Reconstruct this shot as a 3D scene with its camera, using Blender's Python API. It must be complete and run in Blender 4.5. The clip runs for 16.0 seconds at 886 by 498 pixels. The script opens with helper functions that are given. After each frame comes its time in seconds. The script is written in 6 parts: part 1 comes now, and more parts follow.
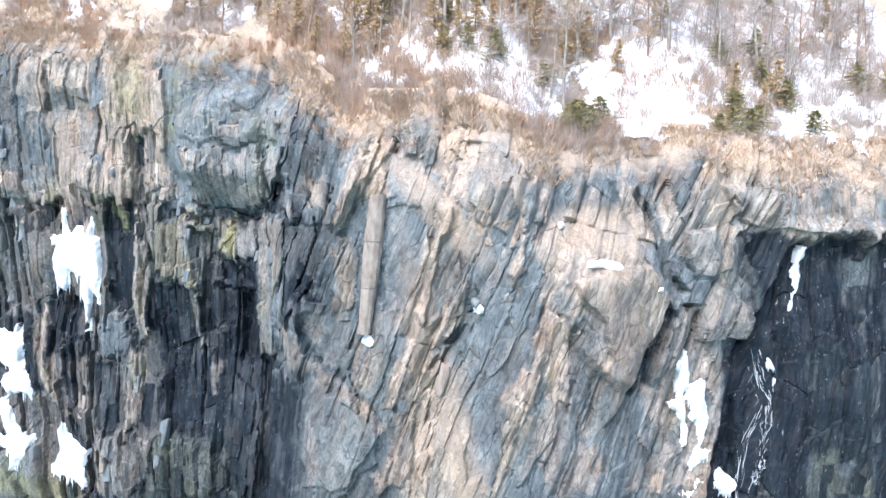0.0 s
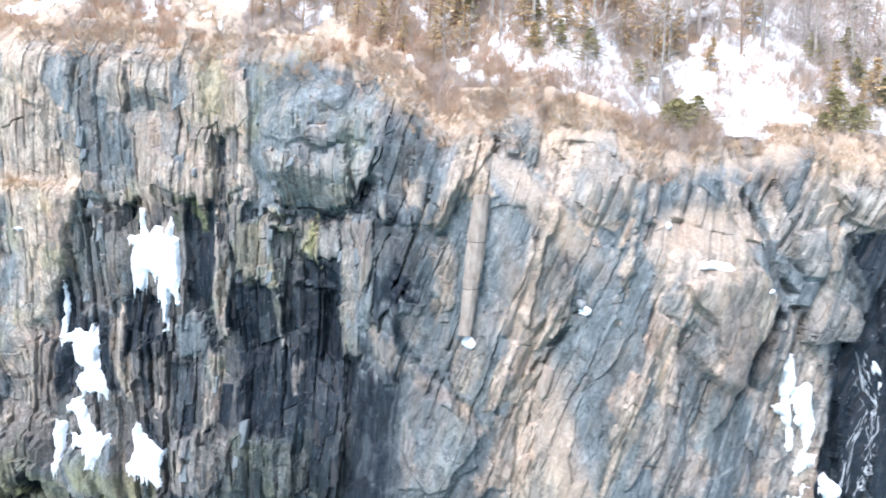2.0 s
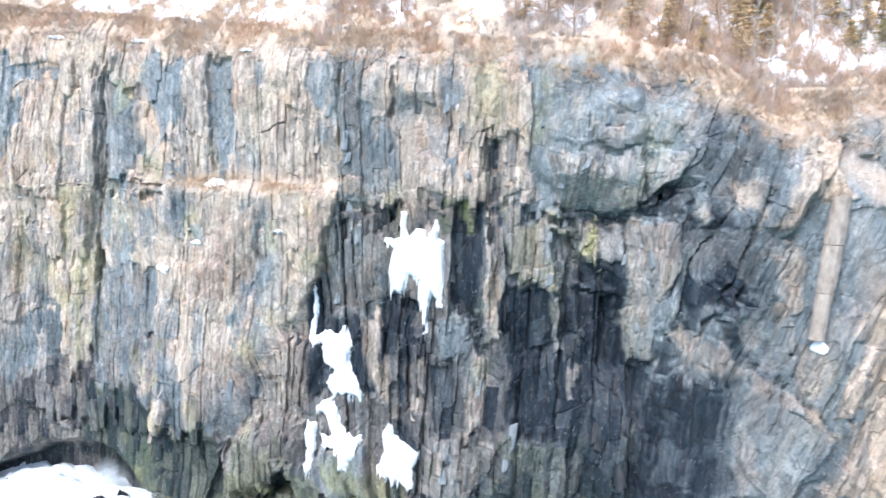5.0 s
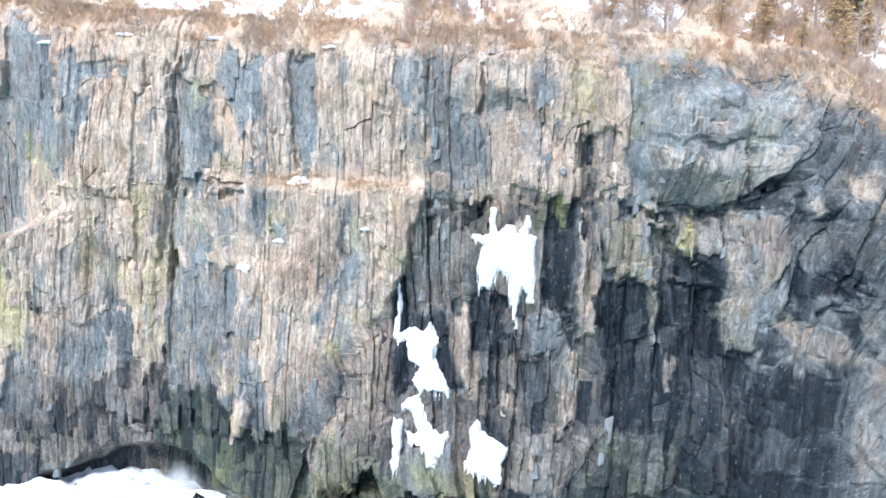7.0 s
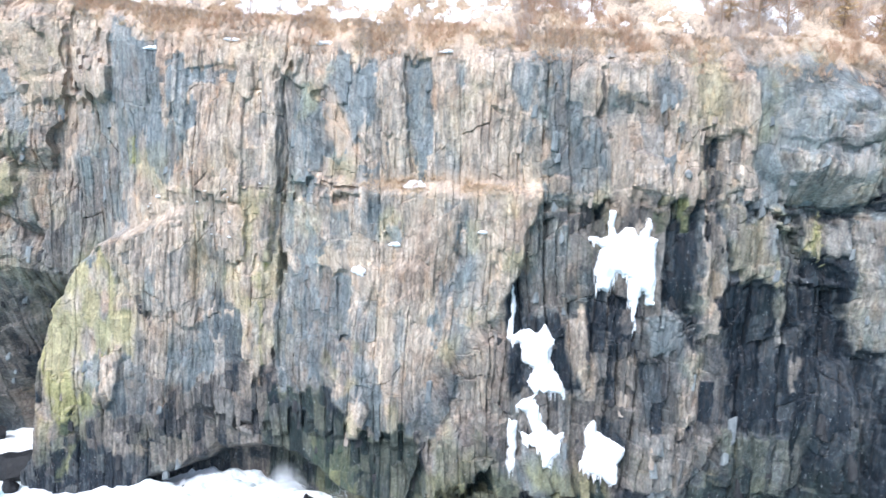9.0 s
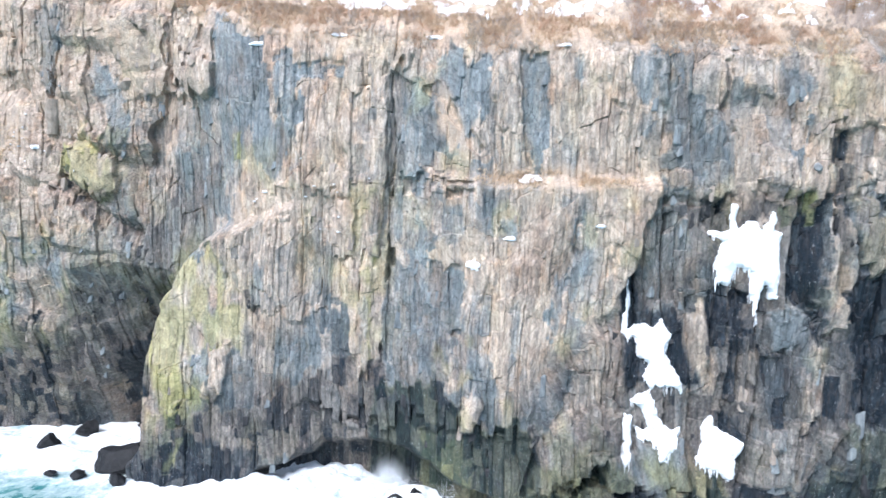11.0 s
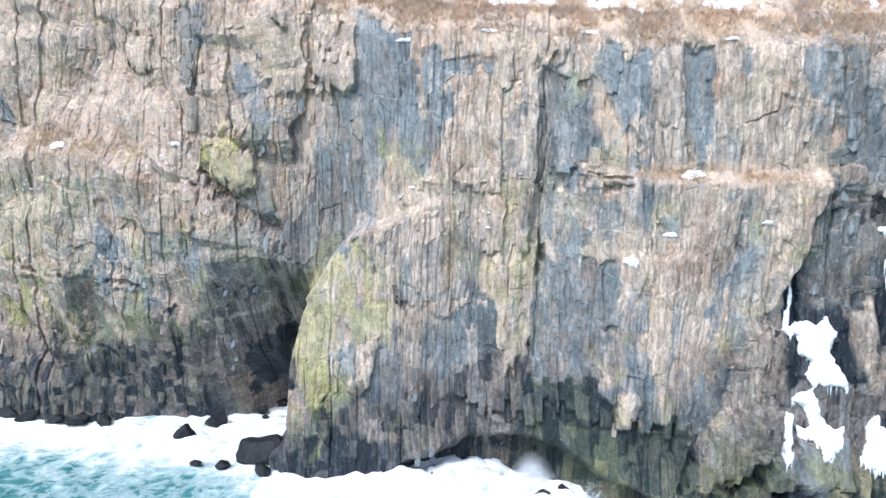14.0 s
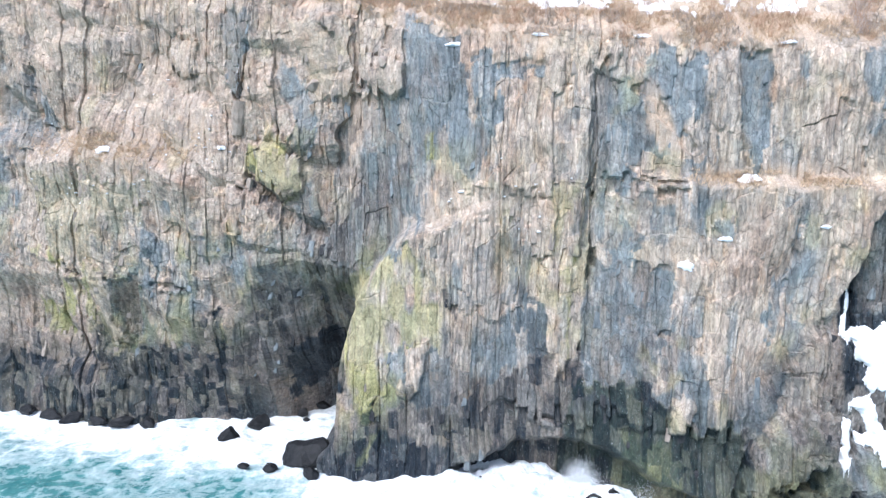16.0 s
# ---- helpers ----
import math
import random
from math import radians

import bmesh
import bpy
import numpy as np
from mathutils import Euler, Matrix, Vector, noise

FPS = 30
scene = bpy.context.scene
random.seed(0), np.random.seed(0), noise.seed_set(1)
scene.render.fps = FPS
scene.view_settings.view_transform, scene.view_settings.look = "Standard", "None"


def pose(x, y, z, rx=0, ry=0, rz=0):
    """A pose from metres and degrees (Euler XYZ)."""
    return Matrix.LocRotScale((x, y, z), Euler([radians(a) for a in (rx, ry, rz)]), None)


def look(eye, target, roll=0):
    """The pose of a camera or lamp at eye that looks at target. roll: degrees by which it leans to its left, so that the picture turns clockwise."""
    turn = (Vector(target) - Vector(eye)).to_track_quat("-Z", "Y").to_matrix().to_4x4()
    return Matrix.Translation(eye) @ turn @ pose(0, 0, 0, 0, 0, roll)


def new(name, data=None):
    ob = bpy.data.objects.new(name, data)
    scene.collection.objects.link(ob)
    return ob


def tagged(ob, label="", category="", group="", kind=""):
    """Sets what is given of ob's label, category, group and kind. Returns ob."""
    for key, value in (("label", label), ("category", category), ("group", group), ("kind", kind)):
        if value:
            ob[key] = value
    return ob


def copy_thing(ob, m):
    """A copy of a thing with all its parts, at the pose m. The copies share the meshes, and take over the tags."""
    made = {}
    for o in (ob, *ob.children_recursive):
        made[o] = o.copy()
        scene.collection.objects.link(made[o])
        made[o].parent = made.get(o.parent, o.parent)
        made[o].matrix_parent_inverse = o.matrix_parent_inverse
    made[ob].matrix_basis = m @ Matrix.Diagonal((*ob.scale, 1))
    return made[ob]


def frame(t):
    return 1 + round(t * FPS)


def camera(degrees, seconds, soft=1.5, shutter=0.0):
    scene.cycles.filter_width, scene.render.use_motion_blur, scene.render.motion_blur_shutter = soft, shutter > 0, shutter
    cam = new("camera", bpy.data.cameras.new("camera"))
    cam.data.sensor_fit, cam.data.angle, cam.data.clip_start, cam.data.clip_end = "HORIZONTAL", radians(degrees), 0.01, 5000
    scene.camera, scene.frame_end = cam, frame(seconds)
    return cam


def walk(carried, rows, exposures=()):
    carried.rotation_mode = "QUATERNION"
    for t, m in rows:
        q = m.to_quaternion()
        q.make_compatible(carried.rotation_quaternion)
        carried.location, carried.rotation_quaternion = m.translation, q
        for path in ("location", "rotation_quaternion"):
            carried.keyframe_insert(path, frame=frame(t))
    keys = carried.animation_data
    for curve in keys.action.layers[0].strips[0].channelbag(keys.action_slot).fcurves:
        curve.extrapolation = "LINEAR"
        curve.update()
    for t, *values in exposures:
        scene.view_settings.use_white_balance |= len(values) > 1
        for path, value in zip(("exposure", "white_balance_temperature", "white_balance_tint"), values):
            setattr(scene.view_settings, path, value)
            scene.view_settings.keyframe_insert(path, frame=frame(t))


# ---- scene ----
cam = camera(68.0, 16.0, soft=1.45, shutter=0.7)
PATH = [
    (0, (-6.114, -55.149, 29.724), (-6.04, -53.161, 29.512), 2.0),
    (0.5, (-6.699, -55.036, 29.674), (-6.628, -53.049, 29.464), 2.1),
    (1, (-7.746, -54.943, 29.654), (-7.684, -52.955, 29.444), 2.0),
    (1.5, (-9.137, -54.817, 29.544), (-9.084, -52.829, 29.336), 2.1),
    (2, (-11.122, -54.671, 29.474), (-11.081, -52.683, 29.265), 2.0),
    (2.5, (-13.562, -54.534, 29.342), (-13.536, -52.545, 29.137), 2.0),
    (3, (-16.269, -54.489, 29.128), (-16.264, -52.499, 28.931), 2.0),
    (3.5, (-19.332, -54.426, 29.038), (-19.344, -52.436, 28.84), 2.0),
    (4, (-22.522, -54.43, 28.974), (-22.549, -52.44, 28.776), 1.9),
    (4.5, (-25.608, -54.495, 28.942), (-25.648, -52.506, 28.74), 1.9),
    (5, (-28.412, -54.513, 28.833), (-28.463, -52.524, 28.632), 1.8),
    (7.5, (-39.018, -54.798, 28.422), (-38.992, -52.808, 28.218), 1.2),
    (8, (-41.398, -54.851, 28.594), (-41.373, -52.862, 28.388), 1.1),
    (8.5, (-43.686, -54.914, 28.822), (-43.667, -52.926, 28.609), 1.0),
    (9, (-45.934, -55.044, 28.791), (-45.921, -53.055, 28.577), 1.0),
    (11.5, (-56.253, -55.125, 28.316), (-56.28, -53.138, 28.089), 0.8),
    (12, (-58.171, -55.189, 28.279), (-58.204, -53.202, 28.046), 0.8),
    (12.5, (-60.046, -55.265, 28.198), (-60.08, -53.278, 27.965), 0.7),
    (13, (-61.782, -55.303, 28.261), (-61.832, -53.318, 28.023), 0.7),
    (13.5, (-63.566, -55.456, 28.283), (-63.639, -53.472, 28.045), 0.7),
    (14, (-64.899, -55.441, 28.366), (-64.996, -53.457, 28.127), 0.7),
    (14.5, (-66.208, -55.555, 28.43), (-66.314, -53.572, 28.193), 0.7),
    (15, (-67.165, -55.611, 28.66), (-67.277, -53.629, 28.418), 0.7),
    (15.5, (-67.961, -55.622, 28.63), (-68.077, -53.64, 28.392), 0.7),
    (16, (-68.579, -55.646, 28.673), (-68.7, -53.663, 28.434), 0.6),
]
EXPOSURES = [(0.0, 0.88, 5700, 10), (2.5, 0.95, 5650, 10), (4.5, 0.98, 5650, 10), (7.5, 0.84, 5750, 10), (11.5, 0.70, 5720, 10), (16.0, 0.60, 5650, 10)]
walk(cam, [(t, look(eye, target, roll)) for t, eye, target, roll in PATH], EXPOSURES)

# ---- world and sun ----
world = bpy.data.worlds.new("sky")
scene.world = world
world.use_nodes = True
wn = world.node_tree.nodes
sky = wn.new("ShaderNodeTexSky")
sky.sky_type, sky.sun_disc = "NISHITA", False
SUN_UP, SUN_TURN = radians(52), radians(212)
sky.sun_elevation, sky.sun_rotation = SUN_UP, SUN_TURN
sky.air_density, sky.dust_density, sky.ozone_density = 1.0, 3.0, 1.0
wn["Background"].inputs["Strength"].default_value = 0.15
world.node_tree.links.new(sky.outputs[0], wn["Background"].inputs["Color"])
sun = new("sun", bpy.data.lights.new("sun", "SUN"))
sun.data.energy, sun.data.angle, sun.data.color = 2.6, radians(28), (1.0, 0.965, 0.93)
SUN_DIR = Vector((math.sin(SUN_TURN) * math.cos(SUN_UP), math.cos(SUN_TURN) * math.cos(SUN_UP), math.sin(SUN_UP)))
sun.matrix_world = look(SUN_DIR * 100, (0, 0, 0))


# ---- small numerical tools ----
def rnd(i, j=0, s=0):
    """Random numbers in 0..1 for whole numbers i and j."""
    v = np.sin(np.asarray(i) * 127.1 + np.asarray(j) * 311.7 + s * 74.7) * 43758.5453
    return v - np.floor(v)


def vn(x, y, s=0):
    """Smooth value noise, 0..1."""
    xi, yi = np.floor(x), np.floor(y)
    fx, fy = x - xi, y - yi
    fx, fy = fx * fx * (3 - 2 * fx), fy * fy * (3 - 2 * fy)
    a, b = rnd(xi, yi, s), rnd(xi + 1, yi, s)
    c, d = rnd(xi, yi + 1, s), rnd(xi + 1, yi + 1, s)
    return (a + (b - a) * fx) * (1 - fy) + (c + (d - c) * fx) * fy


def fbm(x, y, s=0, n=4):
    out, amp, tot = 0.0, 1.0, 0.0
    for k in range(n):
        out, tot = out + amp * vn(x * 2 ** k, y * 2 ** k, s + 5 * k), tot + amp
        amp *= 0.5
    return out / tot


def step(a, b, x):
    t = np.clip((x - a) / (b - a), 0, 1)
    return t * t * (3 - 2 * t)


def curve(points, x):
    p = np.array(points, float)
    return np.interp(x, p[:, 0], p[:, 1])


def cells(u, w, s, extra=0):
    """1D cells of width about w: number, distance to the border, offset from the middle."""
    k = np.floor(u / w)
    best, second, cid, mid = np.full(u.shape, 9e9), np.full(u.shape, 9e9), np.zeros(u.shape), np.zeros(u.shape)
    for d in (-1, 0, 1):
        c = (k + d + 0.14 + 0.72 * rnd(k + d, extra, s)) * w
        dist = np.abs(u - c)
        closer = dist < best
        second = np.where(closer, best, np.minimum(second, dist))
        cid, mid, best = np.where(closer, k + d, cid), np.where(closer, c, mid), np.where(closer, dist, best)
    return cid, (second - best) / 2, u - mid


def spot(x, z, cx, cz, rx, rz, soft=0.5):
    r = np.sqrt(((x - cx) / rx) ** 2 + ((z - cz) / rz) ** 2)
    return 1 - step(1 - soft, 1 + soft, r)


def facets(u, v, w, h, s, lift, tilt, steep):
    """Flat-faced blocks about w wide and h high, wedged together: their depth, two numbers for each block, and the gap to the next one."""
    a, b = u / w, v / h
    ia, ib = np.floor(a), np.floor(b)
    best, next_best, ca, cb = np.full(a.shape, 9e9), np.full(a.shape, 9e9), np.zeros(a.shape), np.zeros(a.shape)
    for i in (-1, 0, 1):
        for j in (-1, 0, 1):
            p = ia + i
            shift = np.floor(b + rnd(p, 0, s + 5)) + j
            q = shift
            du = a - p - 0.5 - 0.5 * (rnd(p, q, s) - 0.5)
            dv = b + rnd(p, 0, s + 5) - q - 0.5 - 0.5 * (rnd(p, q, s + 1) - 0.5)
            wide, tall = 0.40 + 0.2 * rnd(p, q, s + 6), 0.40 + 0.2 * rnd(p, q, s + 7)
            val = lift * (rnd(p, q, s + 2) - 0.5) + 2 * tilt * w * du * (rnd(p, q, s + 3) - 0.5) + tilt * h * dv * (rnd(p, q, s + 4) - 0.62)
            skew, lean = 1.1 * (rnd(p, q, s + 8) - 0.5), 0.16 * (rnd(p, q, s + 9) - 0.5)
            val = val + steep * (w * np.maximum(np.abs(du + lean * dv * h / w) - wide, 0) + 0.6 * h * np.maximum(np.abs(dv + skew * du) - tall, 0))
            closer = val < best
            next_best = np.where(closer, best, np.minimum(next_best, val))
            best, ca, cb = np.where(closer, val, best), np.where(closer, p, ca), np.where(closer, q, cb)
    return best, ca, cb, next_best - best


# ---- the cliff as a surface y(x, z) ----
RIM = [(-220, 48), (-124, 49), (-100, 48), (-82, 46), (-77, 44.2), (-72, 43), (-66, 42.2), (-58, 41.5), (-50, 40.6), (-39, 40.0), (-33, 39.4), (-27, 38.6),
       (-20, 37.9), (-16.5, 37.8), (-14, 36.4), (-12.4, 34.8), (-11, 33.8), (-8, 33.7), (-5.4, 33.9), (-4.7, 32.8), (-4, 33.6), (-1.7, 32.6), (1, 31.9),
       (5, 32.2), (9.5, 32.2), (11.4, 32.0), (15.4, 31.8), (19, 32), (30, 32), (120, 30)]
PLAN = [(-240, 60), (-160, 30), (-135, 19), (-112, 13.4), (-103, 12.1), (-94, 9), (-86, 7.9), (-82, 8.2), (-78, 7.2), (-75, 5.3), (-72, 3.4),
        (-69, 2.1), (-66, 1.4), (-61, 0.7), (-59.3, 0.6), (-58.4, 0.1), (-55.5, -1.5), (-52, -3.0), (-46, -3.5), (-42, -3.8), (-39, -4.0), (-33, -5.3),
        (-28, -6.9), (-24, -8.3), (-20, -9.9), (-16.2, -11.0), (-14.8, -13.6), (-13, -17.3), (-11, -18.3), (-8.5, -19), (-3, -20.8), (0, -21.9), (4, -21.6), (8, -20.2),
        (13, -20), (30, -21), (60, -30), (140, -50)]
SLAB_PLAN = [(-85, 4.5), (-81.6, 2.7), (-78, 2.2), (-73, 1.5), (-66, 1.4)]
SLAB_TOP = [(-85, 0.5), (-83.2, 2.5), (-82, 5), (-81.6, 11), (-80.3, 16.8), (-76.8, 21.7), (-73.3, 23.8), (-68, 25.8), (-64, 26)]
EDGE = [(5, -48.0), (8.4, -47.5), (11.7, -46.3), (18, -41.1), (23.3, -39.2), (27, -38.4), (32.5, -37.7), (38.5, -39.2)]
CAVE_TOP = [(-108, 9), (-103, 14), (-99, 16.5), (-95, 18), (-90, 19), (-87, 19.5), (-84, 19.5), (-81, 19)]
CAVE_DEEP = [(-107, 0), (-101.5, 3), (-97, 5.5), (-92, 8), (-88, 12), (-82, 15)]
ARCH_TOP = [(-75, 0), (-72, 1.8), (-67, 4.4), (-61, 5.4), (-57, 4.6), (-52, 3.2), (-49, 1.5), (-46, 0)]
CAVE_TOP_2 = [(10.3, 12), (11.3, 18), (12.2, 21.5), (13.6, 24), (14.6, 27), (17, 27.4), (20, 27), (24, 26.5), (30, 26)]


VEINS = []


def vein(x1, z1, x2, z2, half, out, tone=0.0, dark=0.0, lich=0.0):
    """A rib, panel, slot or stain of the rock: its axis, half its width, how far it stands out, its colour; dark in
    slots is painted shade.
    """
    VEINS.append((x1, z1, x2, z2, half, out, tone, dark, lich))


# dipping slabs
vein(-4.9, 28.0, -5.7, 22.2, 0.48, 0.4, tone=1)
vein(-5.7, 22.2, -6.9, 13.0, 0.61, 0.3, tone=1)
vein(-8.6, 31.5, -10.4, 26.9, 0.63, 0.5, tone=1)
vein(-10.2, 26.0, -10.5, 20.5, 0.38, 0.3, tone=0.8)
vein(-0.5, 27.1, -1.6, 22.7, 0.26, 0.3, tone=1)
vein(1.7, 23.9, -1.1, 17.5, 0.32, 0.3, tone=1)
vein(0.5, 23.7, -0.4, 18.9, 0.20, 0.2, tone=1)
vein(-3.2, 24.6, -5.2, 20.7, 0.24, 0.3, tone=0.9)
vein(-2.3, 25.3, -4.1, 19.9, 0.77, -0.25, tone=-1.2)
vein(-7.3, 27.7, -7.6, 23.3, 0.68, -0.3, tone=-1.2)
vein(-9.1, 19.3, -11.2, 11.6, 1.51, 0.1, tone=-1.1)
vein(-1.2, 21.5, -2.4, 15.1, 0.82, -0.2, tone=-1)
vein(-3.1, 22.5, -5.2, 19.3, 0.18, -0.6, dark=0.8)
vein(-5.2, 20.4, -5.7, 12.2, 0.60, -0.3, tone=1.2)
vein(-5.5, 30.2, -2.0, 26.7, 0.39, -0.2, tone=1.2)
vein(9.2, 27.7, 9.1, 22.7, 1.27, 0.7, tone=-0.5)
vein(7.8, 22.8, 5.4, 18.7, 0.30, -0.9, dark=0.85)
vein(1.8, 18.9, 0.6, 15.5, 0.46, 0.2, tone=0.9)
vein(7.0, 17.0, 6.5, 13.8, 0.36, 0, tone=-1)
vein(0.0, 29.8, -0.5, 27.5, 0.29, 0.5, tone=0.8)
vein(8.1, 21.4, 10.3, 12.9, 0.91, 0.5, tone=0.1)
vein(-14.4, 18.0, -15.5, 8.3, 0.93, -0.1, tone=-1, dark=0.35)
vein(-11.8, 19.0, -13.2, 11.5, 0.58, 0.1, tone=-1.1, dark=0.15)
vein(12.1, 26.9, 13.0, 21.5, 0.48, -0.4, dark=0.7)
vein(11.6, 21.5, 12.6, 12.6, 0.67, -0.5, dark=0.8)
vein(14.6, 22.9, 15.5, 12.7, 0.54, -0.3, dark=0.8)
vein(17.2, 24.2, 18.7, 12.6, 1.50, 0.3, tone=-1, dark=0.2)
# ice recess
vein(-26.1, 26.9, -25.4, 17.1, 0.45, 0.8, tone=0.6, dark=-0.6)
vein(-27.8, 26.2, -27.8, 18.9, 0.58, -0.7, dark=1)
vein(-22.6, 26.1, -22.5, 22.3, 1.34, 0.6, tone=0.5, dark=-0.5, lich=0.3)
vein(-20.5, 22.1, -20.0, 17.2, 0.35, 0.4, tone=0.2, dark=-0.5)
vein(-19.1, 26.1, -19.3, 24.0, 0.57, 0.4, tone=0.3, dark=-0.6, lich=0.9)
vein(-15.8, 26.3, -16.1, 20.2, 0.96, 0.3, dark=-0.55)
vein(-18.2, 22.1, -17.6, 16.9, 0.83, -0.4, dark=1)
vein(-12.7, 25.9, -12.8, 23.4, 1.15, -0.4, tone=-0.2, dark=0.6)
vein(-12.6, 22.8, -15.1, 19.5, 0.17, -0.7, dark=1)
vein(-13.3, 21.5, -15.2, 16.1, 0.96, 0.6, tone=-1, dark=-0.4)
vein(-28.4, 18.0, -28.3, 15.4, 1.16, 0.4, tone=-1, dark=-0.3)
vein(-17.6, 27.0, -14.7, 29.1, 0.22, -0.8, dark=1)
vein(-14.2, 29.5, -13.8, 26.7, 0.27, 0.5, tone=0.2, dark=-0.3)
vein(-30.3, 25.4, -30.1, 20.4, 0.38, 0.3, tone=0.3, dark=-0.3)
vein(-31.8, 19.3, -32.3, 12.3, 0.42, -0.4, dark=0.8)
vein(-24.3, 19.3, -23.8, 12.7, 0.56, -0.3, tone=0.2, dark=0.5)
vein(-26.4, 15.7, -27.6, 10.3, 0.41, 0.4, tone=0.5, dark=-0.4)
vein(-30.5, 11.6, -29.0, 5.6, 1.25, 0.5, tone=-0.8, dark=-0.5)
vein(-24.7, 10.0, -27.6, 5.9, 1.22, 0.4, tone=-0.3, dark=-0.4)
vein(-21.1, 8.6, -19.1, 7.8, 0.92, 0.4, tone=-0.5, dark=-0.3, lich=0.5)
vein(-29.1, 26.7, -29.1, 26.1, 0.83, 0, lich=0.6)
vein(-36.5, 16.2, -36.1, 11.7, 0.39, -0.3, dark=0.6)
vein(-34.6, 18.2, -33.7, 12.5, 0.43, 0.3, tone=0.4, dark=-0.3)
vein(-42.0, 14.1, -40.2, 6.6, 1.32, 0.2, tone=0.3, dark=0.3)
vein(-38.9, 6.6, -37.9, 3.9, 0.97, 0.7, tone=-0.6, dark=-0.4)
# pale buttress
vein(-54.3, 38.2, -53.7, 33.8, 0.91, -0.2, tone=-1.4, dark=0.1)
vein(-51.9, 37.6, -52.5, 32.4, 0.80, -0.3, tone=-1.4, dark=0.15)
vein(-47.7, 37.6, -47.1, 29.9, 0.75, -0.2, tone=-1.4, dark=0.1)
vein(-56.7, 34.3, -57.5, 28.4, 1.21, 0.1, tone=-1.1)
vein(-55.9, 35.4, -52.1, 30.7, 0.50, -0.4, tone=1.3)
vein(-68.7, 38.1, -67.9, 29.7, 1.07, -0.2, tone=-1.2)
vein(-71.9, 40.3, -71.0, 30.6, 0.88, -0.2, tone=-1.2, dark=0.25)
vein(-62.9, 39.5, -62.3, 11.0, 0.8, 0.5, tone=1.2, dark=-0.3)
vein(-60.9, 38.0, -60.2, 27.0, 0.9, 0.3, tone=1.0)
vein(-84.8, 43.0, -86.0, 36.0, 1.7, 0.3, tone=1.2)
vein(-78.0, 42.0, -80.6, 31.0, 0.5, -0.5, tone=0.6, dark=0.4)
vein(-74.0, 40.0, -73.6, 34.0, 1.3, -0.1, tone=-1.0)
vein(-49.9, 35.0, -50.2, 29.5, 0.7, 0.2, tone=0.9)
vein(-54.6, 37.5, -54.2, 31.0, 1.2, -0.15, tone=-0.9)
vein(-28.0, 36.5, -28.4, 26.5, 0.9, 0.35, tone=1.0)
vein(-22.0, 33.0, -16.0, 32.2, 1.3, 0.25, tone=-0.8, dark=-0.35)
vein(-60.9, 28.5, -61.6, 9.0, 0.5, 0.25, tone=0.8, lich=0.45)
# groove beside the rib, its shadow painted dark
vein(-58.6, 38.0, -59.7, 11.8, 0.38, -0.8, dark=0.5)
vein(-56.7, 23.3, -57.6, 10.7, 1.31, -0.1, tone=-1.2, dark=0.1)
vein(-53.8, 20.7, -54.0, 15.6, 0.54, -0.4, tone=-1.4, dark=0.2)
vein(-46.7, 24.2, -49.7, 15.0, 2.13, 0.1, tone=0.6)
vein(-58.5, 28.0, -52.5, 27.8, 0.18, -0.5, dark=0.6)
vein(-64.6, 17.0, -63.5, 12.0, 0.78, -0.1, tone=-1, dark=0.35)
vein(-54.5, 14.1, -55.0, 10.7, 0.64, 0, tone=-1, dark=0.3)
vein(-42.5, 36.9, -40.1, 22.0, 1.51, 0.3, tone=0.8)
vein(-49.9, 37.2, -49.9, 32.5, 0.53, 0.4, tone=1)
vein(-57.9, 38.8, -60.1, 34.9, 0.66, 0.4, tone=0.9)
vein(-46.2, 21.5, -45.9, 16.0, 0.31, -0.2, tone=-1)
vein(-44.0, 25.1, -44.8, 19.7, 0.27, -0.2, tone=-0.8)
vein(-65.2, 27.3, -63.2, 27.8, 1.46, 0.4, tone=0.6)
vein(-69.1, 26.8, -67.8, 16.4, 1.26, 0.3, tone=0.7)
vein(-75.2, 23.2, -72.7, 20.8, 1.17, 0.4, tone=0.4)
vein(-64.0, 37.7, -67.3, 37.6, 0.68, -0.2, tone=-0.9)
vein(-52.7, 9.3, -52.0, 8.0, 0.72, 0.8, tone=0.9)
vein(-43.7, 7.1, -44.5, 3.7, 1.50, 0.9, tone=-0.5, dark=-0.2)
vein(-36.6, 6.9, -36.0, 3.6, 1.14, 0.9, tone=-0.5, dark=-0.2)
vein(-39.6, 3.6, -39.6, 2.6, 0.63, -1.4, dark=1)
# far wall
vein(-88.4, 40.1, -85.5, 32.6, 0.93, -0.2, tone=-1.3)
vein(-83.1, 41.8, -82.2, 36.1, 1.86, 0.7, tone=1.2)
vein(-92.5, 40.5, -93.2, 35.9, 0.44, -1, dark=0.7)
vein(-94.1, 44.8, -93.7, 38.1, 1.22, 0.3, tone=-1.2)
vein(-89.3, 37.0, -88.2, 32.1, 0.82, 0.6, tone=1.2)
vein(-89.5, 30.6, -88.0, 27.2, 1.87, 1.0, tone=0.9, lich=0.4)
vein(-92.2, 28.0, -88.9, 25.3, 0.44, -0.9, dark=0.8)
vein(-79.9, 33.3, -82.8, 28.9, 0.51, -0.4, tone=0.3, dark=0.5)
vein(-76.9, 41.2, -76.4, 36.9, 0.89, 0.5, tone=1.1)
vein(-79.4, 28.6, -82.4, 20.8, 1.42, -0.3, dark=0.35)
vein(-115.5, 17.1, -99.7, 16.1, 0.29, -0.6, dark=0.55)
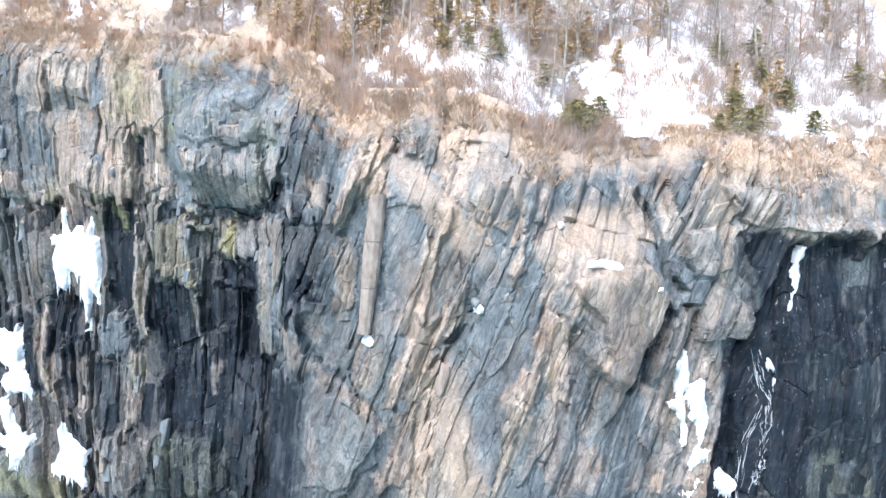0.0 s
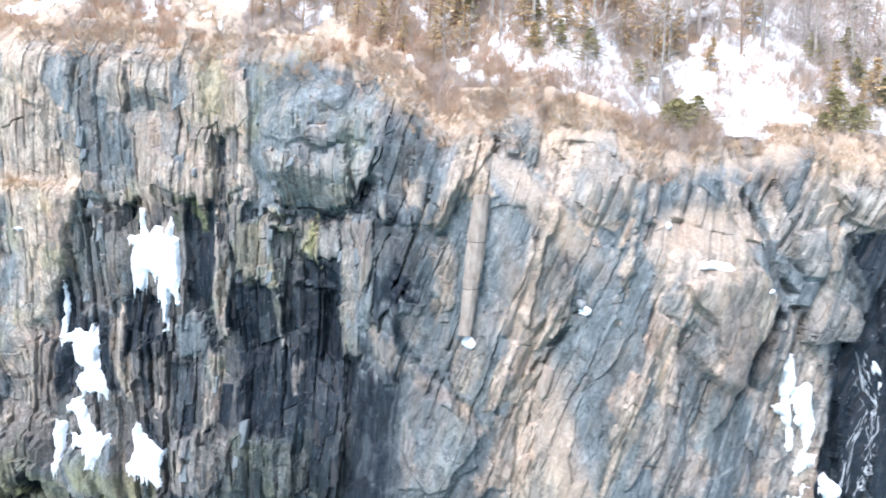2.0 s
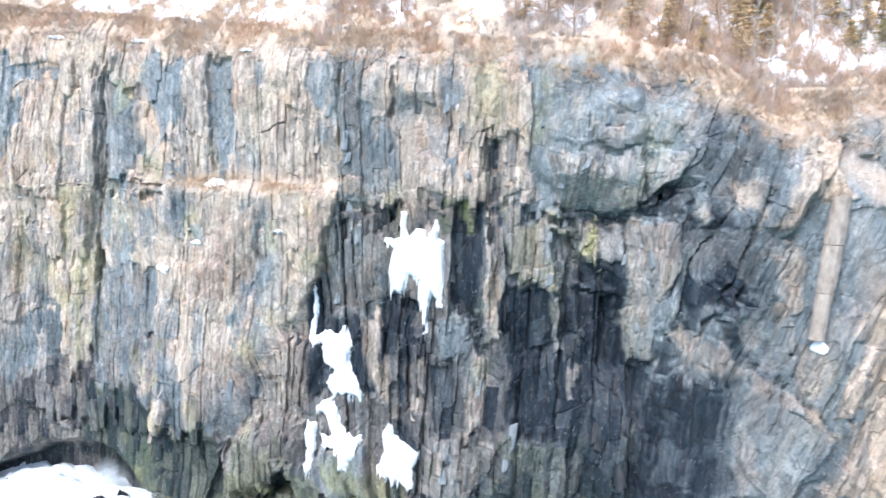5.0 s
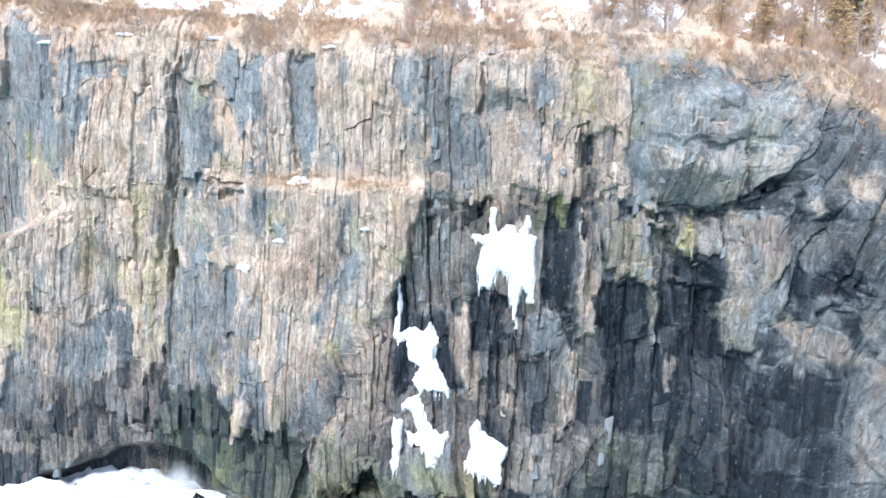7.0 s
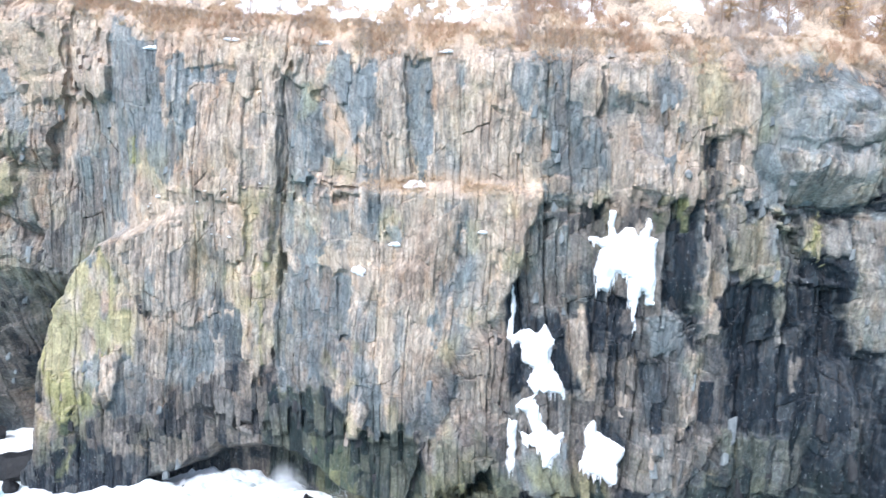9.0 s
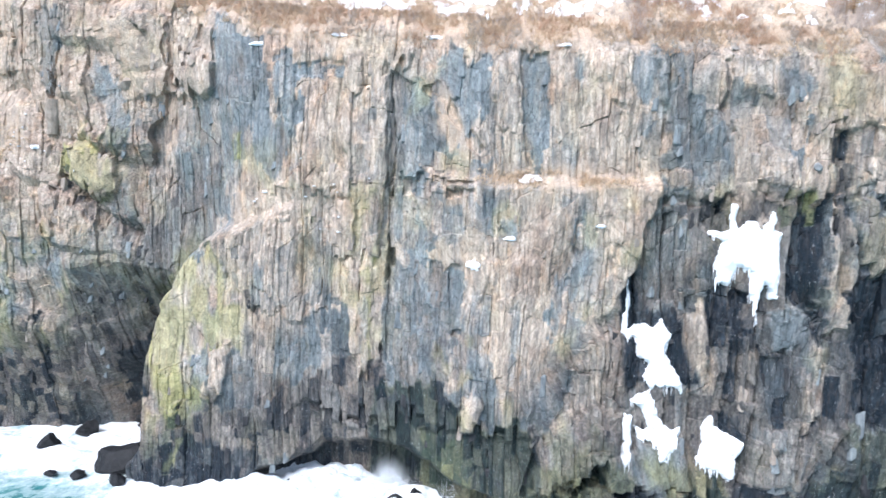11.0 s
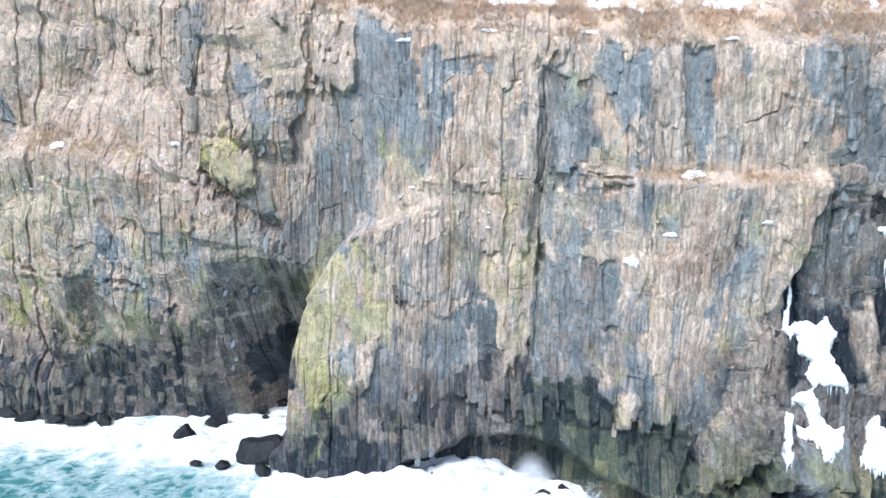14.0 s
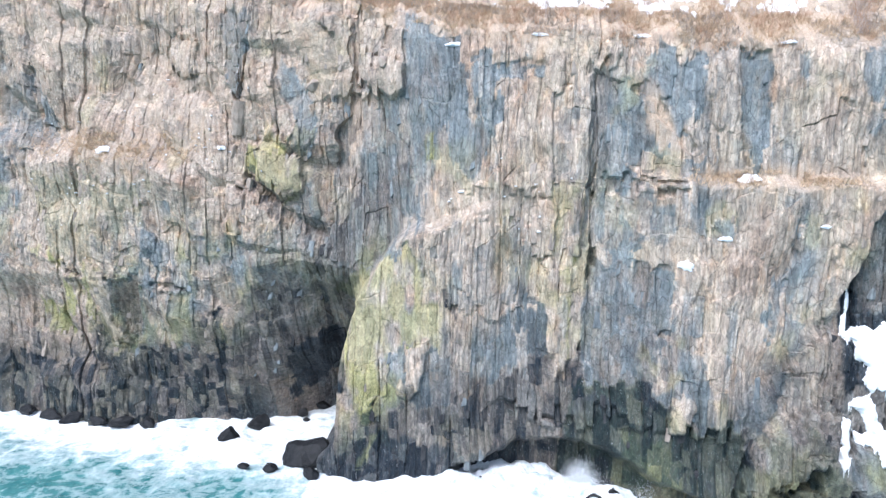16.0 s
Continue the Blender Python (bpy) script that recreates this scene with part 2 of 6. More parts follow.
vein(-112.6, 14.0, -108.9, 9.7, 1.13, 0.4, tone=0.9)
vein(-115.7, 13.4, -116.3, 10.8, 0.84, 0.1, lich=1)
vein(-76.7, 16.0, -76.9, 11.8, 0.60, 0.1, lich=1)
vein(-79.9, 11.0, -79.1, 7.6, 1.50, 0.2, tone=0.3, lich=0.9)
vein(-71.7, 18.3, -71.5, 16.5, 0.44, -0.3, dark=0.6)
vein(-77.0, 10.0, -78.3, 7.3, 0.15, -0.5, dark=0.6)
vein(-78.4, 15.4, -78.9, 19.5, 0.80, 0.2, tone=0.3, lich=0.5)
vein(-93.2, 26.3, -93.6, 22.8, 1.00, 0.6, tone=0.7)
vein(-101.9, 17.6, -102.9, 12.6, 0.93, 0.3, tone=0.7)
vein(-73.7, 13.6, -75.2, 8.8, 0.79, 0.4, tone=0.8)
vein(-107.4, 17.4, -119.3, 19.3, 0.84, 0.2, tone=0.4, lich=0.5)
vein(-87.7, 31.3, -85.9, 32.4, 1.09, 0.3, tone=-0.6, lich=0.3)
vein(-120.1, 38.7, -116.8, 31.3, 0.97, -0.4, tone=-0.7, dark=0.2)
vein(-104.2, 41.2, -101.0, 37.1, 0.70, -0.3, tone=-0.5)
vein(-84.5, 22.1, -89.8, 16.1, 2.17, -0.5, tone=-0.4, dark=0.25)
vein(-115.5, 19.0, -114.5, 14.5, 1.2, 0.1, lich=0.9)
vein(-112.0, 16.0, -111.0, 12.0, 0.7, 0.1, lich=0.7)
vein(-96.3, 13.3, -97.3, 5.2, 0.90, -0.3, tone=0.2, dark=0.6)
vein(-110.7, 9.6, -109.7, 1.9, 0.83, -0.2, tone=0.4, dark=0.3)


def veins(x, z):
    """What all the veins together add to the depth, tone, darkness and lichen."""
    dy, tone, dark, lich = (np.zeros(x.shape) for _ in range(4))
    wx, wz = 1.3 * (fbm(x * 0.55, z * 0.3, 81) - 0.5) + 0.4 * (vn(x * 2.3, z * 1.3, 82) - 0.5), 0.9 * (fbm(x * 0.4, z * 0.4, 83) - 0.5)
    rag = 0.75 + 0.9 * (fbm(x * 1.2, z * 0.7, 84) - 0.3)
    for x1, z1, x2, z2, half, out, tn, dk, li in VEINS:
        pad = 2.2 * half + 1.5
        hit = (x > min(x1, x2) - pad) & (x < max(x1, x2) + pad) & (z > min(z1, z2) - pad) & (z < max(z1, z2) + pad)
        if not hit.any():
            continue
        w = min(1.0, 0.35 + half)
        px, pz, ax, az = x[hit] + wx[hit] * w - x1, z[hit] + wz[hit] * w - z1, x2 - x1, z2 - z1
        t = (px * ax + pz * az) / (ax * ax + az * az + 1e-9)
        tc = np.clip(t, 0, 1)
        d = np.hypot(px - tc * ax, pz - tc * az) / (half * rag[hit])
        m = 1 - step(0.75, 1.2, d)
        if half < 0.32:
            m = m * step(0.36, 0.56, fbm(x[hit] * 0.9, z[hit] * 0.9, 85))
        dy[hit] -= out * m * (1 - 0.3 * np.clip(d, 0, 1))
        tone[hit] += tn * m
        dark[hit] += dk * m
        lich[hit] += li * m
    return dy, tone, dark, lich


PLATES = []


def plate(*corners, out=0.0, calm=0.0, tone=None, dark=None, lich=0.0, soil=0.0):
    """A face, block, rib or stain of the rock by its corners (x, z): how far it stands out, how smooth it is, its
    colour; dark in slots and caves is painted shade.
    """
    PLATES.append((np.array(corners, float), out, calm, tone, dark, lich, soil))


# dipping slabs
plate((-5.4, 32.1), (-2.1, 31.6), (-0.4, 30.4), (-0.9, 28.0), (-2.6, 27.3), (-4.4, 28.5), (-5.4, 30.2), tone=0.6, soil=0.2)
plate((-3.8, 30.3), (-3.0, 30.0), (-3.1, 28.5), (-3.7, 28.8), tone=0.15, calm=0.5)
plate((-2.7, 29.4), (-1.6, 29.2), (-1.2, 27.7), (-2.3, 27.4), tone=0.2)
plate((-9.8, 20.6), (-7.9, 20.8), (-8.1, 17.9), (-10.0, 17.7), tone=0.7)
plate((-10.0, 27.6), (-9.5, 27.6), (-9.6, 21.9), (-10.5, 21.8), tone=0.1, calm=0.8)
plate((-11.1, 25.9), (-9.9, 26.0), (-9.7, 22.5), (-10.8, 22.2), tone=0.75, out=0.25)
plate((-10.0, 30.4), (-8.2, 31.1), (-7.5, 28.6), (-9.4, 28.6), (-10.3, 27.0), (-11.1, 26.9), tone=0.85, out=0.35)
plate((-7.9, 28.0), (-5.9, 28.2), (-6.2, 26.3), (-7.1, 22.8), (-8.1, 22.1), tone=0.08, calm=0.85, out=-0.2)
plate((-4.8, 26.6), (-4.0, 27.3), (-4.1, 25.2), (-4.8, 22.3), (-5.7, 21.4), (-5.2, 24.2), tone=0.35, calm=0.4)
plate((-5.4, 28.7), (-4.9, 27.3), (-5.1, 26.0), (-5.8, 24.2), (-6.4, 22.2), (-6.8, 20.9), (-7.3, 21.2), (-6.4, 24.4), (-5.7, 26.6), tone=0.95, out=0.4)
plate((-3.9, 26.1), (-3.3, 24.3), (-3.6, 22.5), (-4.3, 20.9), (-4.8, 21.1), (-4.1, 23.7), (-4.2, 25.7), tone=0.8, out=0.3)
plate((-6.6, 20.6), (-5.1, 21.1), (-5.9, 18.4), (-7.1, 17.1), (-7.8, 17.0), (-7.0, 19.0), tone=0.95, out=0.4)
plate((-5.0, 18.3), (-4.4, 19.2), (-4.6, 14.8), (-5.4, 12.1), (-5.9, 14.5), (-5.5, 17.1), tone=0.8, soil=0.5)
plate((-7.3, 16.6), (-6.0, 17.1), (-6.1, 15.0), (-7.0, 13.0), (-7.9, 11.6), (-8.3, 12.6), (-7.4, 14.8), tone=0.95, out=0.35)
plate((-11.3, 17.3), (-9.7, 17.5), (-8.1, 16.3), (-8.0, 13.7), (-9.2, 12.5), (-10.5, 11.4), (-12.3, 13.8), (-12.2, 16.0), tone=0.15, calm=0.9, out=0.35)
plate((-8.2, 22.0), (-7.2, 20.9), (-7.8, 17.0), (-9.1, 17.8), (-8.1, 19.5), tone=0.15, calm=0.7)
plate((-2.6, 26.5), (-1.2, 26.3), (-0.9, 25.4), (-1.4, 23.9), (-2.5, 22.6), (-3.1, 24.3), tone=0.15, calm=0.7)
plate((-2.4, 18.5), (-0.2, 22.8), (-0.4, 20.1), (-1.2, 18.0), (-2.4, 14.0), (-3.3, 13.3), (-3.1, 16.9), tone=0.04, calm=0.9, out=-0.25)
plate((-3.3, 20.6), (-1.9, 23.2), (-1.1, 23.6), (-2.1, 20.2), (-2.6, 18.5), (-3.2, 18.7), tone=0.08, calm=0.8)
plate((-1.1, 27.2), (-0.5, 26.3), (-0.6, 25.2), (-1.3, 24.5), (-1.4, 25.1), (-1.1, 26.3), tone=0.9, out=0.3)
plate((0.9, 24.6), (2.0, 24.7), (1.6, 22.9), (0.7, 20.5), (-0.0, 18.1), (-1.1, 15.0), (-1.6, 13.0), (-2.1, 12.9), (-1.2, 17.4), (-0.2, 21.1), tone=0.7, out=0.15)
plate((1.9, 22.0), (2.8, 22.9), (3.4, 21.7), (4.1, 19.3), (3.7, 16.8), (2.9, 15.6), (2.1, 18.6), tone=0.4, dark=0.3, out=-0.2)
plate((0.0, 17.5), (1.2, 18.9), (1.6, 16.7), (0.2, 14.4), (-0.7, 13.7), tone=0.6, calm=0.8, out=0.3)
plate((1.5, 18.6), (2.1, 18.0), (2.6, 15.6), (3.7, 16.2), (3.9, 13.1), (0.9, 13.0), (1.3, 15.6), tone=0.45, calm=0.4)
plate((-0.3, 26.9), (2.4, 27.8), (5.2, 27.0), (6.4, 25.3), (2.3, 25.0), (0.3, 24.9), tone=0.7, soil=0.25, calm=0.6, out=-0.1)
plate((1.0, 30.5), (1.6, 30.2), (0.5, 27.5), (-0.2, 27.6), tone=0.7, out=0.45, calm=0.6)
plate((2.4, 30.2), (2.9, 29.9), (2.4, 27.8), (1.7, 27.9), tone=0.7, out=0.4, calm=0.6)
plate((3.5, 29.9), (3.9, 29.7), (3.3, 27.5), (2.9, 27.6), tone=0.65, out=0.35, calm=0.6)
plate((4.3, 30.3), (6.1, 30.0), (7.0, 27.6), (7.0, 26.3), (5.7, 26.7), (5.0, 28.1), tone=0.72, out=0.5, calm=0.5)
plate((2.0, 24.7), (3.9, 25.5), (6.4, 25.3), (7.5, 23.8), (6.9, 22.0), (5.6, 20.0), (4.5, 17.6), (4.0, 16.9), (4.1, 20.7), (3.3, 23.0), tone=0.72, calm=1, out=0.55)
plate((1.0, 24.3), (2.0, 24.4), (3.5, 22.6), (4.0, 20.6), (2.8, 22.0), (1.3, 22.8), tone=0.3, calm=0.6)
plate((7.1, 30.7), (9.8, 31.1), (11.1, 27.1), (11.4, 25.2), (9.0, 24.9), (7.5, 26.4), tone=0.4, out=0.2)
plate((8.4, 27.1), (10.1, 27.7), (10.6, 25.0), (9.0, 24.6), tone=0.5, calm=0.8, out=0.5)
plate((8.1, 23.4), (9.5, 23.3), (10.6, 20.1), (11.6, 14.6), (9.5, 12.5), (5.3, 12.9), (6.5, 16.5), (7.2, 20.0), tone=0.5, dark=0.05)
plate((6.5, 16.8), (7.4, 17.0), (7.5, 15.0), (6.5, 14.3), tone=0, dark=0.1)
plate((9.1, 31.1), (10.8, 31.1), (11.7, 27.7), (10.4, 26.5), (9.6, 28.3), soil=0.4, tone=0.7)
plate((10.3, 29.9), (19.7, 30.5), (18.7, 27.4), (15.9, 27.3), (13.9, 27.5), (11.6, 28.1), tone=0.25, dark=0.12, out=0.5)
# right recess: shade of the hollow painted as near-black rock
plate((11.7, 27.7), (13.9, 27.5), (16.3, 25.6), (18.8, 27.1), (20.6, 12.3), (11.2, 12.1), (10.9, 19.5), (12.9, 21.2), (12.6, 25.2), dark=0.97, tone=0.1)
plate((10.4, 24.6), (12.4, 23.3), (12.9, 21.2), (11.2, 21.3), (9.6, 21.3), (9.5, 23.3), tone=0.4, out=0.55, calm=0.4, dark=0.1)
plate((17.7, 26.3), (19.7, 26.4), (20.1, 22.5), (17.8, 23.1), dark=0.6, tone=0)
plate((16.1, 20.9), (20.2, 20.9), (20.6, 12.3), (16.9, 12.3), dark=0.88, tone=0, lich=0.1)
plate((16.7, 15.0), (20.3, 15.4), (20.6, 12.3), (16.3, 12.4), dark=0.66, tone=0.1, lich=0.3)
plate((13.8, 20.6), (15.7, 18.5), (15.5, 12.4), (14.7, 12.2), (14.9, 18.1), dark=0.8, tone=0.9)
plate((-4.7, 19.7), (-3.6, 21.4), (-3.8, 20.5), (-5.0, 18.3), (-5.7, 17.8), dark=0.65, out=-0.6)
plate((7.6, 23.6), (8.0, 22.7), (7.2, 20.3), (6.8, 18.7), (6.1, 18.4), (6.4, 19.9), (7.0, 22.3), dark=0.8, out=-1.2)
plate((6.0, 29.7), (6.8, 28.5), (7.3, 26.6), (7.8, 24.9), (8.8, 24.0), (8.4, 23.7), (7.0, 24.9), (6.7, 26.9), (5.6, 29.1), dark=0.6, out=-0.3)
plate((-7.9, 32.1), (-7.4, 31.8), (-7.5, 31.1), (-7.9, 31.2), dark=0.85, out=-0.6)
plate((-7.3, 32.2), (-6.3, 32.1), (-6.4, 31.1), (-7.1, 31.1), tone=0.55, out=0.5, calm=0.5)
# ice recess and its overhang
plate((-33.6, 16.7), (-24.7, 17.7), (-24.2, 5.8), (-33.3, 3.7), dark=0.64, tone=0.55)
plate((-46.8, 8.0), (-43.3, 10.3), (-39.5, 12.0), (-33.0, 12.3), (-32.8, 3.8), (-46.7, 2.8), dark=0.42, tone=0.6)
plate((-39.3, 38.5), (-37.5, 38.5), (-37.0, 31.7), (-38.8, 33.9), tone=0.1, calm=0.5)
plate((-34.1, 37.6), (-33.6, 37.6), (-33.3, 31.8), (-33.9, 31.0), dark=0.4, out=-0.4)
plate((-33.4, 37.6), (-30.7, 37.2), (-30.6, 33.9), (-33.3, 34.3), tone=0.5, out=0.2, calm=0.4)
plate((-30.4, 36.4), (-28.6, 36.0), (-28.9, 34.2), (-30.1, 33.9), tone=0.12, calm=0.7)
plate((-26.0, 35.7), (-23.9, 36.1), (-23.7, 33.8), (-23.8, 31.5), (-26.0, 32.3), tone=0.92, out=0.5, calm=0.7)
plate((-26.5, 33.4), (-23.8, 31.5), (-22.8, 28.0), (-25.8, 27.5), tone=0.65, out=0.2)
plate((-32.1, 30.6), (-29.2, 30.2), (-29.1, 27.8), (-31.8, 27.9), tone=0.75, out=0.35)
plate((-35.2, 33.6), (-34.4, 33.5), (-34.8, 31.4), (-35.7, 31.8), tone=0.9)
plate((-38.0, 29.2), (-35.6, 28.8), (-35.6, 27.5), (-37.4, 27.4), tone=0.75, out=0.2)
# seam below the overhang: a strip of shade in the colour
plate((-38.2, 27.0), (-25.1, 27.3), (-21.1, 27.1), (-16.4, 26.9), (-14.6, 27.3), (-14.6, 26.9), (-21.1, 26.4), (-25.8, 26.7), (-38.3, 26.3), dark=0.32, out=-0.2)
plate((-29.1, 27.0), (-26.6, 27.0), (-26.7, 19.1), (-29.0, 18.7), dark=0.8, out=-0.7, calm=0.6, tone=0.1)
plate((-28.9, 26.9), (-27.2, 27.0), (-27.4, 25.7), (-28.6, 25.7), lich=0.8, dark=0.3)
plate((-34.7, 27.3), (-33.0, 27.0), (-32.9, 24.6), (-33.8, 24.1), (-35.0, 24.9), dark=0.75, out=-0.4)
plate((-38.3, 25.7), (-36.0, 25.3), (-35.5, 18.1), (-38.3, 18.0), (-39.2, 22.5), dark=0.36, tone=0.4)
plate((-36.0, 18.1), (-35.3, 18.2), (-33.5, 12.2), (-34.4, 12.1), (-35.4, 14.7), tone=1, dark=0.3)
plate((-25.4, 26.7), (-22.3, 26.8), (-22.1, 22.2), (-24.9, 21.9), tone=0.5, lich=0.25, dark=0.22, out=0.5)
plate((-22.0, 26.1), (-20.0, 25.8), (-19.7, 22.1), (-21.7, 22.2), tone=0.2, dark=0.5)
plate((-20.0, 26.2), (-18.8, 26.2), (-18.8, 23.9), (-19.5, 23.6), tone=0.6, lich=0.9, dark=0.1, out=0.3)
plate((-18.8, 26.6), (-17.0, 26.5), (-17.4, 24.0), (-18.6, 24.3), tone=0.4, dark=0.15, out=0.4, calm=0.5)
plate((-22.5, 35.6), (-19.9, 35.6), (-20.1, 34.0), (-20.4, 32.4), (-22.4, 33.0), tone=0.08, calm=0.8)
plate((-19.9, 35.6), (-14.3, 35.3), (-14.6, 33.9), (-18.3, 34.0), tone=0.2, calm=0.4)
plate((-20.1, 33.1), (-15.2, 33.6), (-15.0, 32.5), (-15.6, 31.5), (-20.0, 32.0), tone=0.3, dark=0, calm=0.6, out=0.6)
plate((-14.9, 33.6), (-14.0, 33.5), (-14.3, 31.1), (-15.0, 31.7), tone=0.12, dark=0.15, calm=0.5)
plate((-22.7, 31.5), (-16.8, 31.5), (-16.2, 27.5), (-19.3, 27.5), (-22.0, 28.0), tone=0.35, dark=0, out=0.7, calm=0.3)
plate((-16.3, 31.0), (-14.6, 31.1), (-15.0, 29.4), (-15.7, 27.6), (-16.2, 27.5), tone=0.3, dark=0, out=1.0, calm=0.8)
plate((-14.3, 29.1), (-13.6, 28.5), (-13.4, 27.1), (-14.0, 26.7), tone=0.4, dark=0, out=0.6, calm=0.7)
plate((-13.1, 33.4), (-11.4, 33.0), (-9.7, 31.7), (-10.6, 30.1), (-11.4, 27.3), (-12.8, 27.2), (-13.4, 29.1), (-13.2, 31.4), dark=0.4, tone=0.15)
plate((-12.6, 29.1), (-11.6, 29.5), (-11.4, 27.6), (-12.5, 27.9), soil=0.25, tone=0.9, dark=0.1)
plate((-9.5, 31.7), (-7.3, 31.8), (-8.7, 29.9), (-9.9, 28.7), (-10.4, 27.1), (-10.8, 26.8), (-10.7, 28.0), (-9.9, 29.8), tone=0.95, dark=0, out=0.5)
plate((-14.6, 26.6), (-10.7, 27.1), (-10.8, 25.8), (-12.7, 23.1), (-14.1, 24.0), (-14.9, 25.2), dark=0.55, tone=0.3, out=-0.2)
plate((-16.1, 28.3), (-15.3, 29.2), (-14.5, 29.4), (-14.3, 28.1), (-14.3, 27.0), (-14.5, 27.0), (-14.5, 28.7), (-15.0, 28.7), (-16.0, 27.7), dark=0.75, out=-0.5)
plate((-17.1, 26.3), (-14.9, 26.6), (-14.6, 23.9), (-15.4, 21.5), (-15.5, 17.1), (-16.9, 16.9), (-17.4, 20.8), tone=0.4, dark=0.3, lich=0.12, out=0.6)
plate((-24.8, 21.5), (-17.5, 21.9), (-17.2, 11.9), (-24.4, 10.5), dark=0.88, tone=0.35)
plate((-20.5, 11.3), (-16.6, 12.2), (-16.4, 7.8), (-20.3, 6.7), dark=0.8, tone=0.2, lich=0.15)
plate((-22.0, 21.8), (-21.4, 21.5), (-21.0, 18.1), (-21.5, 17.6), tone=0.4, dark=0.15, out=0.4)
plate((-18.5, 21.4), (-17.4, 21.6), (-17.1, 16.4), (-18.3, 16.6), dark=1, tone=0, out=-0.6)
plate((-20.5, 16.6), (-19.5, 16.2), (-19.9, 13.9), (-20.4, 13.8), dark=0.35, tone=0.5)
plate((-27.0, 31.9), (-25.8, 31.9), (-25.4, 25.9), (-25.4, 20.3), (-26.0, 19.3), (-26.4, 25.8), dark=0.75, out=-0.6)
plate((-26.6, 24.6), (-25.9, 24.2), (-25.6, 19.5), (-25.8, 17.0), (-26.3, 17.1), (-26.6, 20.1), tone=0.65, dark=0.12, out=0.5, calm=0.6)
plate((-13.9, 21.6), (-13.2, 21.6), (-13.2, 17.7), (-14.7, 16.6), (-14.5, 18.9), tone=0.1, dark=0.25, calm=1)
plate((-15.4, 16.9), (-12.3, 17.7), (-12.4, 15.4), (-12.5, 11.7), (-15.5, 9.5), (-15.0, 14.1), dark=0.68, tone=0, calm=0.8)
plate((-16.8, 16.6), (-15.4, 17.6), (-15.5, 13.1), (-15.6, 8.4), (-16.4, 7.8), (-16.6, 12.6), dark=0.88, out=-0.5, tone=0)
plate((-13.0, 21.9), (-9.8, 21.8), (-10.0, 18.1), (-12.0, 19.3), tone=0.15, dark=0.14, calm=0.8)
plate((-12.0, 18.7), (-9.6, 17.4), (-7.7, 15.6), (-9.8, 12.2), (-12.5, 11.7), (-12.5, 16.1), tone=0.18, dark=0.12, calm=0.9, out=0.4)
plate((-15.0, 19.7), (-13.9, 20.4), (-11.8, 18.7), (-8.9, 17.3), (-7.3, 15.8), (-7.4, 15.1), (-9.6, 16.8), (-12.2, 18.0), (-14.6, 18.6), soil=0.06, tone=0.6, dark=0.22)
plate((-47.4, 6.6), (-44.5, 9.5), (-40.3, 9.8), (-40.4, 5.2), (-46.7, 3.4), tone=0.55, dark=0.4, out=0.8, calm=0.3)
plate((-39.1, 7.2), (-35.6, 8.0), (-34.6, 3.8), (-38.6, 3.8), tone=0.05, dark=0.25, out=0.8, calm=0.8)
plate((-30.2, 9.2), (-24.4, 10.2), (-27.1, 5.1), (-31.0, 4.1), tone=0.45, dark=0.45, out=0.4)
plate((-25.2, 10.2), (-20.5, 11.0), (-20.3, 6.7), (-24.2, 5.8), tone=0.1, dark=0.62, lich=0.25, out=0.4)
plate((-30.1, 17.7), (-27.1, 17.8), (-27.9, 15.6), (-29.6, 15.4), tone=0, dark=0.28, calm=0.9, out=0.3)
plate((-27.8, 13.6), (-27.3, 16.9), (-26.2, 15.8), (-26.4, 10.8), (-27.7, 9.7), tone=0.65, dark=0.22, out=0.4)
plate((-33.0, 15.2), (-30.4, 15.2), (-30.3, 10.1), (-33.0, 10.3), tone=0.6, dark=0.5)
plate((-30.4, 14.8), (-28.7, 15.0), (-28.5, 9.9), (-29.8, 9.8), tone=0, dark=0.7, out=-0.3, calm=0.5)
# pale buttress
plate((-54.4, 39.1), (-53.2, 39.0), (-53.6, 34.9), (-54.8, 35.4), tone=0, dark=0.12, calm=0.7)
plate((-53.4, 37.2), (-51.5, 38.0), (-51.2, 36.2), (-52.3, 32.1), (-53.3, 31.7), (-53.8, 33.5), tone=0, dark=0.12, calm=0.85, out=-0.3)
plate((-48.7, 37.9), (-46.7, 37.8), (-46.8, 31.7), (-48.6, 32.1), tone=0, dark=0.12, calm=0.85, out=-0.3)
plate((-51.0, 38.0), (-48.9, 37.9), (-49.0, 31.7), (-50.0, 32.1), (-50.9, 35.2), tone=0.85, out=0.3, calm=0.4)
plate((-44.7, 37.8), (-43.6, 37.7), (-44.0, 36.0), (-44.7, 36.0), tone=0.05, calm=0.6)
plate((-40.3, 38.6), (-38.8, 38.1), (-38.8, 33.9), (-39.9, 34.3), (-40.6, 36.0), tone=0.05, dark=0.08, calm=0.8)
plate((-38.4, 37.6), (-36.6, 37.7), (-36.4, 31.8), (-37.8, 31.8), tone=0.12, dark=0.1)
plate((-43.3, 34.3), (-40.8, 33.9), (-38.9, 27.9), (-43.2, 27.8), tone=0.92)
plate((-39.4, 33.5), (-38.7, 32.2), (-38.9, 31.8), (-40.0, 32.4), tone=0.2)
plate((-48.2, 32.1), (-47.7, 29.5), (-48.2, 29.5), (-48.5, 31.7), dark=0.45, out=-0.4)
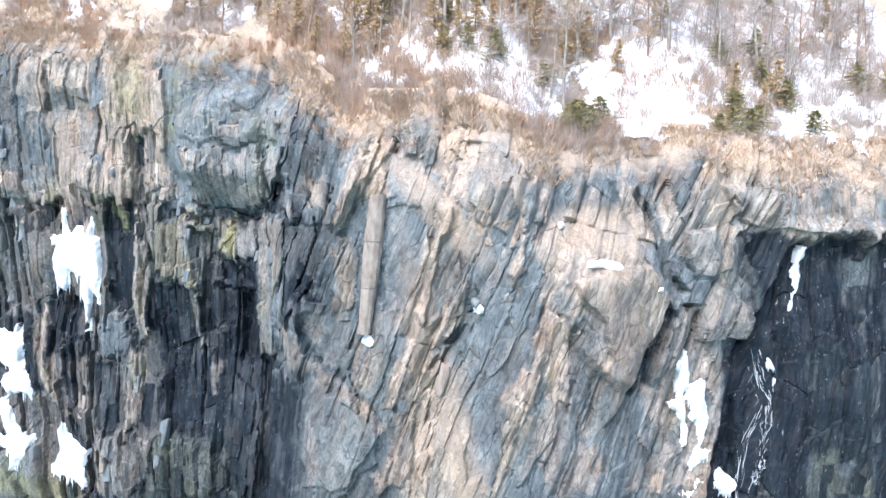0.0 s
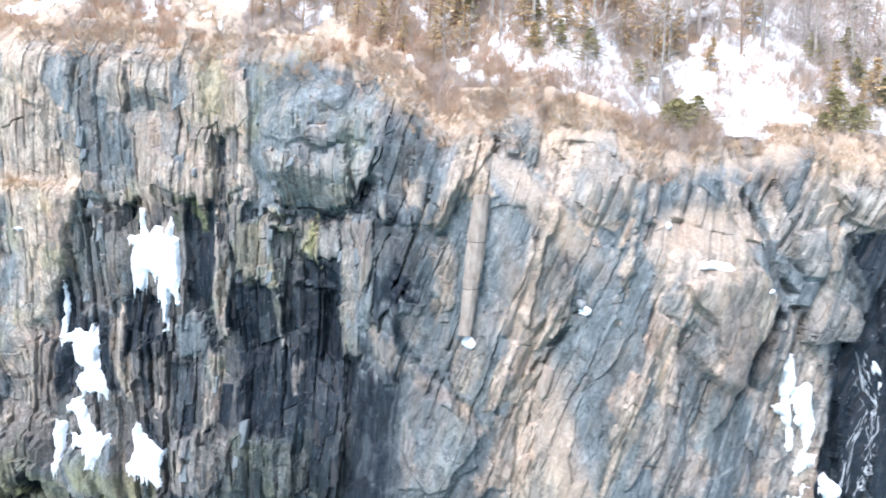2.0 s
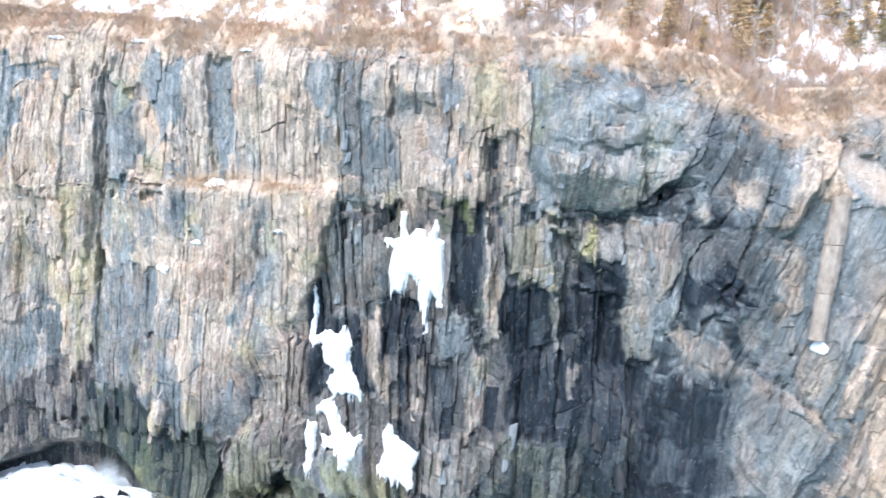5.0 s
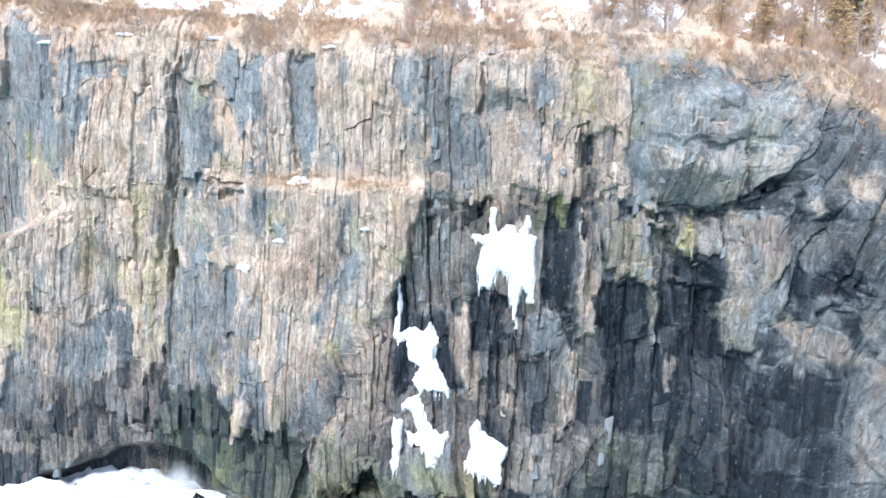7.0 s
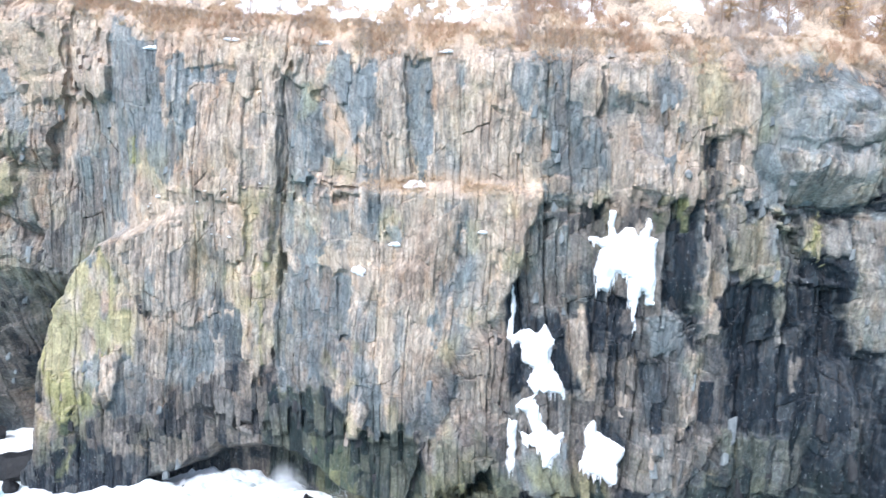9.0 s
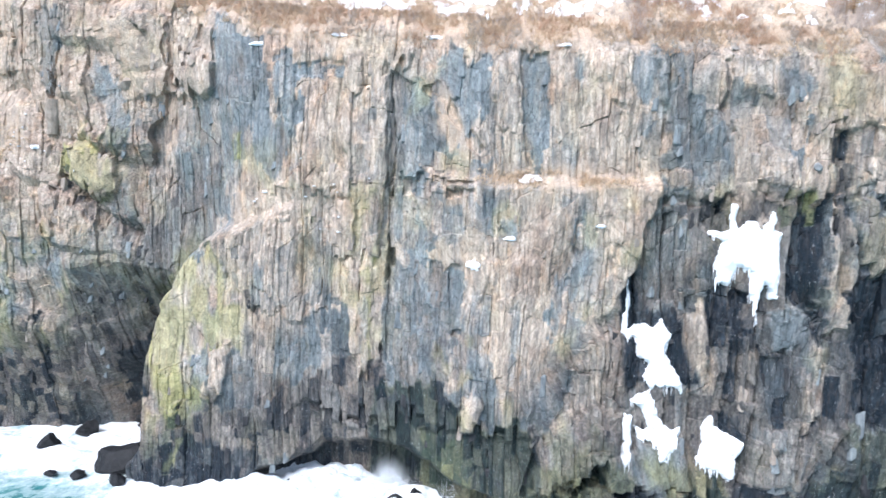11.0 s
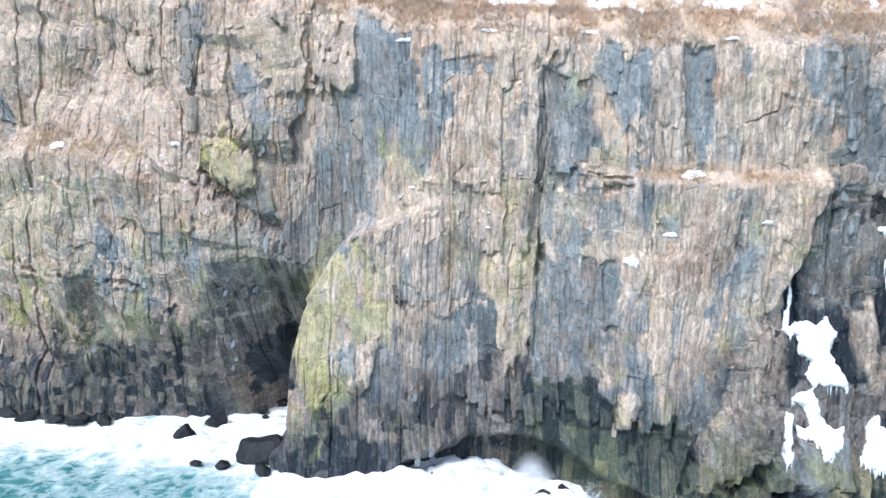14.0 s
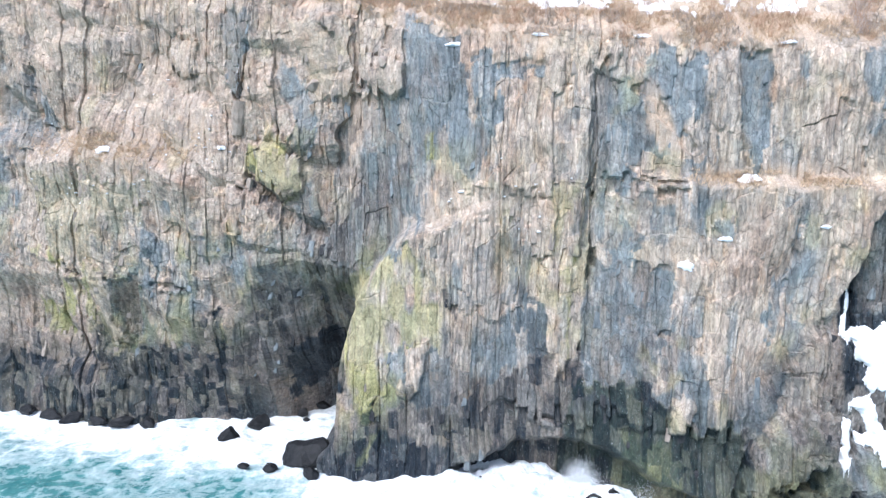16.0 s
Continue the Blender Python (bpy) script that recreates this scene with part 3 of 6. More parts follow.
plate((-55.5, 35.9), (-54.6, 35.4), (-54.6, 34.0), (-54.3, 32.6), (-53.5, 31.7), (-54.7, 30.8), (-55.3, 32.6), (-55.9, 34.9), soil=0.75, out=-0.2)
plate((-57.6, 33.0), (-55.7, 34.0), (-55.2, 30.3), (-56.2, 28.9), (-58.2, 28.4), tone=0.15, calm=0.4)
# slit at the ledge, shade painted along it
plate((-59.4, 28.4), (-56.1, 28.2), (-52.2, 27.4), (-52.1, 27.1), (-59.5, 26.9), dark=0.35, out=-0.5)
plate((-59.4, 26.4), (-53.1, 26.7), (-53.1, 23.5), (-59.4, 22.0), tone=0.35, dark=0.08)
plate((-50.4, 24.4), (-49.2, 25.0), (-48.7, 23.2), (-49.4, 22.7), tone=0.05, calm=0.6)
plate((-62.8, 35.0), (-59.4, 36.5), (-59.4, 30.3), (-59.8, 27.9), (-62.6, 27.8), tone=0.75, out=0.3)
plate((-62.7, 27.8), (-60.2, 27.9), (-60.3, 21.6), (-62.7, 21.1), lich=0.4, tone=0.75, out=0.4)
plate((-64.1, 26.4), (-62.5, 25.9), (-62.4, 21.1), (-64.3, 21.0), tone=0.85, calm=0.8, out=0.45)
# same groove beside the rib, with painted shade
plate((-59.9, 37.4), (-57.2, 36.3), (-58.3, 32.2), (-59.4, 28.4), (-59.7, 21.6), (-60.3, 21.6), (-59.7, 29.3), dark=0.3, tone=0.4, out=-0.5)
plate((-71.8, 35.0), (-68.2, 32.1), (-68.4, 29.2), (-69.3, 27.7), (-71.4, 29.1), tone=0, dark=0.15, calm=0.8)
plate((-76.2, 43.0), (-72.0, 40.0), (-71.8, 35.5), (-73.2, 29.6), (-76.3, 32.2), tone=0.05, dark=0.12, calm=0.6)
plate((-70.1, 37.9), (-67.8, 38.8), (-67.8, 32.1), (-68.7, 33.0), tone=0.2, calm=0.4)
plate((-80.7, 40.1), (-76.3, 39.3), (-76.1, 36.2), (-77.5, 35.2), (-81.0, 37.1), tone=0.95, out=0.6, calm=0.5)
plate((-73.9, 27.1), (-64.1, 26.8), (-66.3, 24.8), (-74.1, 23.6), soil=0.25, tone=0.8, calm=0.3)
plate((-74.1, 23.6), (-64.1, 24.4), (-65.0, 16.4), (-71.1, 16.5), (-74.1, 20.3), tone=0.72, out=0.2)
plate((-71.3, 19.9), (-70.3, 20.4), (-70.6, 16.5), (-71.4, 16.9), tone=0.1, dark=0.1)
plate((-83.8, 16.9), (-75.1, 21.8), (-74.1, 20.3), (-74.0, 17.4), (-72.1, 16.5), (-72.0, 14.5), (-77.8, 11.7), (-76.8, 9.8), (-80.9, 6.9), (-80.8, 11.1), (-80.4, 15.0), lich=0.6, tone=0.75, calm=0.6, dark=0)
plate((-80.6, 11.0), (-76.8, 11.3), (-77.0, 8.3), (-80.3, 6.9), lich=0.85, dark=0, tone=0.6, out=0.3)
plate((-76.7, 16.3), (-76.0, 16.3), (-76.0, 12.3), (-76.8, 12.3), lich=0.7, dark=0, tone=0.6)
plate((-73.3, 16.5), (-71.9, 16.0), (-72.0, 12.6), (-73.1, 13.6), lich=0.45, dark=0, tone=0.8)
plate((-74.9, 12.0), (-73.6, 12.1), (-73.8, 9.5), (-75.2, 9.5), tone=0.9, out=0.5, calm=0.7, dark=0)
plate((-75.8, 16.3), (-74.3, 16.4), (-74.4, 12.5), (-75.7, 12.4), tone=0.35, dark=0, calm=0.7)
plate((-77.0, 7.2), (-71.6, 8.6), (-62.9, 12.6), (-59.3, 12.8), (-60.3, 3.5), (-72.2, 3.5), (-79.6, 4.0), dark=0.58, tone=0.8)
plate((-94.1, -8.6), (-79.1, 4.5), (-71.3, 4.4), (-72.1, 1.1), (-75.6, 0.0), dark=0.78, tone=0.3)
plate((-78.7, 4.5), (-77.7, 4.5), (-79.4, 1.2), (-79.9, 1.3), lich=0.8, dark=0.4)
plate((-62.1, 17.7), (-61.2, 17.7), (-61.3, 10.7), (-62.3, 10.6), tone=0.7, dark=0.05, out=0.4)
plate((-59.5, 20.5), (-54.2, 21.0), (-54.0, 13.7), (-56.0, 11.0), (-60.3, 10.3), tone=0.25, dark=0.26)
plate((-53.9, 20.1), (-52.9, 20.2), (-53.0, 16.2), (-54.1, 15.9), tone=0, calm=0.7)
plate((-49.3, 17.9), (-48.6, 17.9), (-48.7, 11.5), (-49.4, 11.5), tone=0.1)
plate((-45.7, 19.2), (-44.8, 20.5), (-45.2, 16.1), (-46.1, 15.2), tone=0.2)
plate((-43.9, 17.0), (-40.3, 19.7), (-40.1, 11.6), (-44.6, 8.7), (-46.4, 7.1), (-44.6, 11.2), tone=0.75, dark=0.28)
plate((-60.8, 9.7), (-54.9, 11.4), (-52.9, 9.8), (-51.0, 7.5), (-49.2, 8.7), (-47.3, 8.2), (-47.3, 2.7), (-61.6, 0.4), dark=0.74, lich=0.4, tone=0.5)
plate((-56.5, 6.4), (-52.0, 7.4), (-52.3, 2.0), (-56.9, 0.3), dark=0.68, lich=0.8)
plate((-53.4, 9.2), (-52.0, 11.3), (-51.4, 10.1), (-52.0, 7.6), (-53.2, 7.7), tone=0.85, dark=0, out=0.7, calm=0.7)
plate((-55.5, 13.9), (-53.5, 13.3), (-52.0, 12.1), (-53.9, 11.0), (-55.4, 11.2), tone=0.6, lich=0.25)
plate((-50.1, 11.0), (-49.2, 11.1), (-49.2, 8.7), (-49.6, 8.3), tone=0.85, lich=0.25, dark=0)
plate((-46.9, 7.6), (-43.3, 8.8), (-40.6, 8.0), (-41.0, 5.0), (-46.4, 3.6), tone=0.45, dark=0.42, out=0.8)
plate((-42.4, 6.0), (-37.8, 7.2), (-36.4, 3.6), (-41.7, 2.7), tone=0.05, dark=0.28, out=0.9, calm=0.7)
plate((-43.5, 3.6), (-41.5, 6.2), (-41.2, 2.7), (-44.5, 2.9), dark=1, out=-1.3)
plate((-47.3, 6.6), (-46.9, 7.1), (-47.0, 2.7), (-48.2, 2.9), dark=0.85, out=-0.9)
# far wall
plate((-82.6, 34.6), (-74.7, 35.4), (-73.0, 28.7), (-76.4, 21.7), (-81.9, 16.1), (-90.2, 15.9), (-93.2, 21.2), (-87.4, 23.6), (-85.1, 28.6), tone=0.42, dark=0.2)
plate((-80.5, 29.2), (-74.7, 29.2), (-76.4, 21.7), (-82.6, 16.0), (-86.5, 17.2), (-82.7, 24.2), dark=0.45, tone=0.35)
plate((-84.9, 35.1), (-80.5, 36.2), (-80.5, 27.0), (-82.7, 23.1), (-85.6, 26.4), tone=0.75, dark=0.14)
plate((-124.3, 47.5), (-96.3, 45.7), (-98.3, 41.2), (-124.1, 41.7), tone=0.85, soil=0.12)
plate((-102.2, 42.8), (-98.3, 41.2), (-98.7, 37.8), (-100.9, 38.0), (-102.1, 39.9), tone=0.95, out=0.5, calm=0.4)
plate((-95.6, 44.3), (-91.2, 43.8), (-91.9, 40.1), (-93.6, 35.9), (-94.7, 37.0), tone=0.05, dark=0.12)
plate((-87.9, 43.8), (-83.2, 42.0), (-82.6, 37.8), (-84.3, 35.1), (-85.7, 37.3), (-86.7, 40.0), tone=0.88, lich=0.12, calm=0.7, out=0.5)
plate((-88.8, 40.1), (-86.1, 36.8), (-84.9, 33.0), (-85.9, 31.9), (-87.1, 34.0), (-88.9, 36.8), tone=0.08, calm=0.7)
plate((-90.3, 37.0), (-88.9, 36.8), (-87.7, 34.0), (-88.1, 31.8), (-89.0, 33.5), tone=0.92, out=0.45, calm=0.5)
plate((-91.5, 30.8), (-86.6, 30.2), (-86.1, 26.9), (-88.2, 26.4), (-91.2, 27.7), lich=0.5, tone=0.85, calm=0.9, out=0.8)
plate((-92.2, 30.8), (-91.1, 30.8), (-90.6, 27.7), (-92.2, 28.0), lich=0.9, tone=0.6)
plate((-93.1, 27.4), (-90.5, 26.3), (-87.5, 24.6), (-87.9, 23.0), (-90.1, 24.7), dark=0.45, out=-0.5)
plate((-81.7, 33.6), (-80.9, 34.1), (-80.5, 31.4), (-82.7, 30.3), dark=0.3, tone=1)
plate((-80.6, 34.7), (-76.2, 33.9), (-77.0, 27.1), (-80.5, 28.7), dark=0.3, tone=0.25)
plate((-75.1, 42.1), (-73.3, 42.6), (-72.6, 36.3), (-73.6, 29.7), (-75.0, 26.1), (-75.6, 33.9), tone=0.1, dark=0.15, calm=0.5)
plate((-73.9, 32.3), (-73.2, 32.3), (-73.3, 29.7), (-73.8, 29.7), lich=1)
plate((-79.5, 38.7), (-76.1, 38.5), (-76.1, 36.0), (-77.6, 35.0), (-79.9, 36.7), tone=0.95, out=0.7, calm=0.6)
plate((-107.1, 35.7), (-97.7, 36.0), (-95.6, 31.9), (-99.1, 30.2), (-107.3, 29.0), (-115.1, 28.3), (-107.9, 31.9), soil=0.4, tone=0.8, calm=0.3)
plate((-124.2, 41.1), (-120.5, 39.1), (-118.7, 31.4), (-120.6, 28.3), (-124.0, 29.5), tone=0.3, dark=0.1)
plate((-119.7, 28.3), (-104.1, 26.7), (-105.2, 17.6), (-115.8, 18.3), lich=0.25, tone=0.7)
plate((-120.2, 13.8), (-113.4, 13.9), (-115.9, 10.1), (-117.9, 9.6), lich=0.9, tone=0.6)
plate((-111.2, 18.1), (-108.6, 17.0), (-109.1, 12.3), (-107.0, 9.6), (-109.3, 9.7), (-110.8, 13.6), tone=0.85, calm=0.7, out=0.6)
plate((-108.0, 17.0), (-105.8, 16.9), (-106.4, 9.6), (-108.0, 11.5), (-108.7, 13.6), dark=0.4, tone=0.9, out=-0.5)
plate((-105.5, 15.6), (-101.6, 16.0), (-102.5, 10.1), (-104.9, 11.0), (-105.9, 12.2), tone=0.6, dark=0.2)
plate((-125.0, 7.8), (-117.6, 6.2), (-109.4, 8.4), (-93.8, 9.8), (-95.2, 0.7), (-125.5, -2.5), dark=0.66, tone=0.8)
plate((-99.0, 13.1), (-95.6, 13.1), (-97.4, 6.9), (-100.3, 6.4), dark=0.55, tone=0.9)
# sea cave: its shade painted into the rock colour, blackest inside
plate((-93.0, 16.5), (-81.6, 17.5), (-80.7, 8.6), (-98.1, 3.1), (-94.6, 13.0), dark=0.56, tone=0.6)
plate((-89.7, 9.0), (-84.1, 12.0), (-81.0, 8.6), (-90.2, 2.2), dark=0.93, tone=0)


def within(px, pz, poly):
    """The distance to a polygon's outline, positive inside."""
    near, odd = np.full(px.shape, 9e9), np.zeros(px.shape, bool)
    for (xa, za), (xb, zb) in zip(poly, np.roll(poly, -1, 0)):
        ax, az = xb - xa, zb - za
        t = np.clip(((px - xa) * ax + (pz - za) * az) / (ax * ax + az * az + 1e-9), 0, 1)
        near = np.minimum(near, np.hypot(px - xa - t * ax, pz - za - t * az))
        if az:
            odd ^= ((za > pz) != (zb > pz)) & (px < xa + ax * (pz - za) / az)
    return np.where(odd, near, -near)


def plates(x, z):
    """What the plates together do: depth, smoothness, cover, and tone, darkness, lichen and soil with the weights of
    the first two.
    """
    dy, calm, cover, tone, tone_w, dark, dark_w, lich, soil = (np.zeros(x.shape) for _ in range(9))
    px = x + 0.7 * (fbm(x * 0.8, z * 0.6, 181, 3) - 0.5)
    pz = z + 0.7 * (fbm(x * 0.7, z * 0.7, 183, 3) - 0.5) + 1.1 * (rnd(np.floor(x / 0.62 + 0.06 * np.sin(z)), 0, 185) - 0.5) * (x < -14)
    for poly, out, smooth, tn, dk, li, so in PLATES:
        (xa, za), (xb, zb) = poly.min(0) - 0.8, poly.max(0) + 0.8
        hit = (x > xa) & (x < xb) & (z > za) & (z < zb)
        if not hit.any():
            continue
        d = within(px[hit], pz[hit], poly)
        m = step(-0.1, 0.12, d)
        dy[hit] -= out * m * (0.75 + 0.25 * step(0, 0.8, d))
        calm[hit] = np.maximum(calm[hit] * (1 - m), smooth * m)
        cover[hit] = np.maximum(cover[hit], m)
        m = step(-0.22, 0.26, d)
        if tn is not None:
            tone[hit], tone_w[hit] = tone[hit] * (1 - m) + tn * m, np.maximum(tone_w[hit], m)
        if dk is not None:
            dark[hit], dark_w[hit] = dark[hit] * (1 - m) + dk * m, np.maximum(dark_w[hit], m)
        lich[hit] = np.maximum(lich[hit], li * m)
        soil[hit] = np.maximum(soil[hit], so * m)
    return dy, calm, cover, tone, tone_w, dark, dark_w, lich, soil


def prisms(u, v, w, h, s, lift, turn, nod):
    """Upright prisms about w wide, broken across into blocks about h high: depth, numbers of prism and block, gap to the nearest joint."""
    c, e, o = cells(u, w, s)
    r, f, q = cells(v + 9 * h * rnd(c, 0, s + 1) + 2.4 * o * (rnd(c, 0, s + 6) - 0.5), h, s + 2, c)
    d = lift * (0.4 * rnd(c, 0, s + 9) + 0.6 * rnd(c, r, s + 3) - 0.5) + turn * o * 2 * (rnd(c, 0, s + 4) - 0.5) + 0.7 * turn * np.abs(o) * rnd(c, 0, s + 5) + nod * q * (rnd(c, r, s + 8) - 0.65)
    return d, c, r, np.minimum(e, f + 0.12 * rnd(c, r, s + 7))


def masks(x, z):
    """Where the parts of the cliff lie: the leaning slab, the ice recess and the dipping strata."""
    wob = 2.0 * (fbm(x * 0.45, z * 0.45, 31) - 0.5)
    slab = step(-0.5, 0.7, curve(SLAB_TOP, x) + wob - z) * step(-84.5, -83.9, x) * (1 - step(-67, -63, x))
    soft = 0.25 + 2.6 * step(20, 13, z)
    right = step(-soft, soft, x - np.interp(z, *np.array(EDGE).T) + 1.0 * wob)
    recess = right * (1 - step(-17.5, -15, x))
    dip = step(-15.5, -12.5, x + 0.15 * (z - 20)) * (1 - step(12, 14.5, x - 0.15 * (z - 20)))
    return slab, recess, dip


def cliff(x, z, full=False):
    """The depth y of the rock at x and z; with full also its tone, darkness, lichen and block shade."""
    slab, recess, dip = masks(x, z)
    plate_y, plate_calm, cover = plates(x, z)[:3]
    over = 27.0 + 2.4 * (fbm(x * 0.5, z * 0.2, 3) - 0.5)
    y = curve(PLAN, x)
    y = y * (1 - slab) + curve(SLAB_PLAN, x) * slab
    y += 0.9 * (fbm(x * 0.13, z * 0.1, 7) - 0.5) * 2
    # recess behind the icefalls and the overhang along its top
    low = 1 - step(over - 1.6, over + 1.6, z)
    y += recess * (0.3 + 0.3 * low) * step(8, 20, z) + 0.1 * (19.5 - z) * step(-50, -37, x) * (1 - step(-22, -14, x))
    # ledge across the pale buttress
    bench = step(-58, -55, x) * (1 - recess) * (1 - dip)
    lz = 28.0 + 0.5 * (fbm(x * 0.5, x * 0, 9) - 0.5) * 2
    y += bench * 1.1 * step(lz - 0.5, lz + 0.7, z) - bench * 0.4 * step(22.4, 21.2, z) * step(-54, -52, x) * (1 - step(-50, -45, x))
    # ledge on the far wall
    wall = 1 - step(-99, -94, x)
    y += wall * 1.6 * step(29.0, 32.0, z + 0.12 * (x + 108)) - wall * 0.5 * step(15, 17, z)
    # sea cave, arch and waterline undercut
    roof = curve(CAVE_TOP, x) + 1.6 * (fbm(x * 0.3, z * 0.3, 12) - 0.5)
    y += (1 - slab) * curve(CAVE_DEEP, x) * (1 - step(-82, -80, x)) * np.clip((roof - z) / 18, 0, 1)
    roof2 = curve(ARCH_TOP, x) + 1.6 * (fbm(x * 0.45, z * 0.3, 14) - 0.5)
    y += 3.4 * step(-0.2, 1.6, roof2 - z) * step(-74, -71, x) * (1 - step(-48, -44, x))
    y += 1.4 * step(17, 13, z) * wall * fbm(x * 0.2, z * 0.2, 15)
    # folded bulge, scree bench with the pale plate under it, dark recess beside it
    bul = spot(x, z, -18.2, 31.3, 4.6, 3.9, 0.25)
    y -= 1.5 * bul * (0.3 + 0.7 * step(27.3, 30, z))
    plate = spot(x + 0.25 * (z - 23), z, 4.9, 23.2, 3.4, 4.2, 0.12)
    y -= 0.55 * plate * (1 - step(24.2, 27.2, z))
    y += 1.4 * spot(x, z, -6, 32, 4, 2.5) - 1.2 * spot(x, z, -106, 30, 8, 6)
    y += dip * 1.8 * step(25.6, 28.6, z) * step(-1, 1.5, x) * (1 - step(6.5, 8.5, x))
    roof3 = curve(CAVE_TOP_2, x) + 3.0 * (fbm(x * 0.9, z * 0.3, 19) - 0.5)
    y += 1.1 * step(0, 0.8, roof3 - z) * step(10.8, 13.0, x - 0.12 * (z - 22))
    # lean back towards the rim
    rim = curve(RIM, x) + 2.4 * (fbm(x * 0.3, x * 0, 55) - 0.5) + 0.9 * (fbm(x * 1.3, x * 0, 56) - 0.5)
    y += 0.05 * (z - 20) + 0.75 * np.maximum(z - rim + 1.4, 0) + 0.25 * np.maximum(z - rim + 3.2, 0)
    # columns and blocks
    leanA = 0.12 * step(24, 12, z) * step(-52, -44, x) * (1 - recess) * (1 - dip) * (z - 24)
    u = x - dip * 0.34 * (z - 25) * (0.7 + 0.6 * vn(x * 0.12, x * 0, 21)) - leanA + 0.03 * (z - 20) * np.sin(x * 0.13)
    u = u + 1.6 * (fbm(x * 0.11, z * 0.07, 22, 2) - 0.5) + 0.5 * (fbm(x * 0.5, z * 0.25, 23, 4) - 0.5)
    v = z + 1.6 * np.sin(0.11 * u) + dip * 0.35 * u + 1.6 * (fbm(x * 0.4, z * 0.4, 25, 4) - 0.5)
    hollow = step(0, 4, roof - z) * step(-104, -96, x) * (1 - slab) * (1 - step(-81, -79, x))
    calm = np.clip( 0.8 * plate + 0.45 * bul + 0.62 * dip * step(-11, -8, x) * (1 - step(9, 11, x)) + 0.5 * np.clip(spot(x, z, -83.5, 37.5, 3.2, 4.5) + spot(x, z, -78, 12, 5, 8), 0, 1), 0, 0.85)
    calm = np.maximum(np.maximum(calm * (1 - cover), plate_calm), 0.5 * hollow)
    far = 1 - step(-83.5, -81.5, x)
    far_side = x < -82.6 + 2.0 * (fbm(z * 0.5, z * 0, 58) - 0.5) + 0.12 * (z - 30)
    v = np.where(far_side, 2.1 * v + 0.1 * u, 1.15 * v)
    c1, e1, o1 = cells(u, 2.9, 1)
    k1 = rnd(c1, 0, 14)
    d1, a1, b1, g1 = prisms(u, v, 2.1, 7.0, 3, 0.85, 0.35, 0.06)
    h1 = rnd(a1, b1, 11)
    turn = 0.14 * (rnd(a1, b1, 10) - 0.5)
    d2, a2, b2, g2 = prisms(u + turn * v, v - 1.2 * turn * u + 3 * h1, 0.85, 2.9, 20, 0.36, 0.5, 0.12)
    h2, k2 = rnd(a2, b2, 12), rnd(a2, 0, 15)
    d3, a3, b3, _ = prisms(u - 0.6 * turn * v, v + 1.5 * turn * u + 2 * h2, 0.37, 1.3, 40, 0.15, 0.55, 0.15)
    h3 = rnd(a3, b3, 13)
    face = (1 - recess) * (1 - dip) * (1 - 0.7 * far)
    amp = (0.4 + 0.75 * step(0.3, 0.7, fbm(x * 0.22, z * 0.16, 40))) * (1 - (0.4 + 0.2 * step(-84, -80, x)) * (1 - recess) * (1 - dip))
    amp = amp * (1 - 0.25 * far) * (1 - 0.5 * recess * step(25.5, 28.5, z))
    calm = np.maximum(calm, 0.75 * step(0.5, 0.62, fbm(x * 0.28, z * 0.2, 33, 3)) * (1 - cover) * (1 - 0.8 * far))
    worn = 1 - 0.75 * step(0.46, 0.62, fbm(x * 0.7 + 9, z * 0.45, 34, 3))
    d0, a0, b0, g0 = facets(u + 0.3 * (1 - dip) * (z - 20), v + 0.25 * u, 6.5, 12.0, 70, 2.2, 0.3, 0.9)
    y += (0.3 + 0.2 * recess + 0.3 * far) * d0 * (1 - 0.5 * calm) * step(-2, 6, z)
    y += (1 - 0.7 * calm) * (0.5 * (k1 - 0.5) + o1 * 0.2 * (rnd(c1, 0, 16) - 0.5)) * step(0, 0.45, e1)
    y += (0.3 + 0.7 * amp) * (1 - 0.9 * calm) * d1 * (0.9 - 0.35 * face) * (1 - 0.4 * recess * step(25.5, 28.5, z)) + (0.25 + 0.75 * amp) * (1 - 0.95 * calm) * d2 * (1 - 0.4 * face) + (0.25 + 0.75 * amp) * (1 - 0.85 * calm) * worn * d3 * (1 - 0.35 * face)
    # splintered foliation
    y += (1 - 0.8 * np.maximum(dip, calm)) * (0.1 * (fbm(u * 3.2, v * 0.35, 26, 3) - 0.5) + 0.07 * (vn(u * 6.0, v * 0.8, 27) - 0.5))
    y += 0.06 * (fbm(x * 1.4, z * 1.0, 28, 4) - 0.5)
    # open joints between the blocks
    y += (1 - 0.8 * calm) * (0.15 * (1 - 0.6 * far) * (1 - step(0.03, 0.12, g1)) * step(0.46, 0.56, fbm(x * 0.3, z * 0.2, 30)) + 0.08 * (1 - step(0.02, 0.1, g2)) * step(0.5, 0.6, fbm(x * 0.4, z * 0.3, 29)))
    # pale columns that end in teeth over the dark foot
    foot = step(-70, -66, x) * (1 - step(-49, -46, x))
    jag = 8.0 + 1.8 * (k2 - 0.5) + 1.6 * (h2 - 0.5) + 2.0 * (fbm(x * 0.3, x * 0, 57) - 0.5)
    y += 0.55 * foot * step(0, 0.7, jag - z) - 0.5 * foot * step(5.5, 2.5, z)
    y += veins(x, z)[0] * (1 - 0.85 * cover) + plate_y
    if not full:
        return y
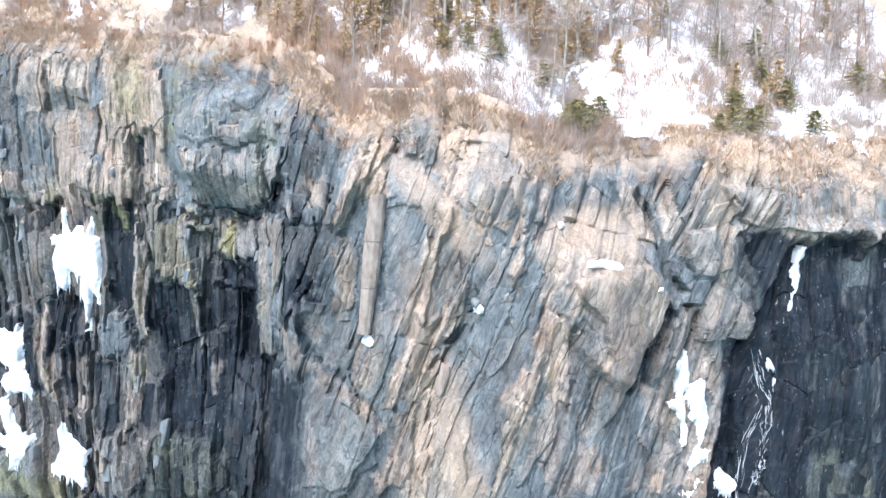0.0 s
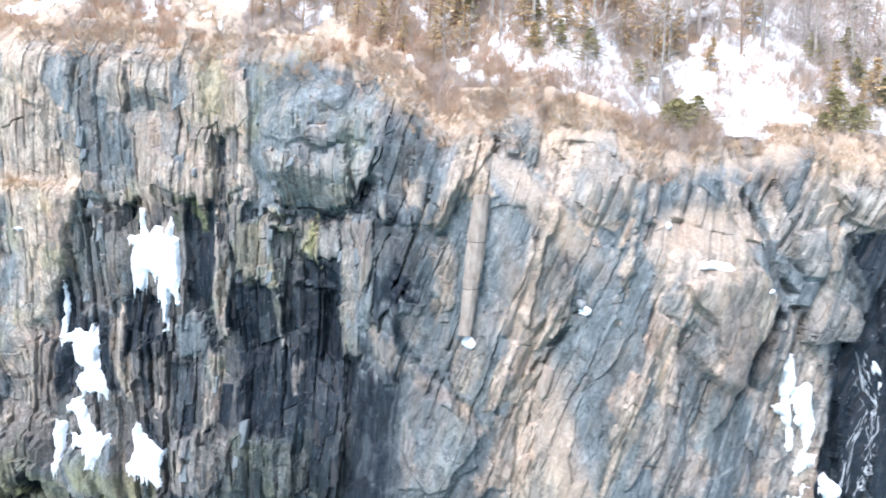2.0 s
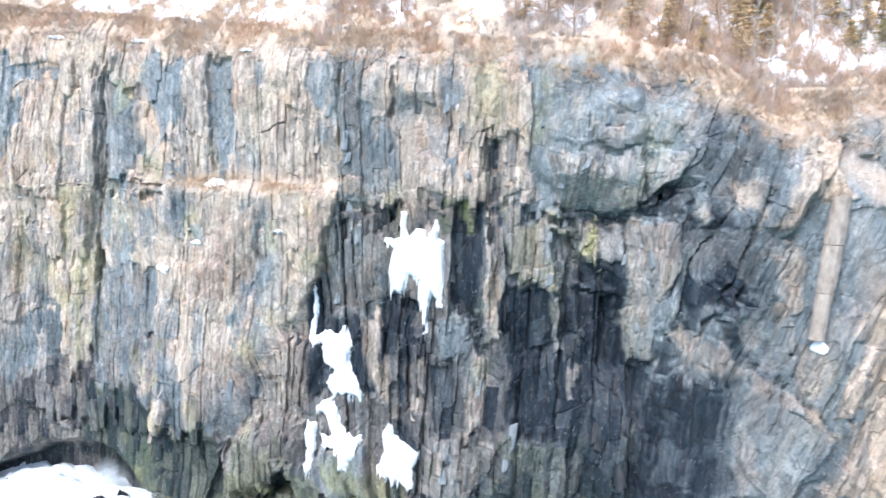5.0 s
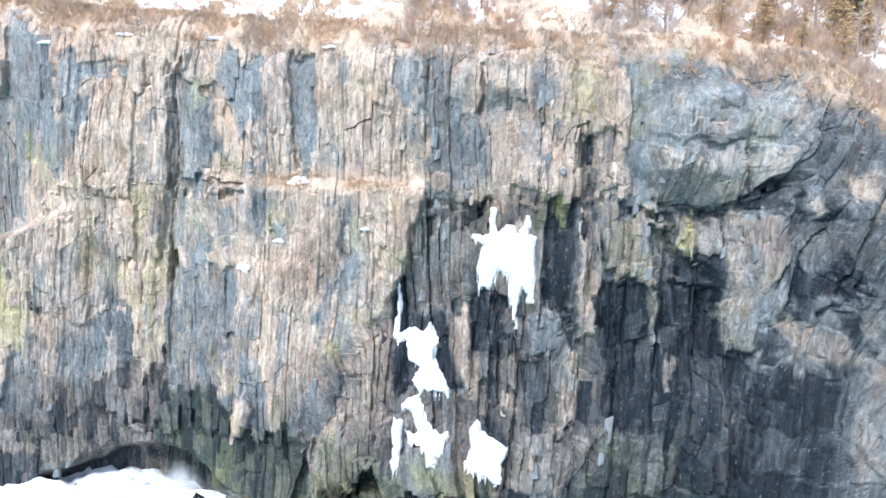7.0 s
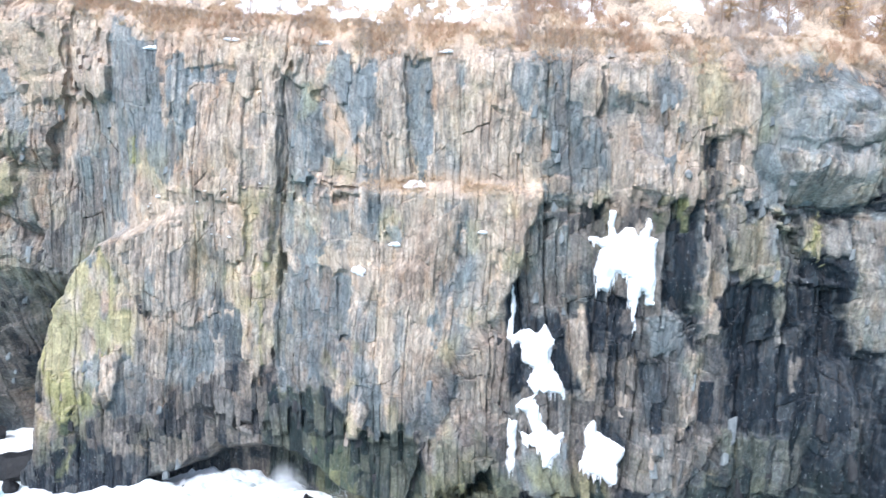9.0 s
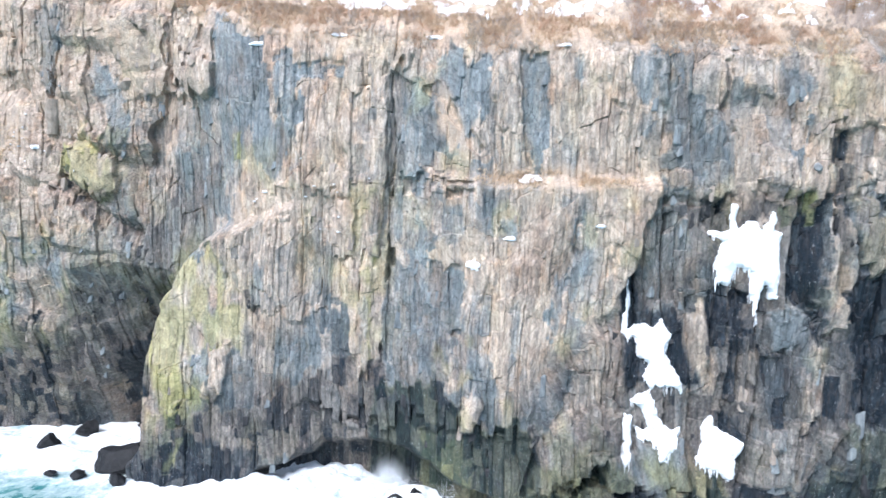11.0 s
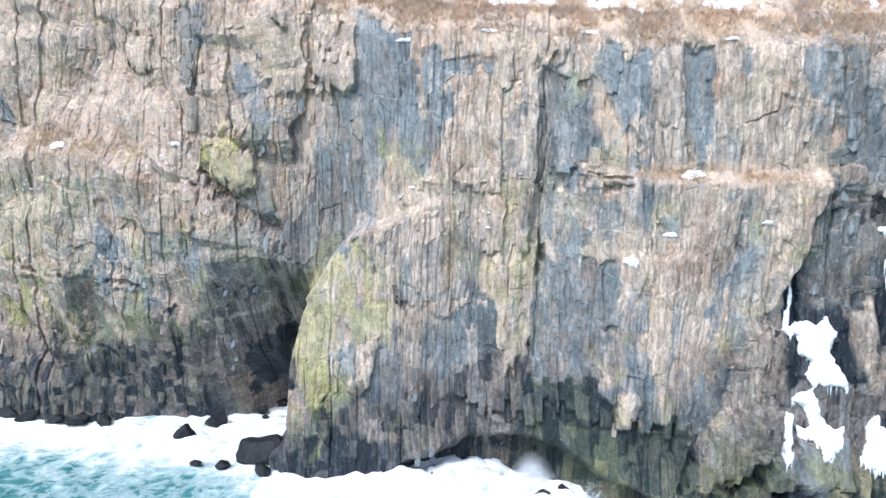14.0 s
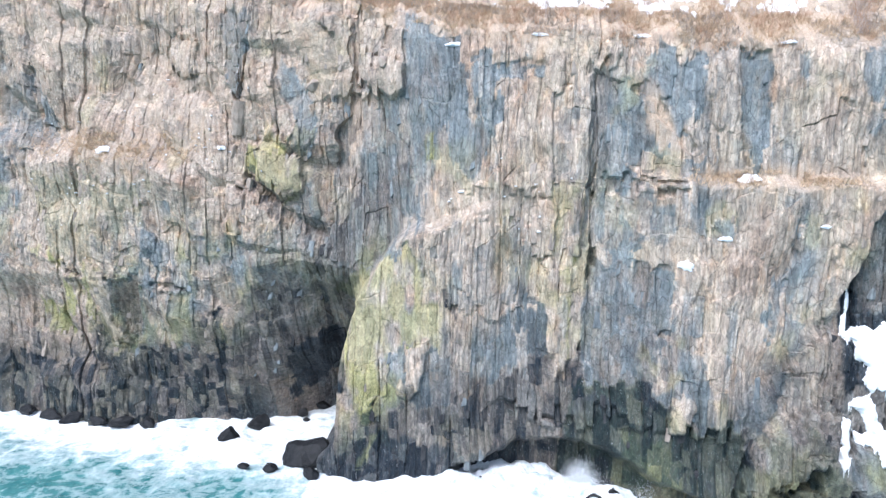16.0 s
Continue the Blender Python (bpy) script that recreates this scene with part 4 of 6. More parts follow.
    # rock colour; dark holds wet rock and the painted shade of caves and slots
    xj, zj = x + 2.4 * (h1 - 0.5) + 1.0 * (h2 - 0.5), z + 3.2 * (rnd(a1, b1, 61) - 0.5) + 1.6 * (rnd(a2, b2, 62) - 0.5)
    _, vt, vd, vl = veins(x + 0.9 * (h2 - 0.5) + 0.3 * (h3 - 0.5), z + 1.8 * (rnd(a2, b2, 60) - 0.5))
    big = fbm(x * 0.16, z * 0.1, 41)
    want = 0.5 + (1.9 - 0.6 * face * (1 - far)) * (big - 0.5)
    want += (0.26 + 0.12 * step(-60, -54, x)) * step(-84, -80, x) * face * step(6, 12, z) - recess * (0.1 + 0.3 * step(26, 29, z)) + 0.25 * (1 - step(-90, -82, x)) - 0.16 * dip - 0.14 * dip * (1 - step(-3, 2, xj))
    want += -0.25 * dip * step(22, 14, zj) - 0.5 * step(15, 17, x) - 0.35 * spot(xj, zj, -60, 14, 9, 6) + 0.18 * far * step(18, 26, z) + 0.3 * far * step(34, 42, z)
    side = step(-18, -15.5, xj) * (1 - step(-11, -5, xj)) * step(34, 29, zj)
    want += -0.45 * side * step(-13, -17, xj + 0 * z) - 0.3 * side + 0.75 * spot(xj + 0.25 * (zj - 23), zj, 4.6, 23.6, 3.0, 4.4, 0.3) + 0.45 * spot(xj, zj, -26.2, 34, 1.6, 5) - 0.5 * bul
    want += -0.5 * spot(xj, zj, -15.6, 8, 3.0, 15, 0.35) + 0.2 * step(-5, 0, z - rim) - 0.3 * spot(xj, zj, -72, 34, 4, 7) + 0.65 * vt
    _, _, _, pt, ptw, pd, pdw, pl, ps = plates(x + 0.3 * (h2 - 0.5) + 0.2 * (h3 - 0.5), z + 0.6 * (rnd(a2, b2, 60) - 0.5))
    vl, vd = vl * (1 - 0.7 * cover), vd * (1 - 0.8 * pdw)
    tone = np.clip(0.5 + 1.9 * (want - (0.18 + 0.3 * k1 + 0.34 * h1)) + 0.2 * (h3 - 0.5) + 0.5 * (h2 - 0.5), 0, 1)
    rough = 1 - 0.7 * plate_calm
    tone = tone * (1 - 0.88 * ptw) + 0.88 * ptw * np.clip(pt + rough * (0.5 * (h2 - 0.5) + 0.35 * (h1 - 0.5) + 0.3 * (h3 - 0.5)), 0, 1)
    streak = fbm(u * 0.9, z * 0.08, 43)
    blot = fbm(x * 0.5, z * 0.35, 48)
    # ice recess: darker below the overhang line and towards the right
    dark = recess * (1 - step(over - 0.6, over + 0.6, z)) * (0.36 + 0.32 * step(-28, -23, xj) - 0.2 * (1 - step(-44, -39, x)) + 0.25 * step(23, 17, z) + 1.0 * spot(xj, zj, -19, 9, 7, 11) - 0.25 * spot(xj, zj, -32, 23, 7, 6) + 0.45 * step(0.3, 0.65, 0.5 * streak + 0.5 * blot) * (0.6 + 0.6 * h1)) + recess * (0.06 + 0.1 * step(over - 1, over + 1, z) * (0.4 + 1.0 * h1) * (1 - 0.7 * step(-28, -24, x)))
    base = step(11, 5, z + 6 * (fbm(x * 0.3, z * 0.2, 44) - 0.5))
    dark = np.maximum(dark, (0.45 + 0.35 * h1) * base * (1 - dip) * (1 - 0.5 * spot(x, z, -80, 11, 3, 6)))
    hem = curve(((-86, 2.5), (-84, 3), (-79, 6.5), (-76, 8), (-70, 10.5), (-62, 9.5), (-58, 8)), x)
    dark = np.maximum(dark, (0.42 + 0.3 * h2 + 0.2 * h1) * step(2.2, -2.0, z - hem + 3.0 * (rnd(a1, b1, 63) - 0.5) + 4.0 * (blot - 0.5) + 1.5 * (h2 - 0.5)) * step(-85, -84, x) * (1 - step(-60, -57, x)))
    dark = np.maximum(dark, (0.5 + 0.3 * h2) * foot * step(-0.6, 1.2, jag - z))
    # sea cave: shade painted in, deepening below the roof
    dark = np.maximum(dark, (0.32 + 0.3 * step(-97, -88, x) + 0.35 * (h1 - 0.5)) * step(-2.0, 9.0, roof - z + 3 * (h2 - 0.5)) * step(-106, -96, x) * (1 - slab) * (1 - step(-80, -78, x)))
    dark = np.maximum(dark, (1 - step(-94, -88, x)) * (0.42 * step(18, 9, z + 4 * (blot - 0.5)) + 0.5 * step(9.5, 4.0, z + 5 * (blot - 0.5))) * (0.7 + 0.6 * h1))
    # inside the arch: wet rock, with the shade under its roof painted in
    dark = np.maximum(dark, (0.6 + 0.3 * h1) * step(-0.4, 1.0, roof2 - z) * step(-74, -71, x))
    # right recess: painted shade below its roof line
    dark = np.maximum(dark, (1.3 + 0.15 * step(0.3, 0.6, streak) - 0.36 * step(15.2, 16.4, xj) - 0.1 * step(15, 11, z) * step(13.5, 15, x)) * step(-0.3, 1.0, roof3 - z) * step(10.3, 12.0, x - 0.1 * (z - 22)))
    # notch beside the slab: corner shade painted into the colour
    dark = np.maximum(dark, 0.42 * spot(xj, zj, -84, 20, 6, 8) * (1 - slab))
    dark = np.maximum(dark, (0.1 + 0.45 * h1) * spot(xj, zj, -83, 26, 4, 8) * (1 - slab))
    dark = np.maximum(dark, (0.12 + 0.3 * h1) * spot(xj, zj, -61, 13, 10, 6))
    dark = np.maximum(dark, (0.46 + 0.35 * h1) * step(-80, -73, xj) * (1 - recess) * (1 - dip) * step(15, 6, zj + 5 * (blot - 0.5)))
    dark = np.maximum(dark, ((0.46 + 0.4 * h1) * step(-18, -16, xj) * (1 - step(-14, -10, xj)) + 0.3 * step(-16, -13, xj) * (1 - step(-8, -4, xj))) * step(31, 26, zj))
    dark = np.maximum(dark, 0.4 * dip * step(18, 9, zj) * (0.4 + 1.0 * h1))
    dark = np.maximum(dark, 0.14 * step(-27, -22, xj) * (1 - step(-14, -11, xj)) * step(26, 28, z) * step(0.2, 0.6, blot))
    dark = np.maximum(dark, 0.55 * spot(xj, zj, -12.5, 31, 1.6, 4.5) + 0.9 * spot(xj, zj, -15.6, 8, 3.0, 15, 0.35))
    dark = np.maximum(dark, 0.45 * spot(xj, zj, -15, 24, 3, 4))
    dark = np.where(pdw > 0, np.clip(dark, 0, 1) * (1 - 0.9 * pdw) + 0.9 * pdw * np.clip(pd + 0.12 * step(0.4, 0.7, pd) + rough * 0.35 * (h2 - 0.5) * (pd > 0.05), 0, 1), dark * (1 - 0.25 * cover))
    dark = np.clip(np.clip(np.minimum(dark, 0.95) + np.where(vd < 0, 1.4, 1.0) * vd, 0, 1.1) * (1 + (0.3 * (h3 - 0.5) + 0.5 * (h2 - 0.6)) * (1 - 0.7 * step(0.5, 0.85, dark))), 0, 1)
    ln = fbm(x * 0.8, z * 0.35, 45)
    lich = 0.85 * spot(xj, zj, -78.6, 12.5, 3.6, 8.0) + 0.35 * spot(x, z, -61.8, 23, 1.3, 5.5) + 0.4 * spot(x, z, -88.5, 28.5, 2.6, 2.6)
    lich = np.clip((lich + vl) * step(0.3, 0.55, ln) + 0.3 * step(0.62, 0.76, fbm(x * 0.3, z * 0.2, 46)) * step(0, 8, z) * (1 - dip), 0, 1)
    lich = np.maximum(lich, 0.55 * far * step(27, 18, zj) * step(4, 9, zj) * step(0.45, 0.66, fbm(x * 0.25, z * 0.18, 49)) * step(0.2, 0.7, ln))
    lich = np.clip(np.where(pl > 0, np.maximum(lich * (1 - cover), pl * step(0.25, 0.5, ln)), lich * (1 - 0.5 * cover)), 0, 1)
    alga = step(9, 4, z + 5 * (ln - 0.5)) * step(0.35, 0.6, fbm(x * 0.4, z * 0.3, 47))
    thin = step(-44, -40, x) * (1 - step(-17, -13, x))
    soil = np.clip(step(-2.4, -0.4, z - rim - 1.3 * thin + 3.0 * (blot - 0.5) + 0.8 * (h2 - 0.5)) + 0.8 * bench * spot(x, z, -46, 28.2, 5, 1.2, 0.8) * step(0.3, 0.55, blot) + 0.8 * spot(x + 0.32 * (z - 33), z, -54.2, 33, 0.7, 2.8), 0, 1)
    soil = np.clip(soil + 0.6 * wall * spot(x, z, -107, 30.8, 7, 2.0, 0.9) * step(0.35, 0.6, blot) + 0.6 * spot(x, z, 3.2, 27.2, 3, 1.2) + 0.45 * spot(x + 0.3 * (z - 18), z, -4.5, 16, 1.0, 9) + 0.6 * spot(x - 0.9 * (28 - z), z, -5, 28.5, 1.2, 3), 0, 1)
    soil = np.clip(soil + 0.3 * far * step(27, 40, zj) * step(0.4, 0.62, blot) + 0.35 * spot(xj, zj, -80, 36, 3, 6) * step(0.35, 0.6, blot), 0, 1)
    soil = np.maximum(soil, ps * (0.5 + 0.7 * step(0.35, 0.6, blot)))
    value = -0.14 * dip * step(28, 22, z) + 0.12 * face * (1 - far) * step(10, 16, z) + 0.05 + 0.1 * k2 + 0.3 * h2 + 0.25 * h3 + 0.2 * h1 + 0.3 * bul + 0.12 * far
    run = 1 - 0.7 * far - 0.65 * dip - 0.3 * bul
    return y, u, v, calm, tone, np.clip(dark, 0, 1), np.maximum(lich, 0.55 * alga * np.maximum(step(-62, -58, x), 0.4 * (1 - step(-96, -90, x)))), soil, value, run


# ---- materials ----
class Mat:
    """A node material being put together."""

    def __init__(self, name, along=None):
        self.along = along
        self.m = bpy.data.materials.new(name)
        self.m.use_nodes = True
        self.t = self.m.node_tree
        self.b = self.t.nodes["Principled BSDF"]

    def n(self, kind, **at):
        node = self.t.nodes.new("ShaderNode" + kind)
        for key, value in at.items():
            if key in node.inputs:
                node.inputs[key].default_value = value
        return node

    def link(self, a, b):
        self.t.links.new(a, b)

    def coords(self, scale=(1, 1, 1)):
        mp = self.n("Mapping")
        mp.inputs["Scale"].default_value = scale
        self.link(self.attr(self.along).outputs["Vector"] if self.along else self.n("NewGeometry").outputs["Position"], mp.inputs["Vector"])
        return mp.outputs[0]

    def noise(self, scale, detail=4, rough=0.6, stretch=(1, 1, 1)):
        t = self.n("TexNoise", Scale=scale, Detail=detail, Roughness=rough)
        self.link(self.coords(stretch), t.inputs["Vector"])
        return t.outputs["Fac"]

    def ramp(self, fac, stops):
        r = self.n("ValToRGB")
        el = r.color_ramp.elements
        while len(el) < len(stops):
            el.new(0.5)
        for e, (p, c) in zip(el, stops):
            e.position, e.color = p, (*c, 1) if len(c) == 3 else c
        self.link(fac, r.inputs[0])
        return r.outputs[0]

    def mix(self, fac, a, b, mode="MIX"):
        x = self.t.nodes.new("ShaderNodeMix")
        x.data_type, x.blend_type = "RGBA", mode
        for sock, v in ((x.inputs[0], fac), (x.inputs[6], a), (x.inputs[7], b)):
            if hasattr(v, "is_linked"):
                self.link(v, sock)
            elif isinstance(v, (int, float)):
                sock.default_value = v
            else:
                sock.default_value = (*v, 1)
        return x.outputs[2]

    def math(self, op, a, b=0.0):
        x = self.t.nodes.new("ShaderNodeMath")
        x.operation = op
        for sock, v in zip(x.inputs, (a, b)):
            if hasattr(v, "is_linked"):
                self.link(v, sock)
            else:
                sock.default_value = v
        return x.outputs[0]

    def attr(self, name):
        a = self.n("Attribute")
        a.attribute_name = name
        return a

    def bump(self, height, strength, distance):
        b = self.n("Bump", Strength=strength, Distance=distance)
        self.link(height, b.inputs["Height"])
        self.link(b.outputs[0], self.b.inputs["Normal"])

    def done(self, color=None, rough=0.8, spec=0.3):
        if color is not None:
            if hasattr(color, "is_linked"):
                self.link(color, self.b.inputs["Base Color"])
            else:
                self.b.inputs["Base Color"].default_value = (*color, 1)
        if hasattr(rough, "is_linked"):
            self.link(rough, self.b.inputs["Roughness"])
        else:
            self.b.inputs["Roughness"].default_value = rough
        self.b.inputs["Specular IOR Level"].default_value = spec
        return self.m


def rock_material():
    k = Mat("cliff_rock", "bed")
    a, b = k.attr("rock"), k.attr("rock_more")
    sep, sep2 = k.n("SeparateColor"), k.n("SeparateColor")
    k.link(a.outputs["Color"], sep.inputs[0])
    k.link(b.outputs["Color"], sep2.inputs[0])
    tone, dark, lich = sep.outputs
    soil, value, runny = sep2.outputs
    grain = k.noise(2.2, 8, 0.7, (1.8, 1.8, 0.35))
    grain = k.math("ADD", grain, k.math("MULTIPLY", k.math("SUBTRACT", 0.54, grain), k.math("MULTIPLY", a.outputs["Alpha"], 0.6)))
    fine = k.noise(9.0, 5, 0.7)
    stain = k.noise(0.8, 5, 0.65, (2.2, 2.2, 0.25))
    blue = k.ramp(grain, [(0.28, (0.104, 0.122, 0.130)), (0.52, (0.188, 0.213, 0.223)), (0.75, (0.302, 0.330, 0.340))])
    tan = k.ramp(grain, [(0.28, (0.195, 0.164, 0.137)), (0.52, (0.41, 0.344, 0.283)), (0.75, (0.585, 0.51, 0.435))])
    tf = k.math("ADD", tone, k.math("MULTIPLY", k.math("SUBTRACT", stain, 0.5), 0.55))
    col = k.mix(k.ramp(tf, [(0.05, (0, 0, 0)), (0.9, (1, 1, 1))]), blue, tan)
    plain = k.mix(1.0, col, k.ramp(k.noise(1.6, 6, 0.65, (1.3, 1.3, 0.9)), [(0.3, (0.7, 0.7, 0.72)), (0.7, (1.2, 1.19, 1.17))]), "MULTIPLY")
    run = k.noise(1.0, 6, 0.62, (3.4, 3.4, 0.14))
    col = k.mix(1.0, col, k.ramp(run, [(0.3, (0.72, 0.73, 0.75)), (0.5, (0.98, 0.98, 0.98)), (0.7, (1.14, 1.13, 1.11))]), "MULTIPLY")
    col = k.mix(runny, plain, col)
    olive = k.ramp(k.noise(0.35, 5, 0.6, (1, 1, 0.6)), [(0.48, (1, 1, 1)), (0.68, (0.99, 0.99, 0.92))])
    rust = k.ramp(k.noise(0.6, 6, 0.65, (1.4, 1.4, 0.5)), [(0.52, (1, 1, 1)), (0.7, (1.06, 0.93, 0.82))])
    col = k.mix(1.0, k.mix(1.0, col, olive, "MULTIPLY"), rust, "MULTIPLY")
    umber = k.ramp(k.noise(0.22, 7, 0.68, (1.2, 1.2, 0.6)), [(0.5, (1, 1, 1)), (0.62, (0.86, 0.79, 0.76)), (0.75, (0.74, 0.66, 0.63))])
    col = k.mix(1.0, col, umber, "MULTIPLY")
    col = k.mix(1.0, col, k.ramp(value, [(0.2, (0.72, 0.72, 0.72)), (0.5, (1, 1, 1)), (0.8, (1.22, 1.21, 1.2))]), "MULTIPLY")
    col = k.mix(k.math("MULTIPLY", lich, 0.8), col, k.ramp(fine, [(0.3, (0.24, 0.235, 0.075)), (0.7, (0.46, 0.43, 0.175))]))
    vo = k.n("TexVoronoi", Scale=1.0)
    vo.feature = "DISTANCE_TO_EDGE"
    warp = k.n("TexNoise", Scale=1.3, Detail=3.0)
    k.link(k.coords(), warp.inputs["Vector"])
    bent = k.t.nodes.new("ShaderNodeVectorMath")
    bent.operation = "MULTIPLY_ADD"
    k.link(warp.outputs["Color"], bent.inputs[0])
    bent.inputs[1].default_value = (0.16, 0.16, 0.16)
    k.link(k.coords((1.7, 1.7, 0.6)), bent.inputs[2])
    k.link(bent.outputs[0], vo.inputs["Vector"])
    joint = k.ramp(vo.outputs["Distance"], [(0.0, (0, 0, 0)), (0.035, (1, 1, 1))])
    vo2 = k.n("TexVoronoi", Scale=2.6)
    vo2.feature = "DISTANCE_TO_EDGE"
    k.link(bent.outputs[0], vo2.inputs["Vector"])
    joint2 = k.ramp(vo2.outputs["Distance"], [(0.0, (0, 0, 0)), (0.06, (1, 1, 1))])
    dirt = k.mix(k.ramp(k.noise(0.5, 3, 0.6), [(0.42, (0, 0, 0)), (0.58, (1, 1, 1))]), joint, k.mix(0.6, (1, 1, 1), joint2))
    col = k.mix(0.62, col, k.mix(1.0, col, dirt, "MULTIPLY"))
    chips = []
    for scale, stretch in ((1.0, (1.5, 1.0, 0.75)), (1.0, (4.2, 2.5, 1.9)), (1.0, (9.0, 6.0, 5.0))):
        chip = k.n("TexVoronoi", Scale=scale)
        chip.distance = "CHEBYCHEV"
        k.link(k.coords(stretch), chip.inputs["Vector"])
        split = k.n("SeparateColor")
        k.link(chip.outputs["Color"], split.inputs[0])
        chips.append(split.outputs[0])
    # dark mask: wet rock, plus shade painted into caves, arch and slots
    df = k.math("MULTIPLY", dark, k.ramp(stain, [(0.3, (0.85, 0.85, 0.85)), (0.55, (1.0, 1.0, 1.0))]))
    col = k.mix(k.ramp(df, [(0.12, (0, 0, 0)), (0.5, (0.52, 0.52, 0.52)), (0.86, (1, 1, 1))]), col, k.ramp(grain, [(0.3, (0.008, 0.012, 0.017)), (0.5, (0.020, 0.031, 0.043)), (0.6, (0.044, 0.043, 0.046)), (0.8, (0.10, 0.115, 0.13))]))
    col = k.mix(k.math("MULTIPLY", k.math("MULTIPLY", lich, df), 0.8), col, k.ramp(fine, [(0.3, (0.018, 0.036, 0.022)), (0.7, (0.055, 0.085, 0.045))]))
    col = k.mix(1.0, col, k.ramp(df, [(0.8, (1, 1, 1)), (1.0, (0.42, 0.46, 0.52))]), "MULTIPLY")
    col = k.mix(1.0, col, k.ramp(chips[0], [(0.0, (0.86, 0.87, 0.88)), (1.0, (1.14, 1.13, 1.12))]), "MULTIPLY")
    col = k.mix(1.0, col, k.ramp(chips[1], [(0.0, (0.80, 0.80, 0.81)), (0.25, (0.96, 0.96, 0.96)), (1.0, (1.16, 1.155, 1.15))]), "MULTIPLY")
    col = k.mix(1.0, col, k.ramp(chips[2], [(0.0, (0.78, 0.78, 0.78)), (0.2, (0.97, 0.97, 0.97)), (1.0, (1.14, 1.14, 1.14))]), "MULTIPLY")
    speck = k.ramp(k.noise(6.0, 5, 0.75, (1.5, 1.5, 0.5)), [(0.3, (0.5, 0.5, 0.5)), (0.52, (0.95, 0.95, 0.95)), (0.72, (2.1, 2.05, 2.0))])
    col = k.mix(df, col, k.mix(1.0, col, speck, "MULTIPLY"))
    fleck = k.ramp(k.noise(5.5, 4, 0.75, (1.6, 1.6, 0.3)), [(0.64, (0, 0, 0)), (0.69, (1, 1, 1))])
    col = k.mix(k.math("MULTIPLY", fleck, k.math("ADD", k.math("MULTIPLY", df, 0.45), 0.2)), col, (0.62, 0.64, 0.66))
    col = k.mix(k.math("MULTIPLY", soil, 0.85), col, k.ramp(fine, [(0.3, (0.33, 0.24, 0.17)), (0.65, (0.66, 0.52, 0.395))]))
    rough = k.ramp(df, [(0.2, (0.88, 0.88, 0.88)), (0.9, (0.5, 0.5, 0.5))])
    k.bump(k.math("ADD", k.math("ADD", grain, k.math("MULTIPLY", fine, 0.6)), k.math("ADD", k.math("MULTIPLY", joint, 0.5), k.math("ADD", k.math("MULTIPLY", joint2, 0.3), k.math("ADD", k.math("MULTIPLY", chips[1], 0.9), k.math("MULTIPLY", chips[2], 0.45))))), 0.55, 0.07)
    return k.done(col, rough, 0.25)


def ground_material():
    k = Mat("dead_grass_ground")
    n1, n2 = k.noise(0.6, 6, 0.65), k.noise(7, 5, 0.7)
    col = k.mix(n1, k.ramp(n2, [(0.3, (0.36, 0.255, 0.175)), (0.7, (0.70, 0.55, 0.41))]), k.ramp(n2, [(0.3, (0.33, 0.27, 0.21)), (0.7, (0.66, 0.57, 0.47))]))
    k.bump(n2, 0.8, 0.15)
    return k.done(col, 0.95, 0.1)


def snow_material(name="snow", tint=(0.86, 0.88, 0.92)):
    k = Mat(name)
    n1, n2 = k.noise(1.2, 5, 0.6), k.noise(12, 4, 0.6)
    k.bump(k.math("ADD", n1, k.math("MULTIPLY", n2, 0.25)), 0.5, 0.15)
    return k.done(k.mix(n1, tuple(c * 0.93 for c in tint), tint), 0.6, 0.3)


def water_material():
    k = Mat("sea_water")
    foam = k.attr("foam").outputs["Fac"]
    n1, n2 = k.noise(0.55, 7, 0.65, (1, 0.7, 1)), k.noise(3.2, 6, 0.7)
    warp = k.n("TexNoise", Scale=0.5, Detail=4.0)
    k.link(k.coords(), warp.inputs["Vector"])
    bent = k.t.nodes.new("ShaderNodeVectorMath")
    bent.operation = "MULTIPLY_ADD"
    k.link(warp.outputs["Color"], bent.inputs[0])
    bent.inputs[1].default_value = (3.0, 3.0, 3.0)
    k.link(k.coords((0.7, 1.0, 1.0)), bent.inputs[2])
    vo = k.n("TexVoronoi", Scale=0.55)
    vo.feature = "DISTANCE_TO_EDGE"
    k.link(bent.outputs[0], vo.inputs["Vector"])
    lace = k.ramp(vo.outputs["Distance"], [(0.0, (1, 1, 1)), (0.28, (0, 0, 0))])
    rough = k.math("SUBTRACT", k.math("ADD", k.math("MULTIPLY", n1, 0.6), k.math("MULTIPLY", n2, 0.4)), 0.5)
    ff = k.math("ADD", k.math("ADD", foam, k.math("MULTIPLY", rough, 1.9)), k.math("MULTIPLY", lace, 0.28))
    f = k.ramp(ff, [(0.12, (0, 0, 0)), (0.5, (0.38, 0.38, 0.38)), (0.85, (1, 1, 1))])
    col = k.mix(f, k.ramp(n1, [(0.3, (0.03, 0.155, 0.16)), (0.7, (0.105, 0.285, 0.28))]), (0.84, 0.87, 0.89))
    k.bump(k.math("ADD", n1, k.math("MULTIPLY", n2, 0.5)), 0.6, 0.35)
    return k.done(col, k.ramp(f, [(0, (0.2, 0.2, 0.2)), (1, (0.85, 0.85, 0.85))]), 0.35)


